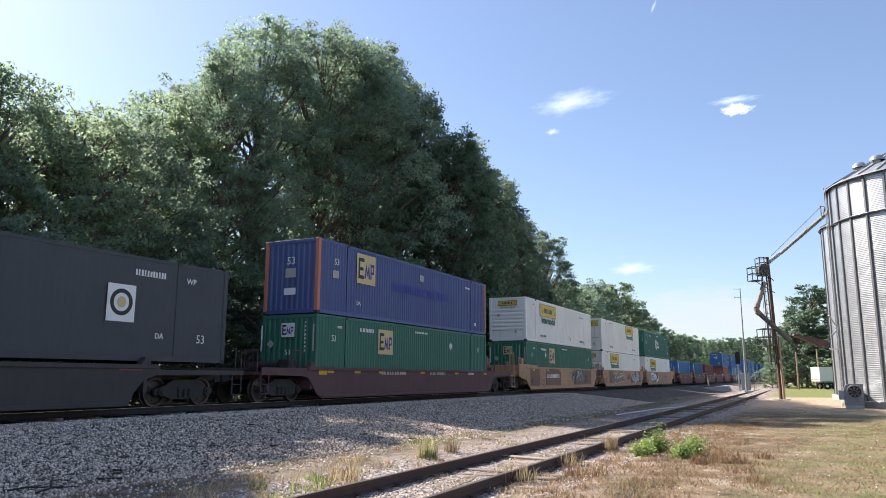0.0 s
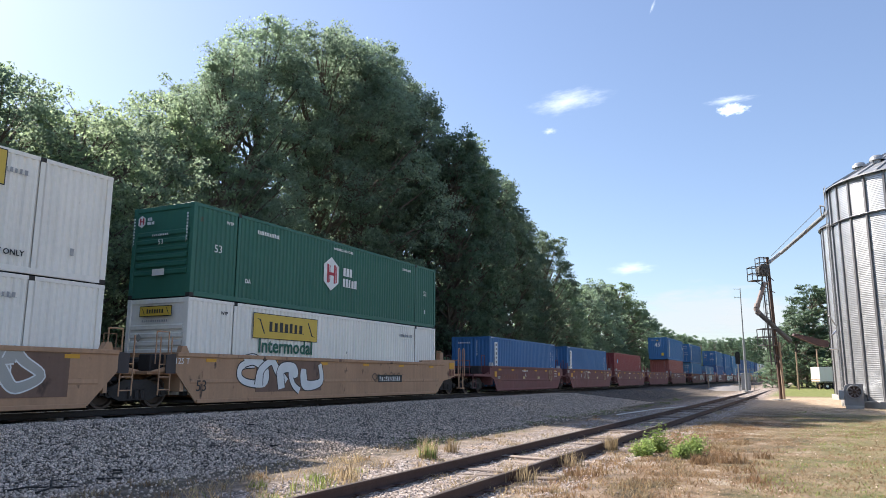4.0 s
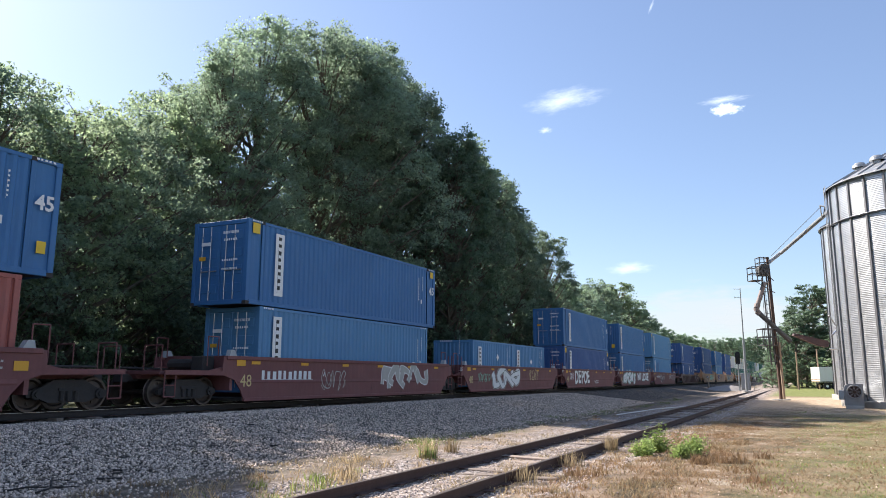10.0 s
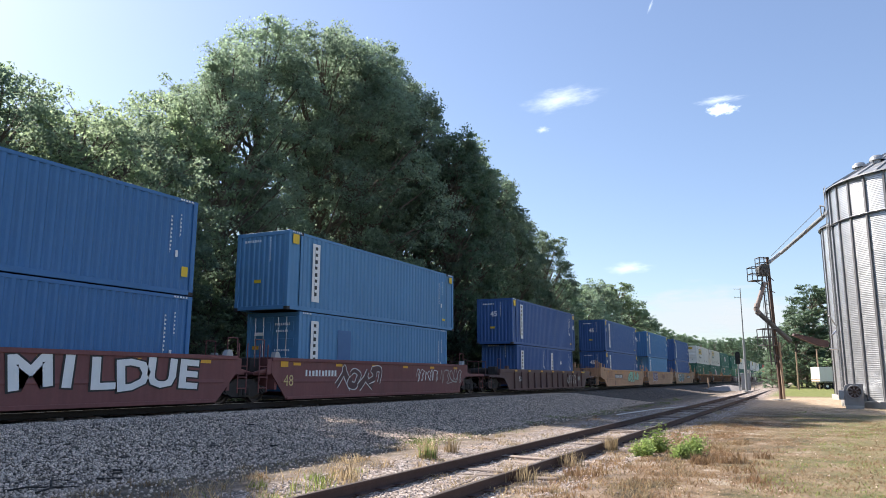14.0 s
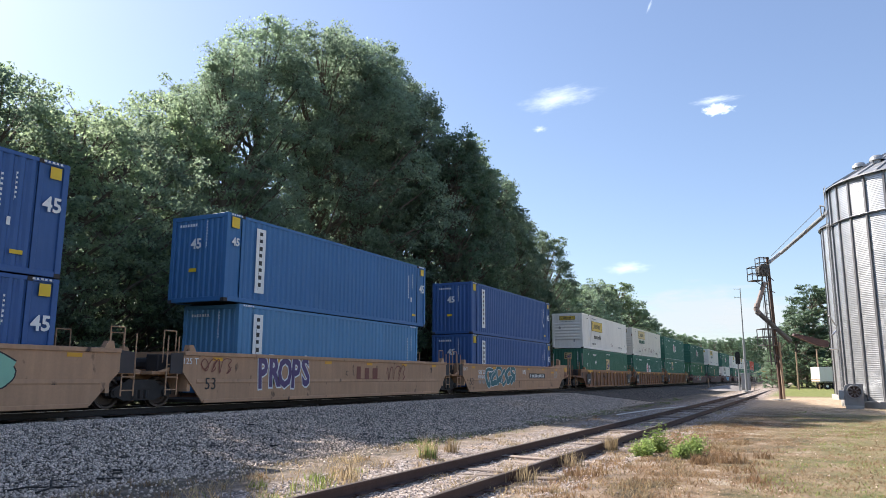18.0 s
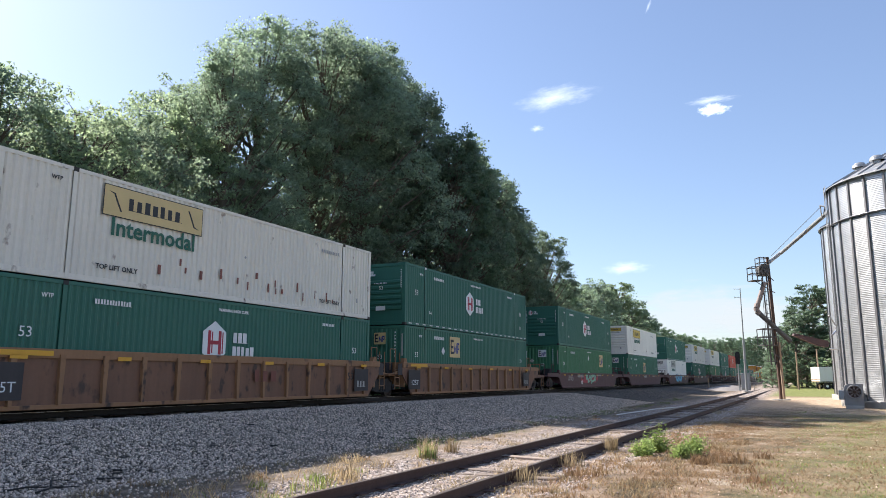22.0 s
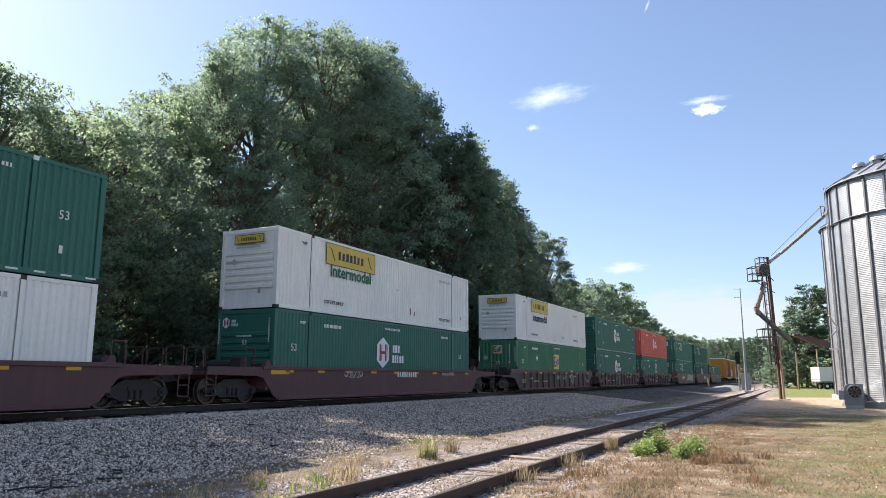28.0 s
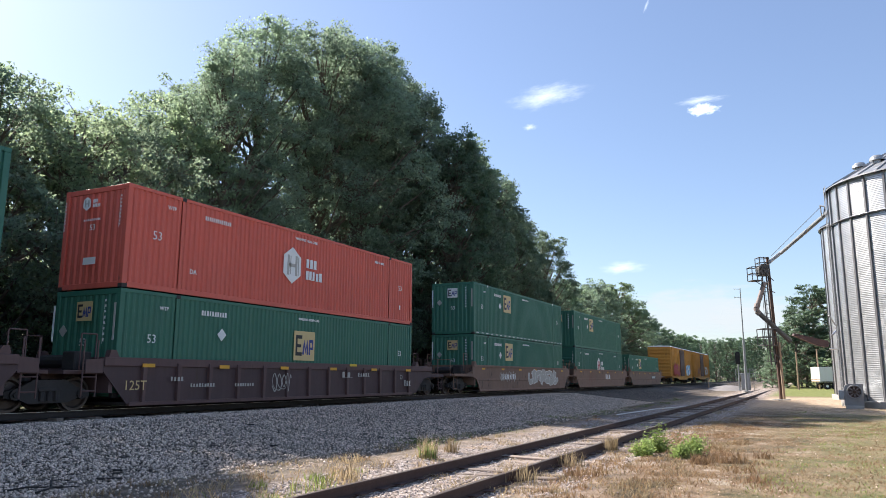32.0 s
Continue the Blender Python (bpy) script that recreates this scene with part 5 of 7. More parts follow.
_seal = (("seal", 4.15, 1.02), ("bars", 5.3, 1.28, .7, .04, 9, "white"), ("bars", 5.3, 1.16, .7, .04, 8, "white"), ("bars", 5.3, 1.04, .7, .04, 10, "white"), ("bars", 5.25, .92, .6, .04, 8, "white"), ("tag", 6.1, 1.1, .35, .22, "amber"), ("tag", -4.6, .9, .12, .2, "faded"), ("tag", -5.3, .72, .45, .3, "brown"), ("tag", -5.4, .85, .4, .14, "faded"), ("tag", -1.2, .85, .4, .14, "tan"), ("tag", 1.6, .85, .4, .14, "tan"), ("bars", -1.0, 1.28, 1.0, .1, 9, "white"), ("tag", -5.9, 1.05, .35, .3, "amber"))
_no = (("num", "125 T", -6.75, 1.28, .3),)
arti((113.3, 128.55, 143.85, 159.1, 174.35), "mineral", 6.25, 1.48, "mineral red well wagon unit with a round seal",
     deco=(_seal + (("num", "A", -.9, 1.0, .3), ("bars", -3.6, .92, 2.7, .3, 10, "brown")), _seal + _no + (("num", "E", -3.3, 1.0, .3),), _seal + _no + (("num", "D", -2.2, .95, .32),), _seal + _no + (("num", "C", -2.0, .95, .32),), _seal[5:] + _no + (("num", "B", 1.5, .95, .3), ("seal", -4.37, 1.0), ("bars", 5.3, 1.2, .8, .05, 9, "faded"), ("bars", 5.3, 1.05, .8, .05, 8, "faded"), ("bars", -.1, 1.3, 1.0, .07, 10, "white"), ("bars", -.1, 1.05, 1.5, .09, 10, "white"))),
     spray=((), (("strokes", -1.9, 1.05, 1.6, .7, "faded", 3),), (), (), (("strokes", -3.3, 1.22, 1.5, .4, "white", 4),)), rails=True)
box(40, "blue", 107.2, STACK, label="bright blue container with a tall white name strip")
box(40, "blue", 122.45, STACK, label="bright blue container with a tall white name strip")
container(40, "maroon", 137.75, STACK, label="dark maroon container with a small blue round mark", marks=(("column", 11.5, 2.0, .06, 1.2, 10, "white"), ("endcolumn", -.3, 2.0, .05, .9, 8, "white"), ("diamond", 1.2, 2.1, .22, "cyan"), ("bars", 1.9, 1.2, 1.0, .06, 12, "white")))
container(40, "rust_red", 168.25, STACK, label="rust-red container under a longer blue one", marks=(("endcolumn", -.7, 2.0, .05, 1.2, 9, "white"), ("column", 11.6, 1.9, .05, 1.1, 8, "faded")))
box(45, "blue", 167.5, UP, nums=3, yellow=("end", "right"), label="bright blue container overhanging the red one below", extra=(("enddiamond", 0, 2.5, .11, "yellow"),))

_48 = (("num", "48", -6.95, .72, .55, "tan"), ("tag", -7.2, 1.3, .4, .2, "amber"))
arti((194.95, 212.5, 230.2, 247.8, 265.2), "mineral", 7.5, 1.48, "dark mineral red well wagon unit covered in graffiti",
     deco=(_48 + (("bars", -4.8, .92, 2.8, .3, 10, "white"), ("num", "A", -2.7, .95, .26)), _48 + (("num", "E", -1.9, 1.0, .28), ("num", "125", -8.2, 1.28, .24)), _48 + (("num", "125 T", -8.2, 1.30, .24), ("num", "D", -3.5, 1.0, .2)),
           _48 + (("num", "125 T", -8.2, 1.30, .24), ("num", "C", -2.6, 1.0, .24)), _48 + (("bars", -5.0, 1.0, 2.0, .22, 10, "white"),)),
     spray=((("piece", 3.4, .88, 4.2, .95, "faded", 5, "white", ""), ("strokes", -2.1, .75, 1.6, .8, "faded", 4)),
            (("piece", -1.9, .86, 4.4, 1.12, "white", 4, "black", "faded"), ("strokes", 3.0, 1.02, 1.7, .7, "tan", 4), ("strokes", -5.2, .85, 1.7, .5, "mint", 6)),
            (("word", -3.0, .86, 4.2, 1.1, "black", "DEPOE", "white"), ("strokes", 1.2, .5, 1.2, .3, "white", 4), ("strokes", -6.0, .95, .9, .6, "white", 4)),
            (("piece", -3.4, .84, 5.4, 1.15, "white", 5, "black", "mint"), ("word", 3.4, .92, 5.8, .85, "black", "MILDUE", "white"), ("strokes", -6.3, .5, 1.0, .35, "white", 4)),
            (("piece", -2.4, .84, 3.0, .95, "spray_dark", 4, "white", ""), ("strokes", 3.4, .95, 2.2, .6, "white", 5), ("strokes", 6.0, .9, 2.4, .8, "faded", 4))), rails=True)
box(40, "sky", 188.85, STACK, doors=True, label="faded light blue container with doors forward")
box(45, "blue", 188.1, UP, doors=True, nums=1, yellow=("top",), label="blue container with doors forward, stacked on another")
box(20, "sky", 206.45, STACK, high=8.5, label="short faded blue container with a white strip", extra=(("diamond", 3.55, 1.7, .2, "white"),))
box(20, "sky", 212.55, STACK, high=8.5, label="short faded blue container with a white strip", extra=(("diamond", 3.3, 1.55, .2, "white"),))
box(45, "deep", 223.35, STACK, doors=True, nums=1, yellow=("top",), label="deep blue container with doors forward in a well wagon")
box(45, "blue", 223.35, UP, doors=True, nums=1, label="blue container with doors forward, stacked on another")
box(40, "blue", 241.7, STACK, doors=True, label="deep blue container with doors forward in a well wagon")
box(40, "blue", 241.7, UP, yellow=("end", "right"), label="blue container with yellow tags, stacked on another")
box(40, "sky", 259.1, STACK, doors=True, label="pale blue patched container in a well wagon", extra=(("tag", 2.9, 1.7, .9, 1.3, "patch_blue"),))
box(45, "sky", 258.35, UP, nums=0, yellow=("top", "small"), label="pale greenish blue container, stacked on another")

well_car("well_wagon", 287.5, "bark_brown", 8.3, 1.33, ribs=True, lead=-9.7, trail=9.7, lead_c=11.3, trail_c=11.3, label="dark brown ribbed single well wagon with grey graffiti", group="single well wagons",
         deco=refl(8.3, 1.33, 7, 1.27) + (("num", "53", -6.6, .75, .42), ("bars", 6.4, .8, .6, .3, 5, "faded"), ("tag", 7.6, 1.27, .9, .1, "yellow")), spray=(("strokes", 4.4, .7, 2.2, .75, "faded", 4),))
box(20, "deep", 281.4, STACK, high=8.5, label="short deep blue container in a well wagon")
box(20, "deep", 287.5, STACK, high=8.5, label="short deep blue container in a well wagon", extra=(("diamond", 3.0, 1.6, .18, "white"),))
box(45, "deep", 280.65, STACK + 2.61, nums=1, yellow=("top", "small"), label="deep blue container stacked on two short ones")

arti((311.05, 330.45, 349.65), "tan", 8.25, 1.56, "tan well wagon unit with graffiti and reflectors",
     deco=((("num", "53", -7.7, .65, .52, "black"), ("plate", -3.2, .98, 3.1, .36), ("num", "A", -.3, 1.0, .28, "black"), ("bars", .9, .95, .9, .1, 8, "brown")),
           (("num", "53", -7.5, .64, .5, "black"), ("num", "125 T", -8.35, 1.3, .26), ("bars", 1.4, 1.03, 1.8, .5, 3, "brown"), ("num", "C", -.2, 1.0, .26, "black")),
           (("num", "53", -7.5, .62, .5, "black"), ("num", "125 T", -8.35, 1.3, .26), ("plate", 3.15, .96, 3.1, .32), ("tag", 6.35, 1.2, .7, .12, "amber"))),
     spray=((("strokes", -6.9, 1.15, 2.0, .6, "brown", 4), ("piece", 3.4, .95, 4.8, 1.05, "mint", 5, "black", "")),
            (("word", -4.0, .95, 2.9, 1.05, "plum", "PROPS", "white"), ("strokes", -7.3, 1.2, 1.3, .5, "brown", 3), ("strokes", 3.6, 1.0, 1.6, .7, "brown", 3)),
            (("piece", -3.2, .90, 4.4, 1.12, "teal", 6, "white", ""), ("strokes", -6.2, 1.15, .9, .25, "white", 4), ("strokes", -6.2, .88, .95, .22, "white", 5), ("strokes", -6.2, .62, .85, .2, "faded", 5), ("strokes", .6, 1.2, .6, .3, "white", 3), ("strokes", 7.05, 1.05, .75, .5, "faded", 4))))
box(45, "deep", 304.2, STACK, nums=2, yellow=("top",), label="deep blue container in a tan well wagon")
box(45, "deep", 304.2, UP, nums=2, yellow=("top", "small"), label="deep blue container with yellow tags, stacked on another")
box(40, "sky", 324.35, STACK, label="pale blue container in a tan well wagon")
box(45, "blue", 323.6, UP, nums=2, yellow=("top", "small"), label="blue container overhanging the pale one below")
box(45, "deep", 342.8, STACK, yellow=("top", "small"), nums=1, label="deep blue container in a tan well wagon")
box(45, "deep", 342.8, UP, yellow=("top", "small"), nums=1, label="deep blue container with yellow tags, stacked on another")

_rib = (("num", "53", 6.3, .88, .4, "black"), ("patch", 7.1, .75, 1.0, .85, "spine"), ("bars", 7.1, .6, .6, .25, 3, "faded"), ("patch", -7.65, .75, 1.1, .85, "spine"), ("num", "125T", -7.62, .61, .34), ("tag", -7.2, 1.4, 1.6, .12, "amber"))
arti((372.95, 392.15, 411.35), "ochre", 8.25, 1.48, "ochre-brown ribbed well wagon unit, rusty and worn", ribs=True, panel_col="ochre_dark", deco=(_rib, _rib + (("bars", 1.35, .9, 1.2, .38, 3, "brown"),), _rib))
emp(364.85, STACK)
jb(364.85, UP, "yellow", 1.93, 1.09, "black", .52)
hub(384.1, STACK)
jb(384.1, UP, "pale", 2.21, 1.56, "green", col="cream", what="stained cream-white")
emp(403.25, STACK, 5.29, 2.07, dia=3.93)
hub(403.25, UP, dotted=True)

_fec = refl(8.4, 1.19, 9, 1.06)
well_car("well_wagon", 434.45, label="dark maroon well wagon with pale green graffiti", deco=_fec + (("bars", -3.2, 1.0, 1.7, .24, 9, "faded"), ("bars", 2.6, 1.05, 1.3, .12, 12, "faded")),
         spray=(("piece", -.6, .72, 4.9, .5, "red", 4, "red", ""), ("piece", -.2, .80, 3.0, .95, "mint", 5, "black", ""), ("strokes", -6.0, .84, 1.3, .45, "faded", 5), ("strokes", -2.9, .5, .5, .3, "white", 2)), **FEC)
emp(426.4, STACK, 12.1, 1.97, col="moss", dia=8.0, dz=2.12, white_end=True, what="moss green")
hub(426.4, UP)
well_car("well_wagon", 457.65, label="dark maroon well wagon with amber reflectors", deco=_fec + (("bars", -.6, 1.0, 1.7, .24, 9, "faded"), ("bars", 4.2, 1.05, 1.3, .12, 12, "faded")), **FEC)
emp(449.6, STACK, white_end=True)
jb(449.6, UP, "yellow", 2.2, 1.51)
well_car("well_wagon", 480.9, label="dark maroon well wagon with teal graffiti", deco=_fec + (("bars", -3.4, .98, 1.4, .3, 5, "faded"), ("bars", 3.2, 1.02, 1.5, .14, 12, "faded"), ("num", "53", 5.35, .68, .4, "tan")),
         spray=(("piece", -.3, .78, 4.4, 1.0, "cyan", 4, "teal", "teal"),), **FEC)
jb(472.8, STACK, "grey", 2.3, 1.63)
hub(472.8, UP, dotted=True)
well_car("well_wagon", 504.1, label="dark maroon well wagon with amber reflectors", deco=_fec + (("bars", 1.0, 1.0, 1.8, .26, 9, "white"), ("bars", 5.2, 1.02, 1.4, .14, 12, "faded"), ("tag", -7.9, 1.05, 1.0, .2, "amber")), spray=(("strokes", -3.4, .98, 1.3, .3, "faded", 4),), **FEC)
hub(496.05, STACK)
jb(496.05, UP, "yellow", 2.3, 1.7, "green")

_dk = (("num", "125T", -7.66, .62, .36, "tan"), ("bars", -6.2, .8, .5, .12, 4, "faded"), ("bars", -5.2, .62, 1.0, .1, 9, "faded"), ("bars", -3.4, .62, .9, .1, 8, "faded"), ("bars", 2.4, .95, .7, .22, 2, "faded"), ("bars", 3.6, .95, .9, .14, 5, "faded"), ("num", "53", 6.6, .85, .26, "faded"), ("tag", 2.8, 1.32, .5, .09, "yellow"), ("bars", 7.2, .6, .6, .25, 3, "faded"))
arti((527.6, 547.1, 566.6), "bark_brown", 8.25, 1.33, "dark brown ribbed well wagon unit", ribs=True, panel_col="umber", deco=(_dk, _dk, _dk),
     spray=((("strokes", -.4, .85, 1.0, .35, "mint", 4), ("strokes", 1.0, .85, .8, .3, "mint", 3), ("strokes", 3.0, .75, .8, .7, "faded", 3)), (("strokes", -1.5, .7, 1.4, .8, "faded", 4),), (("strokes", -1.6, .68, 1.0, .7, "faded", 3),)))
emp(519.5, STACK, col="moss", what="moss green")
jb(519.5, UP, "yellow", 2.35, 1.6, "black")
hub(539.0, STACK)
hub(539.0, UP, dotted=True)
emp(558.5, STACK)
hub(558.5, UP, "coral", False, what="coral red", end_hex=.25)

arti((589.85, 609.4, 629.0), "silt", 8.25, 1.5, "dusty brown well wagon unit with pale graffiti",
     deco=((("bars", -3.4, .9, 2.4, .3, 9, "white"),), (("bars", 1.5, .95, 1.8, .45, 3, "white"),), (("plate", 3.5, .9, 2.4, .4),)),
     spray=((("piece", 3.0, .85, 6.0, 1.05, "faded", 7, "white", ""), ("strokes", -3.6, .9, 2.6, .6, "faded", 5)), (("strokes", -4, .9, 2, .8, "brown", 3),), ()))
emp(581.75, STACK, 5.25, 2.06)
emp(581.75, UP, 5.03, 2.06, dotted=True, white_end=True)
hub(601.3, STACK)
emp(601.3, UP, 5.09, 2.01)
emp(620.95, STACK, 5.1, 2.0)


def boxcar(s, label, spray):
    """A tall boxcar with outside posts, a wide sliding door and ribbed ends."""
    c = thing("boxcar", label, "boxcar", (s - travelled(0), TRACK_Y, RAIL_Z), "boxcars at the train's end")
    hl, hw, z0, z1 = 9.6, 1.52, 1.05, 5.05
    m = paint["boxcar"]
    part("body", M().box((-hl, -hw + .08, z0), (hl, hw - .08, z1 - .12), .02), m, c, "yellow-brown steel body", key="bcbody")
    part("roof", M().prism([(-hw, z1 - .14), (hw, z1 - .14), (hw - .2, z1), (0, z1 + .06), (-hw + .2, z1)], -hl - .05, hl + .05, "yz"), INK["white"], c, "dusty white roof", key="bcroof")
    for sy in (-1, 1):
        part("side_sill", lambda: M().prism([(-hl, z0), (hl, z0), (hl, z0 - .15), (5, z0 - .2), (3, z0 - .45), (-3, z0 - .45), (-5, z0 - .2), (-hl, z0 - .15)], -.04, .04), m, c, at=(0, sy * (hw - .06), 0), key="bcsill")
        for x in [-9.4 + i * 1.06 for i in range(7)] + [9.4 - i * 1.06 for i in range(7)]:
            part("side_post", lambda: M().prism([(-.09, 0), (-.06, .075), (.06, .075), (.09, 0)], z0, z1 - .15, "xy"), m, c, at=Matrix.Rotation(0 if sy > 0 else math.pi, 4, "Z") @ Matrix.Translation((x, hw - .08, 0)), key="bcpost")
        d = part("door", lambda: M().box((-1.85, -.04, z0 + .05), (1.85, .04, z1 - .3), .01), paint["bark_brown"], c, "dark rust-brown sliding door", at=(0, sy * (hw - .02), 0), key="bcdoor")
        for x in (-1.6, -.55, .55, 1.6):
            part("door_rib", lambda: M().box((-.05, -.07, z0 + .1), (.05, .07, z1 - .35), .01), paint["bark_brown"], d, at=(x, 0, 0), key="bcdr")
    for sx in (-1, 1):
        for i in range(8):
            part("end_rib", lambda: M().box((-.07, -hw + .15, -.13), (.07, hw - .15, .13), .05), m, c, at=(sx * hl, 0, z0 + .4 + i * .45), key="bcer")
        part("coupler", lambda: M().box((-.4, -.12, -.1), (.5, .12, .1), .02), GRIME, c, at=(sx * (hl + .4), 0, .85), key="bccoup")
        part("ladder", lambda: M().pipe([(0, 0, .5), (0, 0, 4.8)], .02).pipe([(.42, 0, .5), (.42, 0, 4.8)], .02), m, c, at=(sx * 9.2 - .2, -hw - .05, 0), key="bclad")
        bogie(c, sx * 7.1, s)
    for k, (x, w, ink, n) in enumerate(spray):
        part("sprayed_tag", sprayed_piece(60 + k + int(s), w, 1.6, n), INK[ink], c, "sprayed graffiti tag", (x, -hw - .06, 1.95))
    MOVING.append((c, s, TRACK_Y, RAIL_Z))


boxcar(654.9, "yellow-brown boxcar with dark doors and red graffiti", ((-5.5, 5.0, "red", 4), (5.0, 4.0, "cyan", 3), (4.6, 3.0, "white", 3)))
boxcar(676.6, "yellow-brown boxcar with dark doors at the train's end", ((-4.5, 3.0, "brown", 4), (5.0, 4.5, "faded", 4)))

# ---- grain bins, elevator leg, signals ----
GALV = surf("galvanised sheet", (0.57, 0.58, 0.59), rough=0.38, metal=0.8, var=0.16, scale=0.8, grain=6, streak=0.14)
GALV_DARK = surf("dull galvanised steel", (0.33, 0.34, 0.35), rough=0.5, metal=0.7, var=0.2, scale=2)
STIFF = surf("dark galvanised post", (0.16, 0.16, 0.165), rough=0.5, metal=0.5, var=0.2, scale=2)
CONCRETE = surf("weathered concrete", (0.36, 0.34, 0.31), rough=0.9, var=0.25, scale=2, bump=0.3)
RUSTY = surf("rust brown steel", (0.085, 0.05, 0.037), rough=0.85, var=0.35, scale=4, bump=0.2)
PIPE = surf("weathered spout steel", (0.26, 0.21, 0.19), rough=0.7, var=0.35, scale=3, streak=0.15)
POST_GREY = surf("grey painted post", (0.22, 0.23, 0.23), rough=0.6, var=0.15, scale=2)
DULL = surf("weathered grey steel", (0.085, 0.083, 0.08), rough=0.6, metal=0.3, var=0.25, scale=3)
WOOD = surf("grey wood pole", (0.32, 0.23, 0.155), rough=0.9, var=0.3, scale=5)


def grain_bin(x, y, R, H, label, stiff=30, ring=True, base=.42):
    b = thing("grain_bin", label, "grain bin", (x, y, 0), "grain bins")
    part("concrete_base", M().lathe([(R + .28, -.15), (R + .28, base - .04), (R + .24, base), (0.01, base)], axis="z", n=64), CONCRETE, b)
    prof, n = [], int((H - base) / .1) * 3
    for i in range(n + 1):
        z = base + (H - base) * i / n
        prof.append((R + .011 * math.sin(2 * math.pi * i / 3), z))
    part("wall", M().lathe(prof, axis="z", n=66), GALV, b, "corrugated galvanised wall", smooth=True)
    for i in range(stiff):
        a = 2 * math.pi * (i + .35) / stiff
        part("stiffener", lambda: M().prism([(-.07, 0), (-.055, .065), (.055, .065), (.07, 0)], base, H - .05, "xy"), STIFF, b, at=Matrix.Rotation(a - math.pi / 2, 4, "Z") @ Matrix.Translation((0, R + .012, 0)), key=("stiff", H, R))
    if ring:
        for k in (.82, ):
            part("wind_ring", M().lathe([(R + .09, base + (H - base) * k - .05), (R + .17, base + (H - base) * k), (R + .09, base + (H - base) * k + .05), (R + .02, base + (H - base) * k)], axis="z", n=72), GALV_DARK, b)
    hr = (R - .5) * math.tan(radians(30))
    roof = part("roof", M().lathe([(R + .22, H - .10), (R + .22, H - .03), (.55, H + hr), (.5, H + hr + .35), (.001, H + hr + .4)], axis="z", n=72), GALV_DARK, b, "conical ribbed steel roof")
    for i in range(32):
        part("roof_rib", lambda: M().prism([(-.03, 0), (-.02, .07), (.02, .07), (.03, 0)], 0, (R - .3) / math.cos(radians(30)), "xy"), GALV_DARK, roof, at=Matrix.Rotation(2 * math.pi * i / 32, 4, "Z") @ Matrix.Translation((0, R + .2, H - .02)) @ Matrix.Rotation(radians(60), 4, "X"), key=("rrib", R))
    return b


bin_a = grain_bin(50.0, -7.4, 5.5, 13.0, "tall corrugated galvanised grain bin with a ribbed roof")
for a, d in ((118, 4.3), (134, 4.1), (150, 4.2)):   # roof vents
    t = radians(a)
    z = 13.0 + (5.5 - d) * math.tan(radians(30))
    v = part("roof_vent", lambda: M().cyl((0, 0, -.15), (0, 0, .26), .24, n=20).lathe([(.4, .18), (.38, .32), (.25, .46), (.001, .5)], axis="z", n=28).lathe([(.4, .18), (.001, .18)], axis="z", n=28), GALV_DARK, bin_a, "round mushroom vent", (d * math.cos(t), d * math.sin(t), z), key="vent")
bin_b = grain_bin(64.5, -6.6, 4.85, 13.3, "corrugated galvanised grain bin behind the tall one", 26, False)
# the ladder and catwalk brackets on the nearer bin
lad = part("ladder", M().pipe([(-.22, 0, .6), (-.22, 0, 13.2)], .025).pipe([(.22, 0, .6), (.22, 0, 13.2)], .025), GALV_DARK, bin_a, at=Matrix.Rotation(radians(8), 4, "Z") @ Matrix.Translation((0, 5.75, 0)))
for i in range(40):
    part("rung", lambda: M().cyl((-.22, 0, 0), (.22, 0, 0), .016, n=5), GALV_DARK, lad, at=(0, 0, .8 + i * .31), key="rung")

FANGREY = surf("grey enamelled sheet", (0.24, 0.235, 0.23), rough=0.6, var=0.2, scale=3, streak=0.1)
# aeration fan in its housing at the bin's foot
fan = thing("bin_fan", "grey steel aeration fan housing with a dark round inlet", "fan", (45.4, -2.1, 0))
part("stand", M().box((-.1, -.42, -.05), (.75, .42, .2), .02), CONCRETE, fan)
part("housing", M().prism([(-.46, .2), (.46, .2), (.46, 1.05), (.40, 1.25), (.25, 1.34), (-.46, 1.34)], 0, .62, "yz"), FANGREY, fan, "grey sheet-steel housing")
part("inlet_cone", M().lathe([(.36, -.13), (.38, -.11), (.34, .0), (.30, -.02), (.33, -.13), (.36, -.13)], (0, -.03, .92), "x", 26), FANGREY, fan)
part("guard", M().lathe([(.23, -.10), (.24, -.11), (.23, -.12), (.22, -.11), (.23, -.10)], (0, -.03, .92), "x", 20).lathe([(.13, -.10), (.14, -.11), (.13, -.12), (.12, -.11), (.13, -.10)], (0, -.03, .92), "x", 16), DULL, fan)
part("throat", M().lathe([(.31, -.005), (.001, -.006)], (0, -.03, .92), "x", 24), RUSTY, fan, "dark brown throat")
part("hub", M().lathe([(.001, -.10), (.07, -.09), (.09, -.04), (.09, -.01)], (0, -.03, .92), "x", 16), RUSTY, fan)
for i in range(8):
    part("blade", lambda: M().prism([(.08, -.03), (.29, -.06), (.29, .03), (.08, .03)], -.006, .006, "yz"), PIPE, fan, at=Matrix.Translation((-.035, -.03, .92)) @ Matrix.Rotation(radians(45 * i), 4, "X") @ Matrix.Rotation(.3, 4, "Y"), key="fanblade")
part("motor_box", M().box((.05, .46, .5), (.45, .72, 1.0), .02), GALV_DARK, fan)
part("duct", M().prism([(-.40, .22), (.40, .22), (.40, 1.0), (-.40, 1.0)], .62, 3.1, "yz"), GALV_DARK, fan)

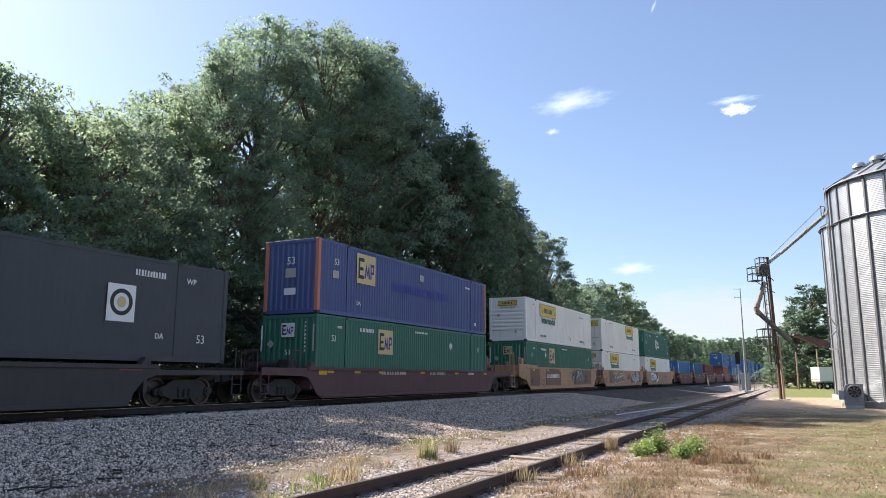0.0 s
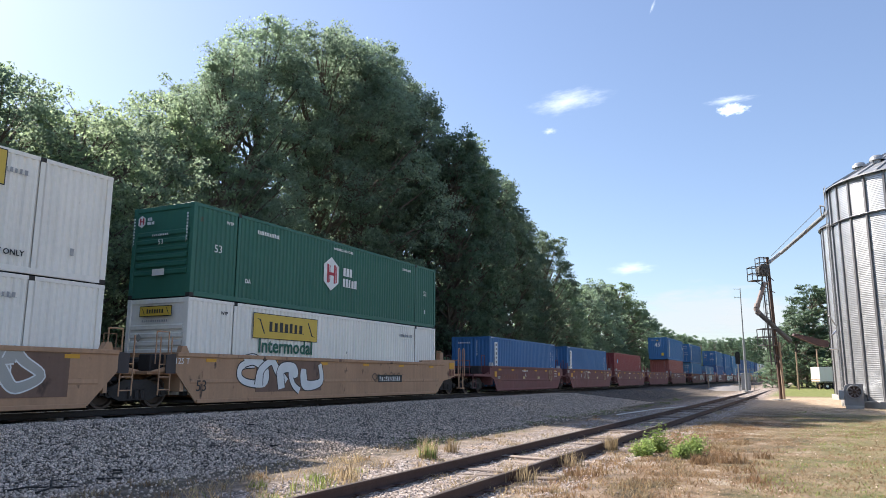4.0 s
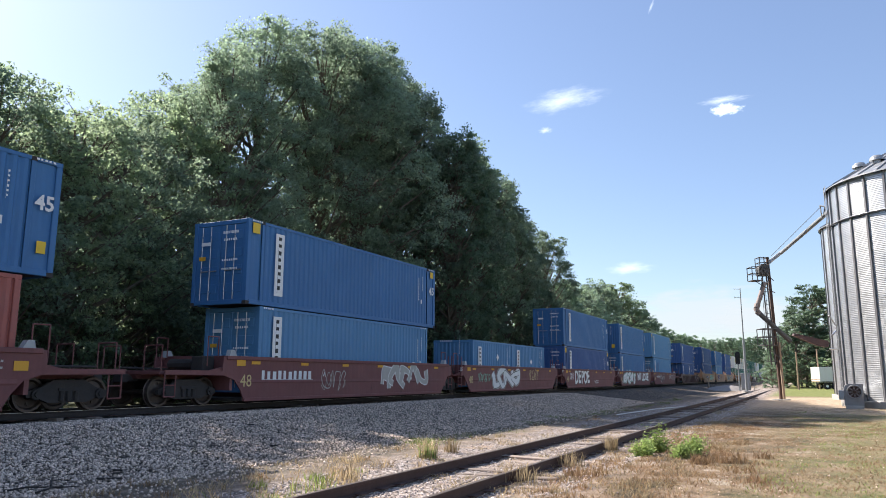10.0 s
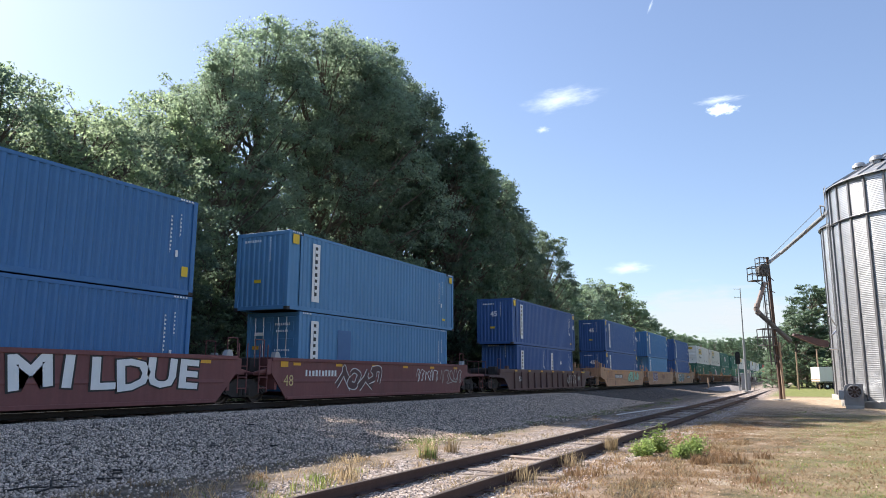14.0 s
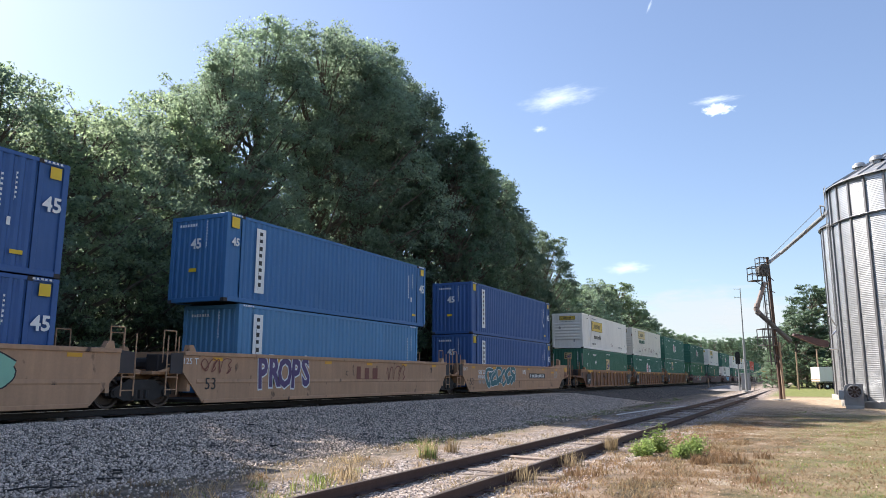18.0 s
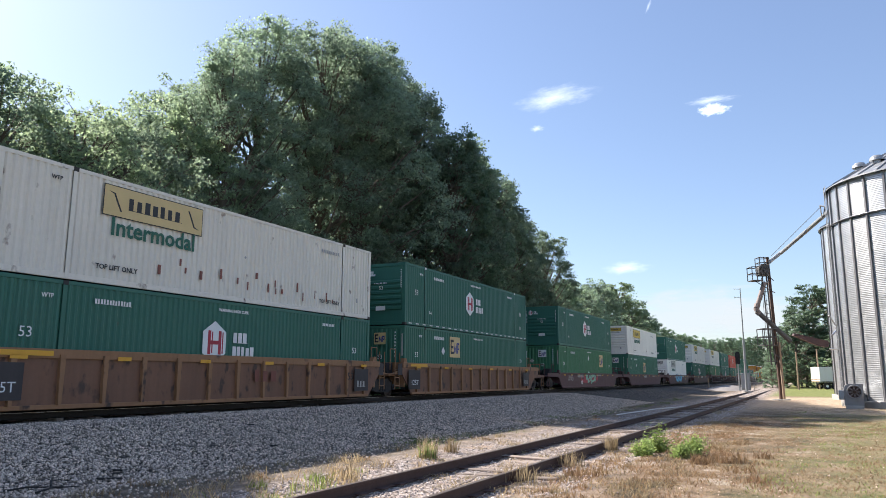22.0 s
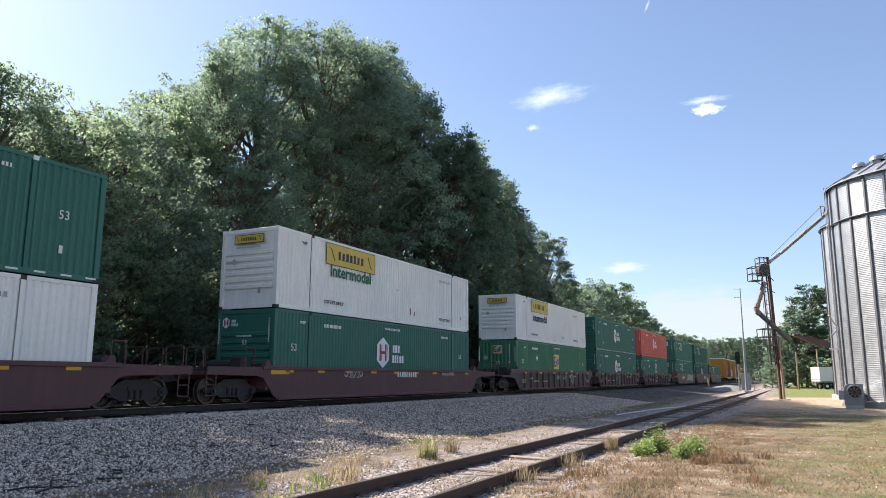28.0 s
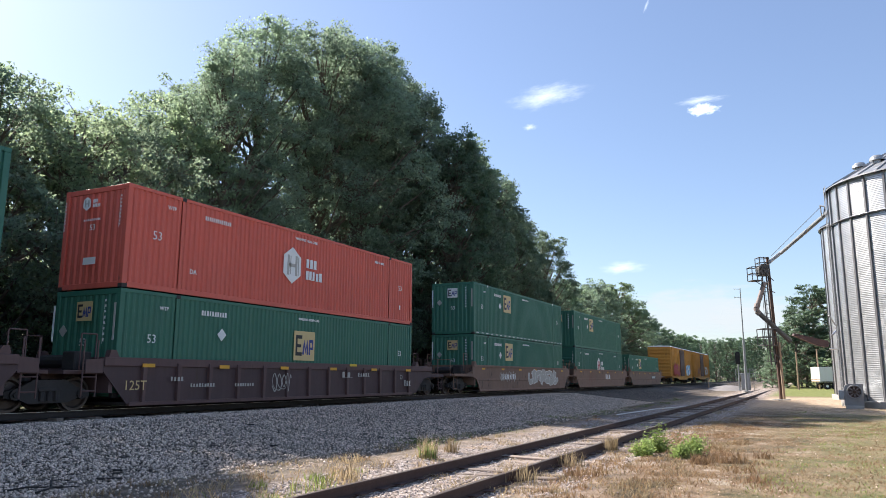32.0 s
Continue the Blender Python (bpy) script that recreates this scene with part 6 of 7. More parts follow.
# the elevator leg: x to the right and y away as one stands before it
leg = thing("elevator_leg", "rusty grain elevator leg with platforms, spouts and a steel mast", "grain elevator", pose(60.72, 1.96, 0, 0, 0, -63.57))
part("mast", M().prism([(-.10, 0), (.10, 0), (-.18, 10.75), (-.34, 10.75)], -.10, .10), RUSTY, leg, "tall rust-brown steel mast")
part("mast_footing", M().box((-.5, -.5, -.1), (.5, .5, .1), .03), CONCRETE, leg)
part("wood_post", M().cyl((.10, -.26, 0), (.02, -.26, 4.3), .10, .09, 10), WOOD, leg, "weathered tan wooden post lashed to the mast")
part("head_drum", M().cyl((-.68, -.35, 9.83), (-.68, .35, 9.83), .42, n=18).box((-1.1, -.3, 9.35), (-.3, .3, 9.8), .04), DULL, leg, "round elevator head")
for k in (0, .35):
    part("leg_casing", M().cyl((-.55 + k * .9, 0, 2.6), (-.75 + k * .9, 0, 9.5), .05, n=6), DULL, leg)
part("upper_spout", M().pipe([(-.66, -.1, 8.85), (-1.30, -.1, 7.15)], .17, 12), PIPE, leg, "grey round spout")
part("elbow", M().pipe([(-1.30, -.1, 7.2), (-1.42, -.1, 6.9), (-1.40, -.1, 6.65), (-1.22, -.1, 6.45)], .21, 12), PIPE, leg)
part("lower_spout", M().pipe([(-1.25, -.1, 6.5), (1.0, -.1, 4.35)], .18, 12), DULL, leg)
part("conveyor", M().prism([(1.35, 4.82), (1.42, 4.98), (3.95, 4.42), (3.95, 3.95), (3.2, 4.05)], .1, .45), paint["umber"], leg, "red-brown enclosed conveyor")


def platform(lo, hi, z, top, y0, y1):
    p = part("platform", M().box((lo, y0, z - .06), (hi, y1, z)), DULL, leg, "railed steel platform")
    for zz in (top, (top + z) / 2):
        part("rail", M().pipe([(lo, y0, zz), (hi, y0, zz), (hi, y1, zz), (lo, y1, zz), (lo, y0, zz)], .032), DULL, p)
    for xx in (lo, (lo + hi) / 2, hi):
        for yy in (y0, y1):
            part("stanchion", M().cyl((xx, yy, z), (xx, yy, top), .034, n=5), DULL, p)
    part("brace", M().pipe([(lo + .1, y0, z - .05), (-.1, y0, z - 1.0)], .03), DULL, p)


platform(-1.72, -.95, 9.0, 10.0, -.5, .4)
platform(-1.05, -.35, 9.95, 10.75, -.4, .4)
platform(-1.25, -.12, 4.1, 5.3, -.5, .5)
for k in (-.95, -.62):
    part("ladder_stile", M().cyl((k + .35, -.2, 4.2), (k + .05, -.2, 9.2), .03, n=5), DULL, leg)
for i in range(14):
    part("ladder_rung", M().cyl((-.62 - .02 * i, -.2, 4.5 + i * .33), (-.27 - .02 * i, -.2, 4.5 + i * .33), .018, n=5), DULL, leg)
for k in (-.85, -.6, -.4):
    part("stay_rod", M().cyl((k + .1, 0, 2.9), (k, 0, 9.0), .018, n=4), DULL, leg)
part("rod_tray", M().box((-.85, -.15, 2.85), (-.1, .15, 2.92)), DULL, leg)
part("top_spout", M().pipe([Vector((-.25, 0, 10.35)), Vector((.9, 0, 11.25))], .14, 10), GALV_DARK, leg)
spout = thing("grain_spout", "long thin galvanised spout from the leg to the bin roof", "spout")
part("pipe", M().pipe([(61.0, 1.2, 11.15), (50.3, -1.9, 11.9)], .13, 10), POST_GREY, spout)
part("stay_cable", M().pipe([(60.6, 1.9, 10.9), (51.0, -1.5, 12.4)], .018, 4), DULL, spout)
part("end_bracket", M().pipe([(50.9, -1.5, 11.6), (51.2, -1.45, 12.5), (50.6, -1.7, 12.3), (51.0, -1.6, 11.75)], .04, 5), DULL, spout)
hanger = thing("bin_catwalk", "galvanised catwalk bracing between the bins", "catwalk")
part("beam", M().pipe([(55.5, -1.6, 4.5), (57.5, -2.6, 5.6)], .06, 6).pipe([(56.0, -1.4, 3.6), (56.6, -2.6, 3.5)], .05, 6), GALV, hanger)
part("brace", M().pipe([(55.2, -1.5, 5.8), (57.2, -2.5, 4.2)], .05, 6), GALV_DARK, hanger)

# radio mast and signal by the track
mast = thing("radio_mast", "slim grey railway radio mast with small antennas", "mast", (84.7, 6.0, ground_z(84.7, 6.0)))
part("footing", M().cyl((0, 0, -.2), (0, 0, .25), .45, n=16), CONCRETE, mast)
part("lower_tube", M().cyl((0, 0, .2), (0, 0, 5.6), .14, .13, 12), POST_GREY, mast)
part("upper_tube", M().cyl((0, 0, 5.6), (0, 0, 11.2), .07, .045, 8), POST_GREY, mast)
for z in (10.2, 11.1):
    part("antenna", M().pipe([(0, 0, z), (-.3, .6, z)], .025, 5).pipe([(-.3, .6, z - .1), (-.3, .6, z + .1)], .02, 5), GALV, mast)
sig = thing("signal", "railway signal head above a grey equipment cabinet with ladder", "railway signal", (96.5, 6.9, ground_z(96.5, 6.9)))
part("cabinet", M().box((-.45, -.5, .1), (.45, .5, 2.1), .03), POST_GREY, sig, "pale grey equipment cabinet")
part("door", M().box((-.47, -.4, .25), (-.45, .4, 1.95)), GALV_DARK, sig)
part("post", M().cyl((.2, .75, 0), (.2, .75, 4.6), .08, n=8), POST_GREY, sig)
part("signal_head", M().prism([(.48, 3.2), (1.02, 3.2), (1.02, 4.5), (.9, 4.7), (.6, 4.7), (.48, 4.5)], -.02, .08, "yz"), GASKET, sig, "black signal backboard")
for z in (3.45, 3.9, 4.3):
    part("lamp_hood", M().cyl((-.02, .75, z), (-.25, .75, z), .13, .12, 10), GASKET, sig, at=None)
for yy in (-.9, -.5):
    part("ladder_stile", M().cyl((.1, yy, 0), (.1, yy, 2.7), .03, n=5), POST_GREY, sig)
for i in range(7):
    part("ladder_rung", M().cyl((.1, -.9, .35 + i * .35), (.1, -.5, .35 + i * .35), .02, n=5), POST_GREY, sig)
part("guard_rail", M().pipe([(.5, -1.1, 2.1), (.5, 1.1, 2.1)], .03).pipe([(.5, -1.1, 2.6), (.5, 1.1, 2.6)], .03).pipe([(.5, -1.1, 1.2), (.5, -1.1, 2.6)], .03).pipe([(.5, 1.1, 1.2), (.5, 1.1, 2.6)], .03), POST_GREY, sig)

# the parked trailer on the grass
TRUCK_WHITE = surf("faded white trailer skin", (0.62, 0.62, 0.61), rough=0.5, var=0.1, scale=0.6, streak=0.08)
tl = thing("box_trailer", "white box trailer parked on the grass by the trees", "trailer", pose(111.8, -3.95, ground_z(111.8, -3.95), 0, 0, 115))
part("box", M().box((-3.5, -1.2, .95), (3.5, 1.2, 2.95), .03), TRUCK_WHITE, tl)
part("lower_stripe", M().box((-3.51, 1.195, 1.0), (3.51, 1.206, 1.06)).box((-3.51, -1.206, 1.0), (3.51, -1.195, 1.06)), INK["black"], tl)
part("end_stripe", M().box((3.5, -1.15, 1.02), (3.515, 1.15, 1.14)).box((3.5, -1.15, 1.28), (3.515, 1.15, 1.36)), INK["seal"], tl)
for xx in (-3.4, -1.7, 0, 1.7, 3.4):
    part("side_post", M().box((xx - .03, -1.215, .95), (xx + .03, -1.2, 2.95)).box((xx - .03, 1.2, .95), (xx + .03, 1.215, 2.95)), GALV, tl)
part("chassis", M().box((-3.3, -.5, .72), (3.3, .5, .94)), GASKET, tl)
RUBBER = surf("tyre rubber", (0.02, 0.02, 0.02), rough=0.9)
for xx in (1.5, 2.55):
    for yy in (-1.0, 1.0):
        w = part("wheel", lambda: M().lathe([(.18, -.13), (.43, -.13), (.46, -.09), (.46, .09), (.43, .13), (.18, .13)], axis="y", n=20), RUBBER, tl, at=(xx, yy, .46), key="tlw")
        part("rim", lambda: M().lathe([(.001, -.1), (.19, -.12), (.2, .12), (.001, .1)], axis="y", n=14), GALV, w, key="tlr")
for xx in (-2.4,):
    for yy in (-.8, .8):
        part("landing_leg", M().box((xx - .06, yy - .06, 0), (xx + .06, yy + .06, 1.1)), DULL, tl)

for x, y, h in ((108, 1.3, 4.9), (110.5, -1.2, 5.3), (100, 11.6, 1.4)):
    p = thing("utility_post", "weathered wooden post standing in the grass", "post", (x, y, ground_z(x, y)), "posts")
    part("shaft", M().cyl((0, 0, -.2), (0, 0, h), .11, .09, 8), WOOD, p)

BLEACHED = surf("sun-bleached wood", (0.66, 0.62, 0.56), rough=0.9, var=0.2, scale=5)
# old rail lengths and a plank lying by the siding
for i, (x0, y0, x1, y1) in enumerate(((31.7, 7.48, 38.9, 6.95), (38.7, 7.0, 43.0, 6.1))):
    p = thing("pole", "long pale weathered pole lying on the ground", "pole")
    part("shaft", M().cyl((x0, y0, .08), (x1, y1, .10), .028, .02, 8), BLEACHED, p)


# ---- clouds ----
def cloud_material(name, dens, soft, scale, stretch, glow):
    m = bpy.data.materials.new(name)
    m.use_nodes = True
    n, l = m.node_tree.nodes, m.node_tree.links
    n.remove(n["Principled BSDF"])
    tc, mp, no = n.new("ShaderNodeTexCoord"), n.new("ShaderNodeMapping"), n.new("ShaderNodeTexNoise")
    mp.inputs["Scale"].default_value = stretch
    l.new(tc.outputs["Object"], mp.inputs[0])
    l.new(mp.outputs[0], no.inputs["Vector"])
    no.inputs["Scale"].default_value, no.inputs["Detail"].default_value, no.inputs["Roughness"].default_value = scale, 6.0, 0.62
    ln = n.new("ShaderNodeVectorMath")
    ln.operation = "LENGTH"
    l.new(tc.outputs["Object"], ln.inputs[0])
    a = n.new("ShaderNodeMath")
    a.operation = "MULTIPLY_ADD"
    l.new(ln.outputs["Value"], a.inputs[0])
    a.inputs[1].default_value = -0.62
    l.new(no.outputs[0], a.inputs[2])
    r = n.new("ShaderNodeMapRange")
    r.interpolation_type = "SMOOTHSTEP"
    r.inputs[1].default_value, r.inputs[2].default_value = dens, dens + soft
    l.new(a.outputs[0], r.inputs[0])
    k = n.new("ShaderNodeMath")
    k.operation = "MULTIPLY"
    l.new(r.outputs[0], k.inputs[0])
    k.inputs[1].default_value = glow[1]
    e, t, mx = n.new("ShaderNodeEmission"), n.new("ShaderNodeBsdfTransparent"), n.new("ShaderNodeMixShader")
    e.inputs[0].default_value, e.inputs[1].default_value = (0.88, 0.96, 1.0, 1), glow[0]
    l.new(k.outputs[0], mx.inputs[0])
    l.new(t.outputs[0], mx.inputs[1])
    l.new(e.outputs[0], mx.inputs[2])
    l.new(mx.outputs[0], n["Material Output"].inputs[0])
    return m


def cloud(at, w, h, mat, drift, label, tilt=0.0):
    """A thin veil of vapour far off, a shallow dish turned to the ground below it, drifting on the wind."""
    m = M()
    N = 12
    for i in range(N + 1):
        for j in range(N + 1):
            u, v = 2 * i / N - 1, 2 * j / N - 1
            m.v.append((u, .05 * (u * u + v * v), v))
    m.f = [(i * (N + 1) + j, (i + 1) * (N + 1) + j, (i + 1) * (N + 1) + j + 1, i * (N + 1) + j + 1) for i in range(N) for j in range(N)]
    ob = new("cloud", m.mesh("cloud", mat, True))
    tagged(ob, label, "cloud", "clouds")
    ob.visible_shadow = False
    ob.scale = (w / 2, w / 2, h / 2)
    az = math.degrees(math.atan2(at[0], at[1]))
    CLOUDS.append((ob, at, drift, az, tilt))
    return ob


CLOUDS = []
WISP = cloud_material("cloud wisp", -0.05, 0.75, 1.5, (1, 1, 1.0), (0.40, 0.62))
PUFF = cloud_material("cloud puff", 0.0, 0.40, 1.9, (1, 1, 0.8), (0.48, 0.9))
VEIL = cloud_material("cloud veil", -0.08, 0.42, 2.4, (1, 1, 1.5), (0.22, 0.68))
TRAIL = cloud_material("cloud trail", -0.1, 0.7, 1.5, (1, 1, 0.7), (0.5, 0.3))
cloud((2241, 637, 909), 330, 105, WISP, (-32, 75, 22), "thin white wisp of cloud in the blue sky", -6)
cloud((2351, 142, 834), 125, 56, PUFF, (-12, 98, 12), "small bright white cloud in the blue sky", 5)
cloud((2350, 146, 866), 190, 34, WISP, (-12, 98, 12), "thin white wisp above a small cloud", 0)
cloud((2254, 710, 816), 60, 30, WISP, (-28, 70, 18), "faint white shred of cloud", 0)
cloud((2423, 498, 361), 190, 55, WISP, (-8, 30, 4), "soft white cloud low in the sky", 0)
cloud((2466, 300, 205), 620, 230, VEIL, (-4, 20, 2), "broad white veil of cloud over the trees", 0)
cloud((2480, 130, 190), 420, 160, VEIL, (-4, 20, 2), "broad white veil of cloud over the trees", 0)
cloud((2190, 350, 1154), 12, 60, TRAIL, (-10, 20, 4), "short trail of cloud high in the sky", 20)

pile = M()
for i in range(9):
    for j in range(24):
        r, a = i / 8, 2 * math.pi * j / 24
        x, y = 101 + 7 * r * math.cos(a), 9.4 + 2.6 * r * math.sin(a)
        pile.v.append((x, y, max(ground_z(x, y) - .1, .62 * (1 - r * r) + ground_z(x, y) - .05 + .06 * noise.noise((x, y, 1)))))
pile.f = [(i * 24 + j, i * 24 + (j + 1) % 24, (i + 1) * 24 + (j + 1) % 24, (i + 1) * 24 + j) for i in range(8) for j in range(24)]
tagged(new("gravel_mound", pile.mesh("gravel_mound", surf("dusty grey gravel", (0.24, 0.215, 0.20), rough=0.95, var=0.35, scale=4, bump=0.6, bscale=12), True)), "low mound of pale gravel round the signal", "gravel", kind="stuff")

# ---- stones, grass and litter on the ground ----
def stones(name, label, n, xr, yr, size, mat, seed, falloff=0.0, sink=0.35, keep=None):
    """Loose broken stone: n jagged eight-faced pieces lying on the land, thinning out with distance."""
    rng = np.random.default_rng(seed)
    u = rng.uniform(size=n * 2)
    x = xr[0] + (xr[1] - xr[0]) * (u if not falloff else u ** falloff)
    y = rng.uniform(yr[0], yr[1], size=n * 2)
    if keep is not None:
        ok = keep(x, y, rng)
        x, y = x[ok], y[ok]
    x, y = x[:n], y[:n]
    n = len(x)
    z = np.array([ground_z(a, b) for a, b in zip(x, y)])
    s = size * rng.uniform(.55, 1.3, size=(n, 1, 1))
    base = np.array([(1, 0, 0), (0, 1, 0), (-1, 0, 0), (0, -1, 0), (0, 0, .75), (0, 0, -.75)], float)
    v = base[None] * rng.uniform(.6, 1.25, size=(n, 6, 1)) + rng.uniform(-.28, .28, size=(n, 6, 3))
    a = rng.uniform(0, 6.28, size=n)
    c, d = np.cos(a)[:, None], np.sin(a)[:, None]
    v = np.stack([v[:, :, 0] * c - v[:, :, 1] * d, v[:, :, 0] * d + v[:, :, 1] * c, v[:, :, 2]], axis=2) * s * .5
    v += np.stack([x, y, z + size * (.5 - sink)], axis=1)[:, None, :]
    f = np.array([(0, 1, 4), (1, 2, 4), (2, 3, 4), (3, 0, 4), (1, 0, 5), (2, 1, 5), (3, 2, 5), (0, 3, 5)])
    F = (f[None] + (np.arange(n) * 6)[:, None, None]).reshape(-1)
    me = bpy.data.meshes.new(name)
    me.vertices.add(6 * n)
    me.vertices.foreach_set("co", v.astype(np.float32).ravel())
    me.loops.add(24 * n)
    me.loops.foreach_set("vertex_index", F.astype(np.int32))
    me.polygons.add(8 * n)
    me.polygons.foreach_set("loop_start", np.arange(0, 24 * n, 3, dtype=np.int32))
    me.update(calc_edges=True)
    me.materials.append(mat)
    return tagged(new(name, me), label, "gravel", kind="stuff")


STONE = surf("grey ballast stone", (0.58, 0.465, 0.375), rough=0.9, var=0.5, scale=3, grain=30, island=True)
STONE_PALE = surf("pale dusty stone", (0.47, 0.40, 0.36), rough=0.9, var=0.25, scale=2, grain=30, island=True)
stones("ballast_stones", "loose grey broken stone on the railway bank", 76000, (4.5, 50), (9.2, 16.2), .056, STONE, 3, 1.75, .22)
stones("toe_stones", "loose grey stones strayed below the bank", 2600, (5, 40), (8.2, 9.6), .06, STONE, 4, 1.4)
stones("siding_stones", "pale dusty stones between the siding's sleepers", 17000, (5.5, 46), (3.3, 7.5), .040, STONE_PALE, 5, 1.7, .3)
stones("yard_pebbles", "scattered pale pebbles in the yard", 900, (6, 30), (-2, 3.6), .035, STONE, 6, 1.4)


def blades(name, label, spots, mat, seed, category="grass", kind="stuff", at=(0, 0, 0)):
    """Grass blades: spots are (x, y, radius, count, height, spread)."""
    rng = np.random.default_rng(seed)
    V = []
    for x, y, r, k, h, lean in spots:
        a, q = rng.uniform(0, 6.28, k), r * np.sqrt(rng.uniform(0, 1, k))
        bx, by = x + q * np.cos(a), y + q * np.sin(a)
        bz = np.array([ground_z(at[0] + i, at[1] + j) - at[2] for i, j in zip(bx, by)]) - .01
        t = rng.uniform(0, 6.28, k)
        w = .004 + .006 * rng.uniform(size=k) + .002 * h
        hh = h * rng.uniform(.45, 1.15, k)
        lx, ly = rng.normal(size=k) * lean * hh, rng.normal(size=k) * lean * hh
        dx, dy = np.cos(t) * w, np.sin(t) * w
        b = np.stack([bx, by, bz], 1)
        d = np.stack([dx, dy, 0 * dx], 1)
        mid = b + np.stack([lx * .35, ly * .35, hh * .6], 1)
        tip = b + np.stack([lx, ly, hh * (1 - .25 * np.minimum(1, np.hypot(lx, ly) / hh))], 1)
        V.append(np.stack([b - d, b + d, mid + d * .7, mid - d * .7, tip], 1))
    V = np.concatenate(V).reshape(-1, 3)
    n = len(V) // 5
    me = bpy.data.meshes.new(name)
    me.vertices.add(5 * n)
    me.vertices.foreach_set("co", V.astype(np.float32).ravel())
    lo = (np.array([0, 1, 2, 3, 3, 2, 4])[None] + 5 * np.arange(n)[:, None]).ravel()
    me.loops.add(7 * n)
    me.loops.foreach_set("vertex_index", lo.astype(np.int32))
    me.polygons.add(2 * n)
    me.polygons.foreach_set("loop_start", (7 * np.arange(n)[:, None] + np.array([0, 4])[None]).ravel().astype(np.int32))
    me.update(calc_edges=True)
    me.materials.append(mat)
    ob = new(name, me)
    ob.location = at
    return tagged(ob, label, category, kind=kind) if kind else tagged(ob, label, category, "weeds by the siding")


STRAW = leaf_material("straw", (0.42, 0.33, 0.21), (0.34, 0.26, 0.15), .45)
BROWN_GRASS = leaf_material("brown dead grass", (0.34, 0.22, 0.13), (0.26, 0.17, 0.09), .4)
GREEN_GRASS = leaf_material("green grass", (0.22, 0.26, 0.09), (0.30, 0.36, 0.11), .4)
WEED_LEAF = leaf_material("weed leaves", (0.22, 0.30, 0.10), (0.38, 0.48, 0.16), .35)
_gr = random.Random(12)


def scatter(n, x0, x1, y0, y1, r, k, h, lean, power=1.5):
    return [(x0 + (x1 - x0) * _gr.random() ** power, _gr.uniform(y0, y1), r * _gr.uniform(.5, 1.3), int(k * _gr.uniform(.5, 1.5)), h * _gr.uniform(.6, 1.3), lean) for _ in range(n)]


blades("dry_grass", "short dry straw-coloured grass over the yard", scatter(1500, 6, 46, -12, 3.2, .6, 70, .042, 1.1) + scatter(120, 6, 34, 1.6, 3.4, .3, 34, .10, .8), STRAW, 21)
blades("green_grass", "short patchy green grass over the yard", scatter(260, 7, 50, -12, 1.0, .6, 44, .05, .8) + scatter(60, 12, 40, -4, 1.0, .6, 60, .06, .7), GREEN_GRASS, 22)
blades("dead_grass", "brown dead grass in clumps beside the siding", scatter(620, 7, 34, -6, 3.4, .5, 46, .055, 1.0) + scatter(240, 7, 30, 1.6, 3.9, .32, 36, .10, .9) + scatter(9, 12, 19, .6, 2.4, .35, 50, .16, .8) + scatter(40, 6, 45, 7.4, 9.2, .25, 24, .12, .7), BROWN_GRASS, 23)
blades("verge_grass", "thin pale grass between the siding and the bank", scatter(70, 6, 50, 6.9, 9.0, .3, 22, .12, .7) + scatter(26, 6, 14, 6.4, 8.2, .3, 26, .24, .7), STRAW, 24)
blades("siding_straw", "dry straw and dead weeds between the siding rails", scatter(150, 9, 46, 4.3, 6.1, .28, 16, .10, 1.1) + scatter(90, 8, 40, 3.5, 4.3, .25, 20, .13, 1.0) + scatter(60, 10, 44, 6.1, 7.0, .25, 18, .12, 1.0), STRAW, 27)
blades("bank_weeds", "sparse dull green weeds at the foot of the bank", scatter(46, 16, 60, 8.2, 9.6, .5, 40, .12, .6) + scatter(8, 7, 12, 6.6, 7.6, .25, 36, .2, .6), GREEN_GRASS, 25)
for x, y, r, k, h, mat, label in ((13.7, 7.15, .17, 120, .34, WEED_LEAF, "tall tuft of green and straw grass"), (13.75, 7.2, .22, 90, .5, STRAW, "tall tuft of dry straw grass"), (14.95, 7.2, .18, 70, .42, STRAW, "small tuft of dry grass"),
                                  (17.2, 4.2, .16, 160, .42, STRAW, "dry tuft of grass against the rail"),
                                  (14.98, 1.93, .24, 130, .26, BROWN_GRASS, "brown dead grass clump in the yard"), (15.5, 1.45, .30, 140, .28, BROWN_GRASS, "broad brown dead grass clump in the yard"),
                                  (16.6, 0.95, .22, 80, .2, BROWN_GRASS, "brown dead grass clump in the yard"), (14.0, 4.25, .30, 110, .34, STRAW, "wispy straw tuft beside the rail"), (11.5, 4.35, .35, 120, .36, STRAW, "wispy straw tuft beside the rail"),
                                  (12.6, 3.55, .40, 150, .26, BROWN_GRASS, "flattened dead grass clump beside the sleepers"), (9.2, 6.75, .35, 60, .26, GREEN_GRASS, "thin dull green tuft beside the siding"), (10.3, 6.9, .3, 90, .36, STRAW, "thin straw tuft beside the siding")):
    blades("grass_tuft", label, ((0, 0, r, k, h, .28 if mat != BROWN_GRASS else .7),), mat, int(x * 10), "grass tuft", "", (x, y, ground_z(x, y)))
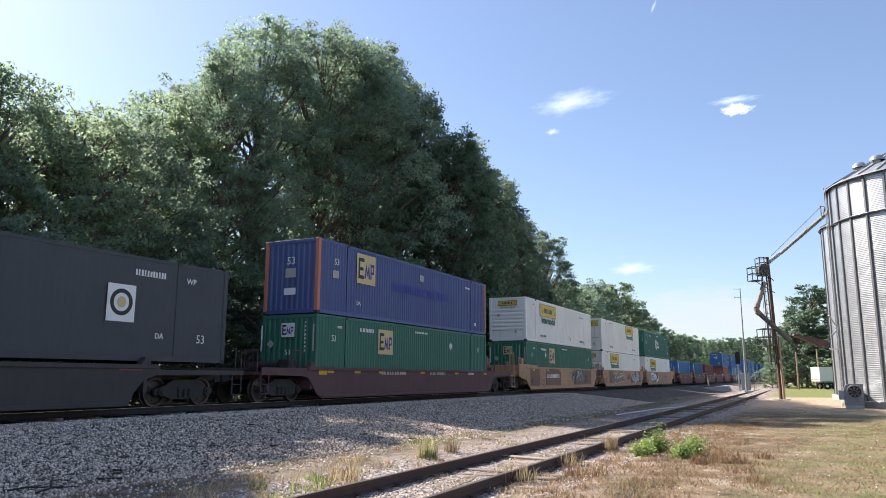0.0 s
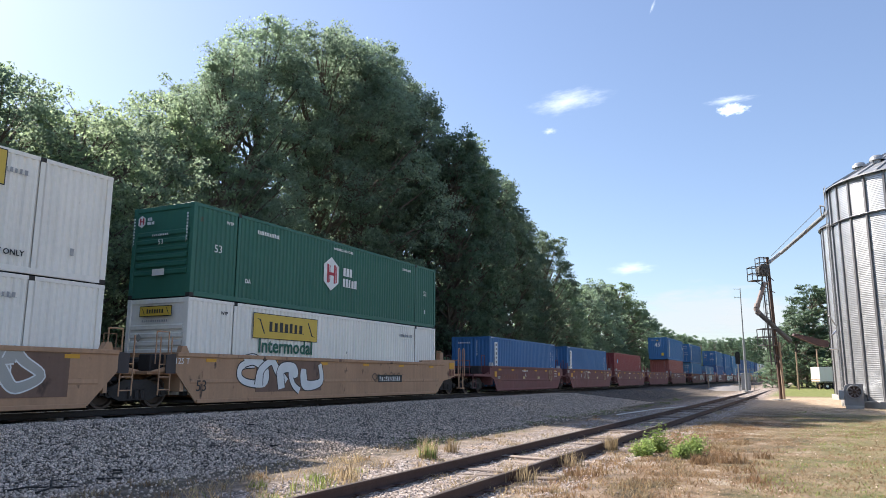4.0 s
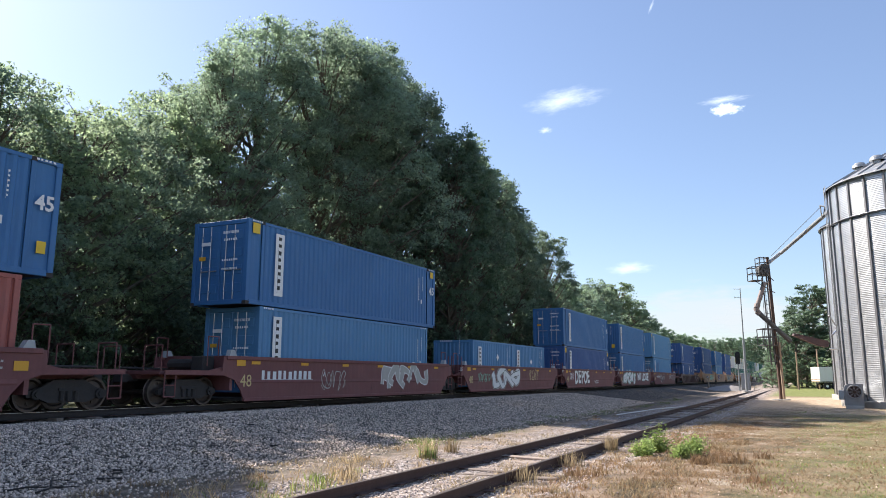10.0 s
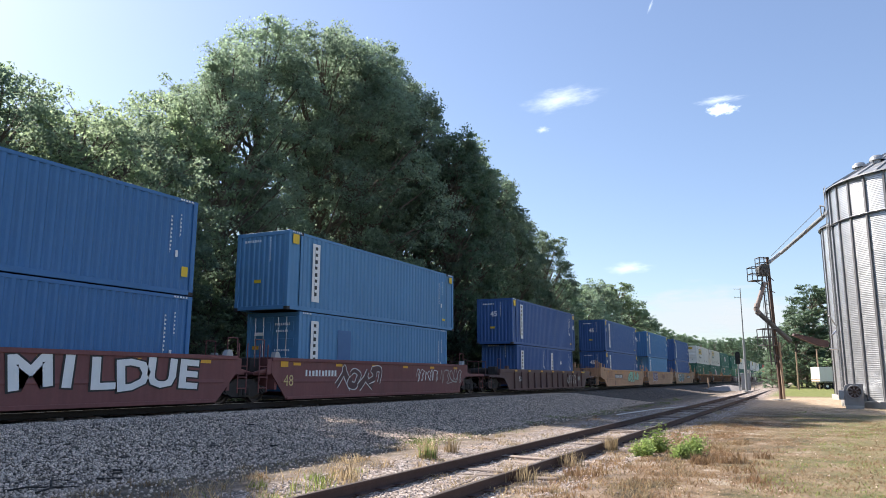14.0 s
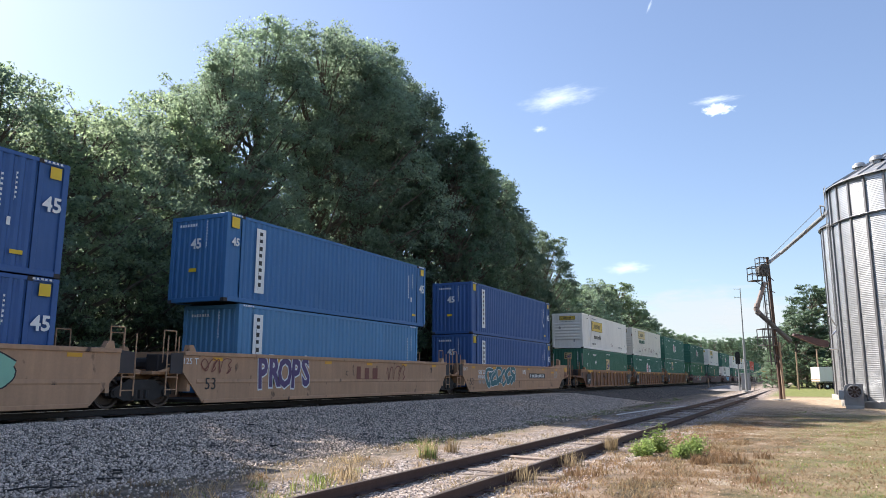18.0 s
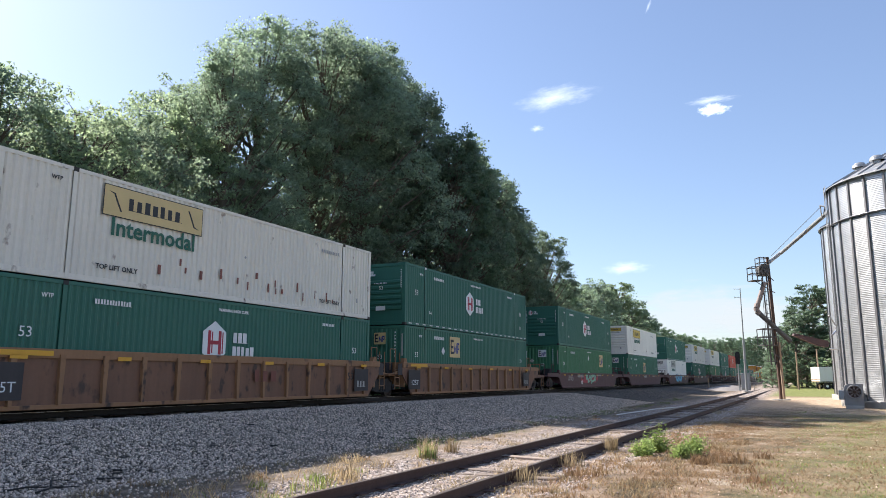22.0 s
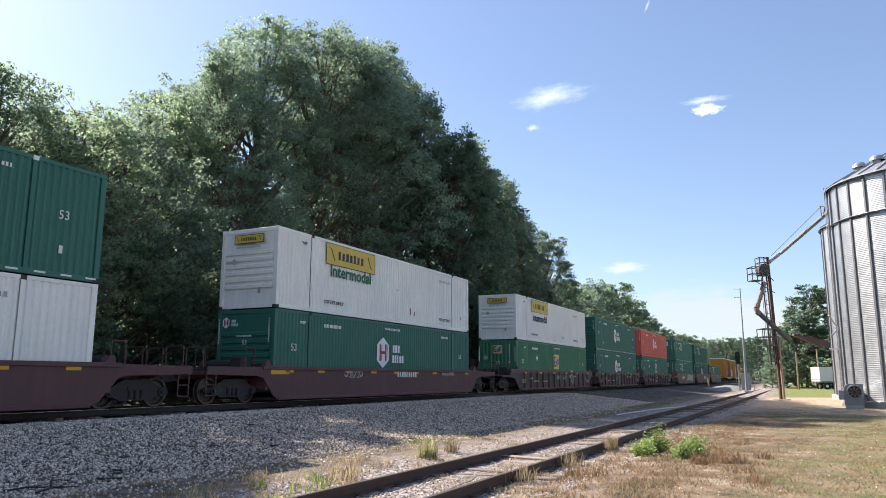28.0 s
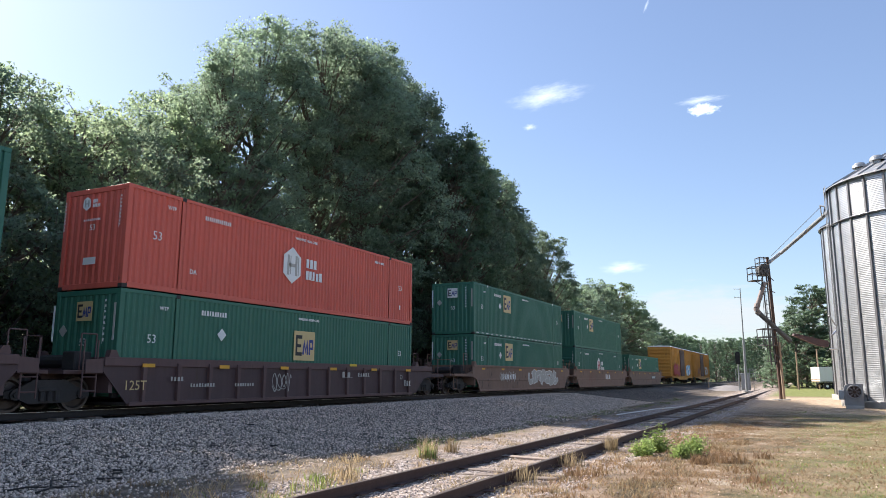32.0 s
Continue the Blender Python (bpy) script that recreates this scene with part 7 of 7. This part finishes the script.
for i, (x, y, w, h, label) in enumerate(((17.0, 3.1, .58, .66, "bright green leafy weed beside the siding"), (16.2, 3.25, .35, .35, "low green leafy weed beside the siding"), (16.6, 2.3, .45, .45, "bright green leafy weed in the dry grass"), (15.9, 2.45, .28, .3, "small green weed in the dry grass"))):
    rng = np.random.default_rng(90 + i)
    t = thing("weed", label, "weed", (x, y, ground_z(x, y)), "weeds by the siding")
    stems, cl = M(), []
    for j in range(30):
        a, q = rng.uniform(0, 6.28), rng.uniform(.1, 1) * w * .8
        top = (q * math.cos(a), q * math.sin(a), h * rng.uniform(.35, 1.0) * (1 - .5 * (q / w / .8) ** 2))
        stems.cyl((top[0] * .2, top[1] * .2, -.02), top, .004, .002, 4, False)
        for f in (.15, .35, .55, .75, .95):
            cl.append((top[0] * f, top[1] * f, top[2] * f, .08 + .06 * f, 10, 1.0))
    part("stems", stems, GREEN_GRASS, t)
    o = new("leaves", leaf_mesh("leaves", cl, WEED_LEAF, .05, rng, -.1))
    o.parent = t
CHAR = surf("charred tie wood", (0.045, 0.038, 0.034), rough=0.95, var=0.4, scale=6)
for x, y, l, a in ((15.0, 13.0, .5, 62), (8.6, 10.2, .5, 70), (8.45, 10.0, .3, 20), (8.1, 9.75, .4, -20), (16.4, 9.9, .55, 8), (12.9, 10.5, .4, 60), (19.8, 9.9, .6, 20), (25.5, 9.8, .5, 0), (17.2, 9.4, .7, 5), (9.5, 12.6, .35, 30)):
    p = thing("wood_splinter", "dark splintered piece of wood lying on the stone", "wood scrap", pose(x, y, ground_z(x, y) + .035, 0, 4, a), "wood scraps on the bank")
    part("splinter", M().prism([(-l / 2, -.012), (-l * .3, -.028), (-l * .1, -.012), (l * .2, -.02), (l / 2, .0), (l * .25, .008), (l * .3, .03), (l * .05, .012), (-l * .25, .02), (-l * .42, .006)], -.012, .016, "xy"), CHAR, p)
for x, y, a, l in ((6.85, 9.75, -35, .75), (7.1, 9.55, -12, .6), (7.35, 9.95, 40, .5)):
    p = thing("fallen_branch", "thin dark fallen branch lying on the stone", "branch", pose(x, y, ground_z(x, y) + .03, 0, 0, a), "wood scraps on the bank")
    part("stem", M().cyl((-l / 2, 0, 0), (-l * .1, .05, .035), .016, .014, 6).cyl((-l * .1, .05, .035), (l / 2, .0, .02), .014, .006, 6), CHAR, p)
    part("side_twig", M().cyl((0, .04, .03), (l * .25, .16, .05), .008, .004, 5), CHAR, p)


# ---- what moves ----
def motions():
    times = (0, 4, 8, 12, 16, 20, 24, 28, 32)
    for ob, s, y, z in MOVING:
        walk(ob, [(t, pose(s - travelled(t), y, z)) for t in times])
    for ob, at, d, az, tilt in CLOUDS:
        walk(ob, [(t, pose(*(at[k] + d[k] * t / 32 for k in range(3)), 0, tilt, -az)) for t in (0, 32)])
    for w, k, s in WHEELSETS:
        # the wheels turn while they are near enough to be seen turning
        t0 = max(0, min(31.9, (s - 55) / 17.0))
        t1 = max(0.1, min(32, (s - 6) / 17.0))
        f0, f1 = math.floor(t0 * FPS), math.ceil(t1 * FPS)
        steps = sorted({0, 32 * FPS} | set(range(f0, f1 + 1)))
        rows = []
        for f in steps:
            g = min(max(f, f0), f1) / FPS
            rows.append((f / FPS, pose(k, 0, .425, 0, -math.degrees((travelled(g) - travelled(f0 / FPS)) / .42), 0)))
        walk(w, rows)


motions()
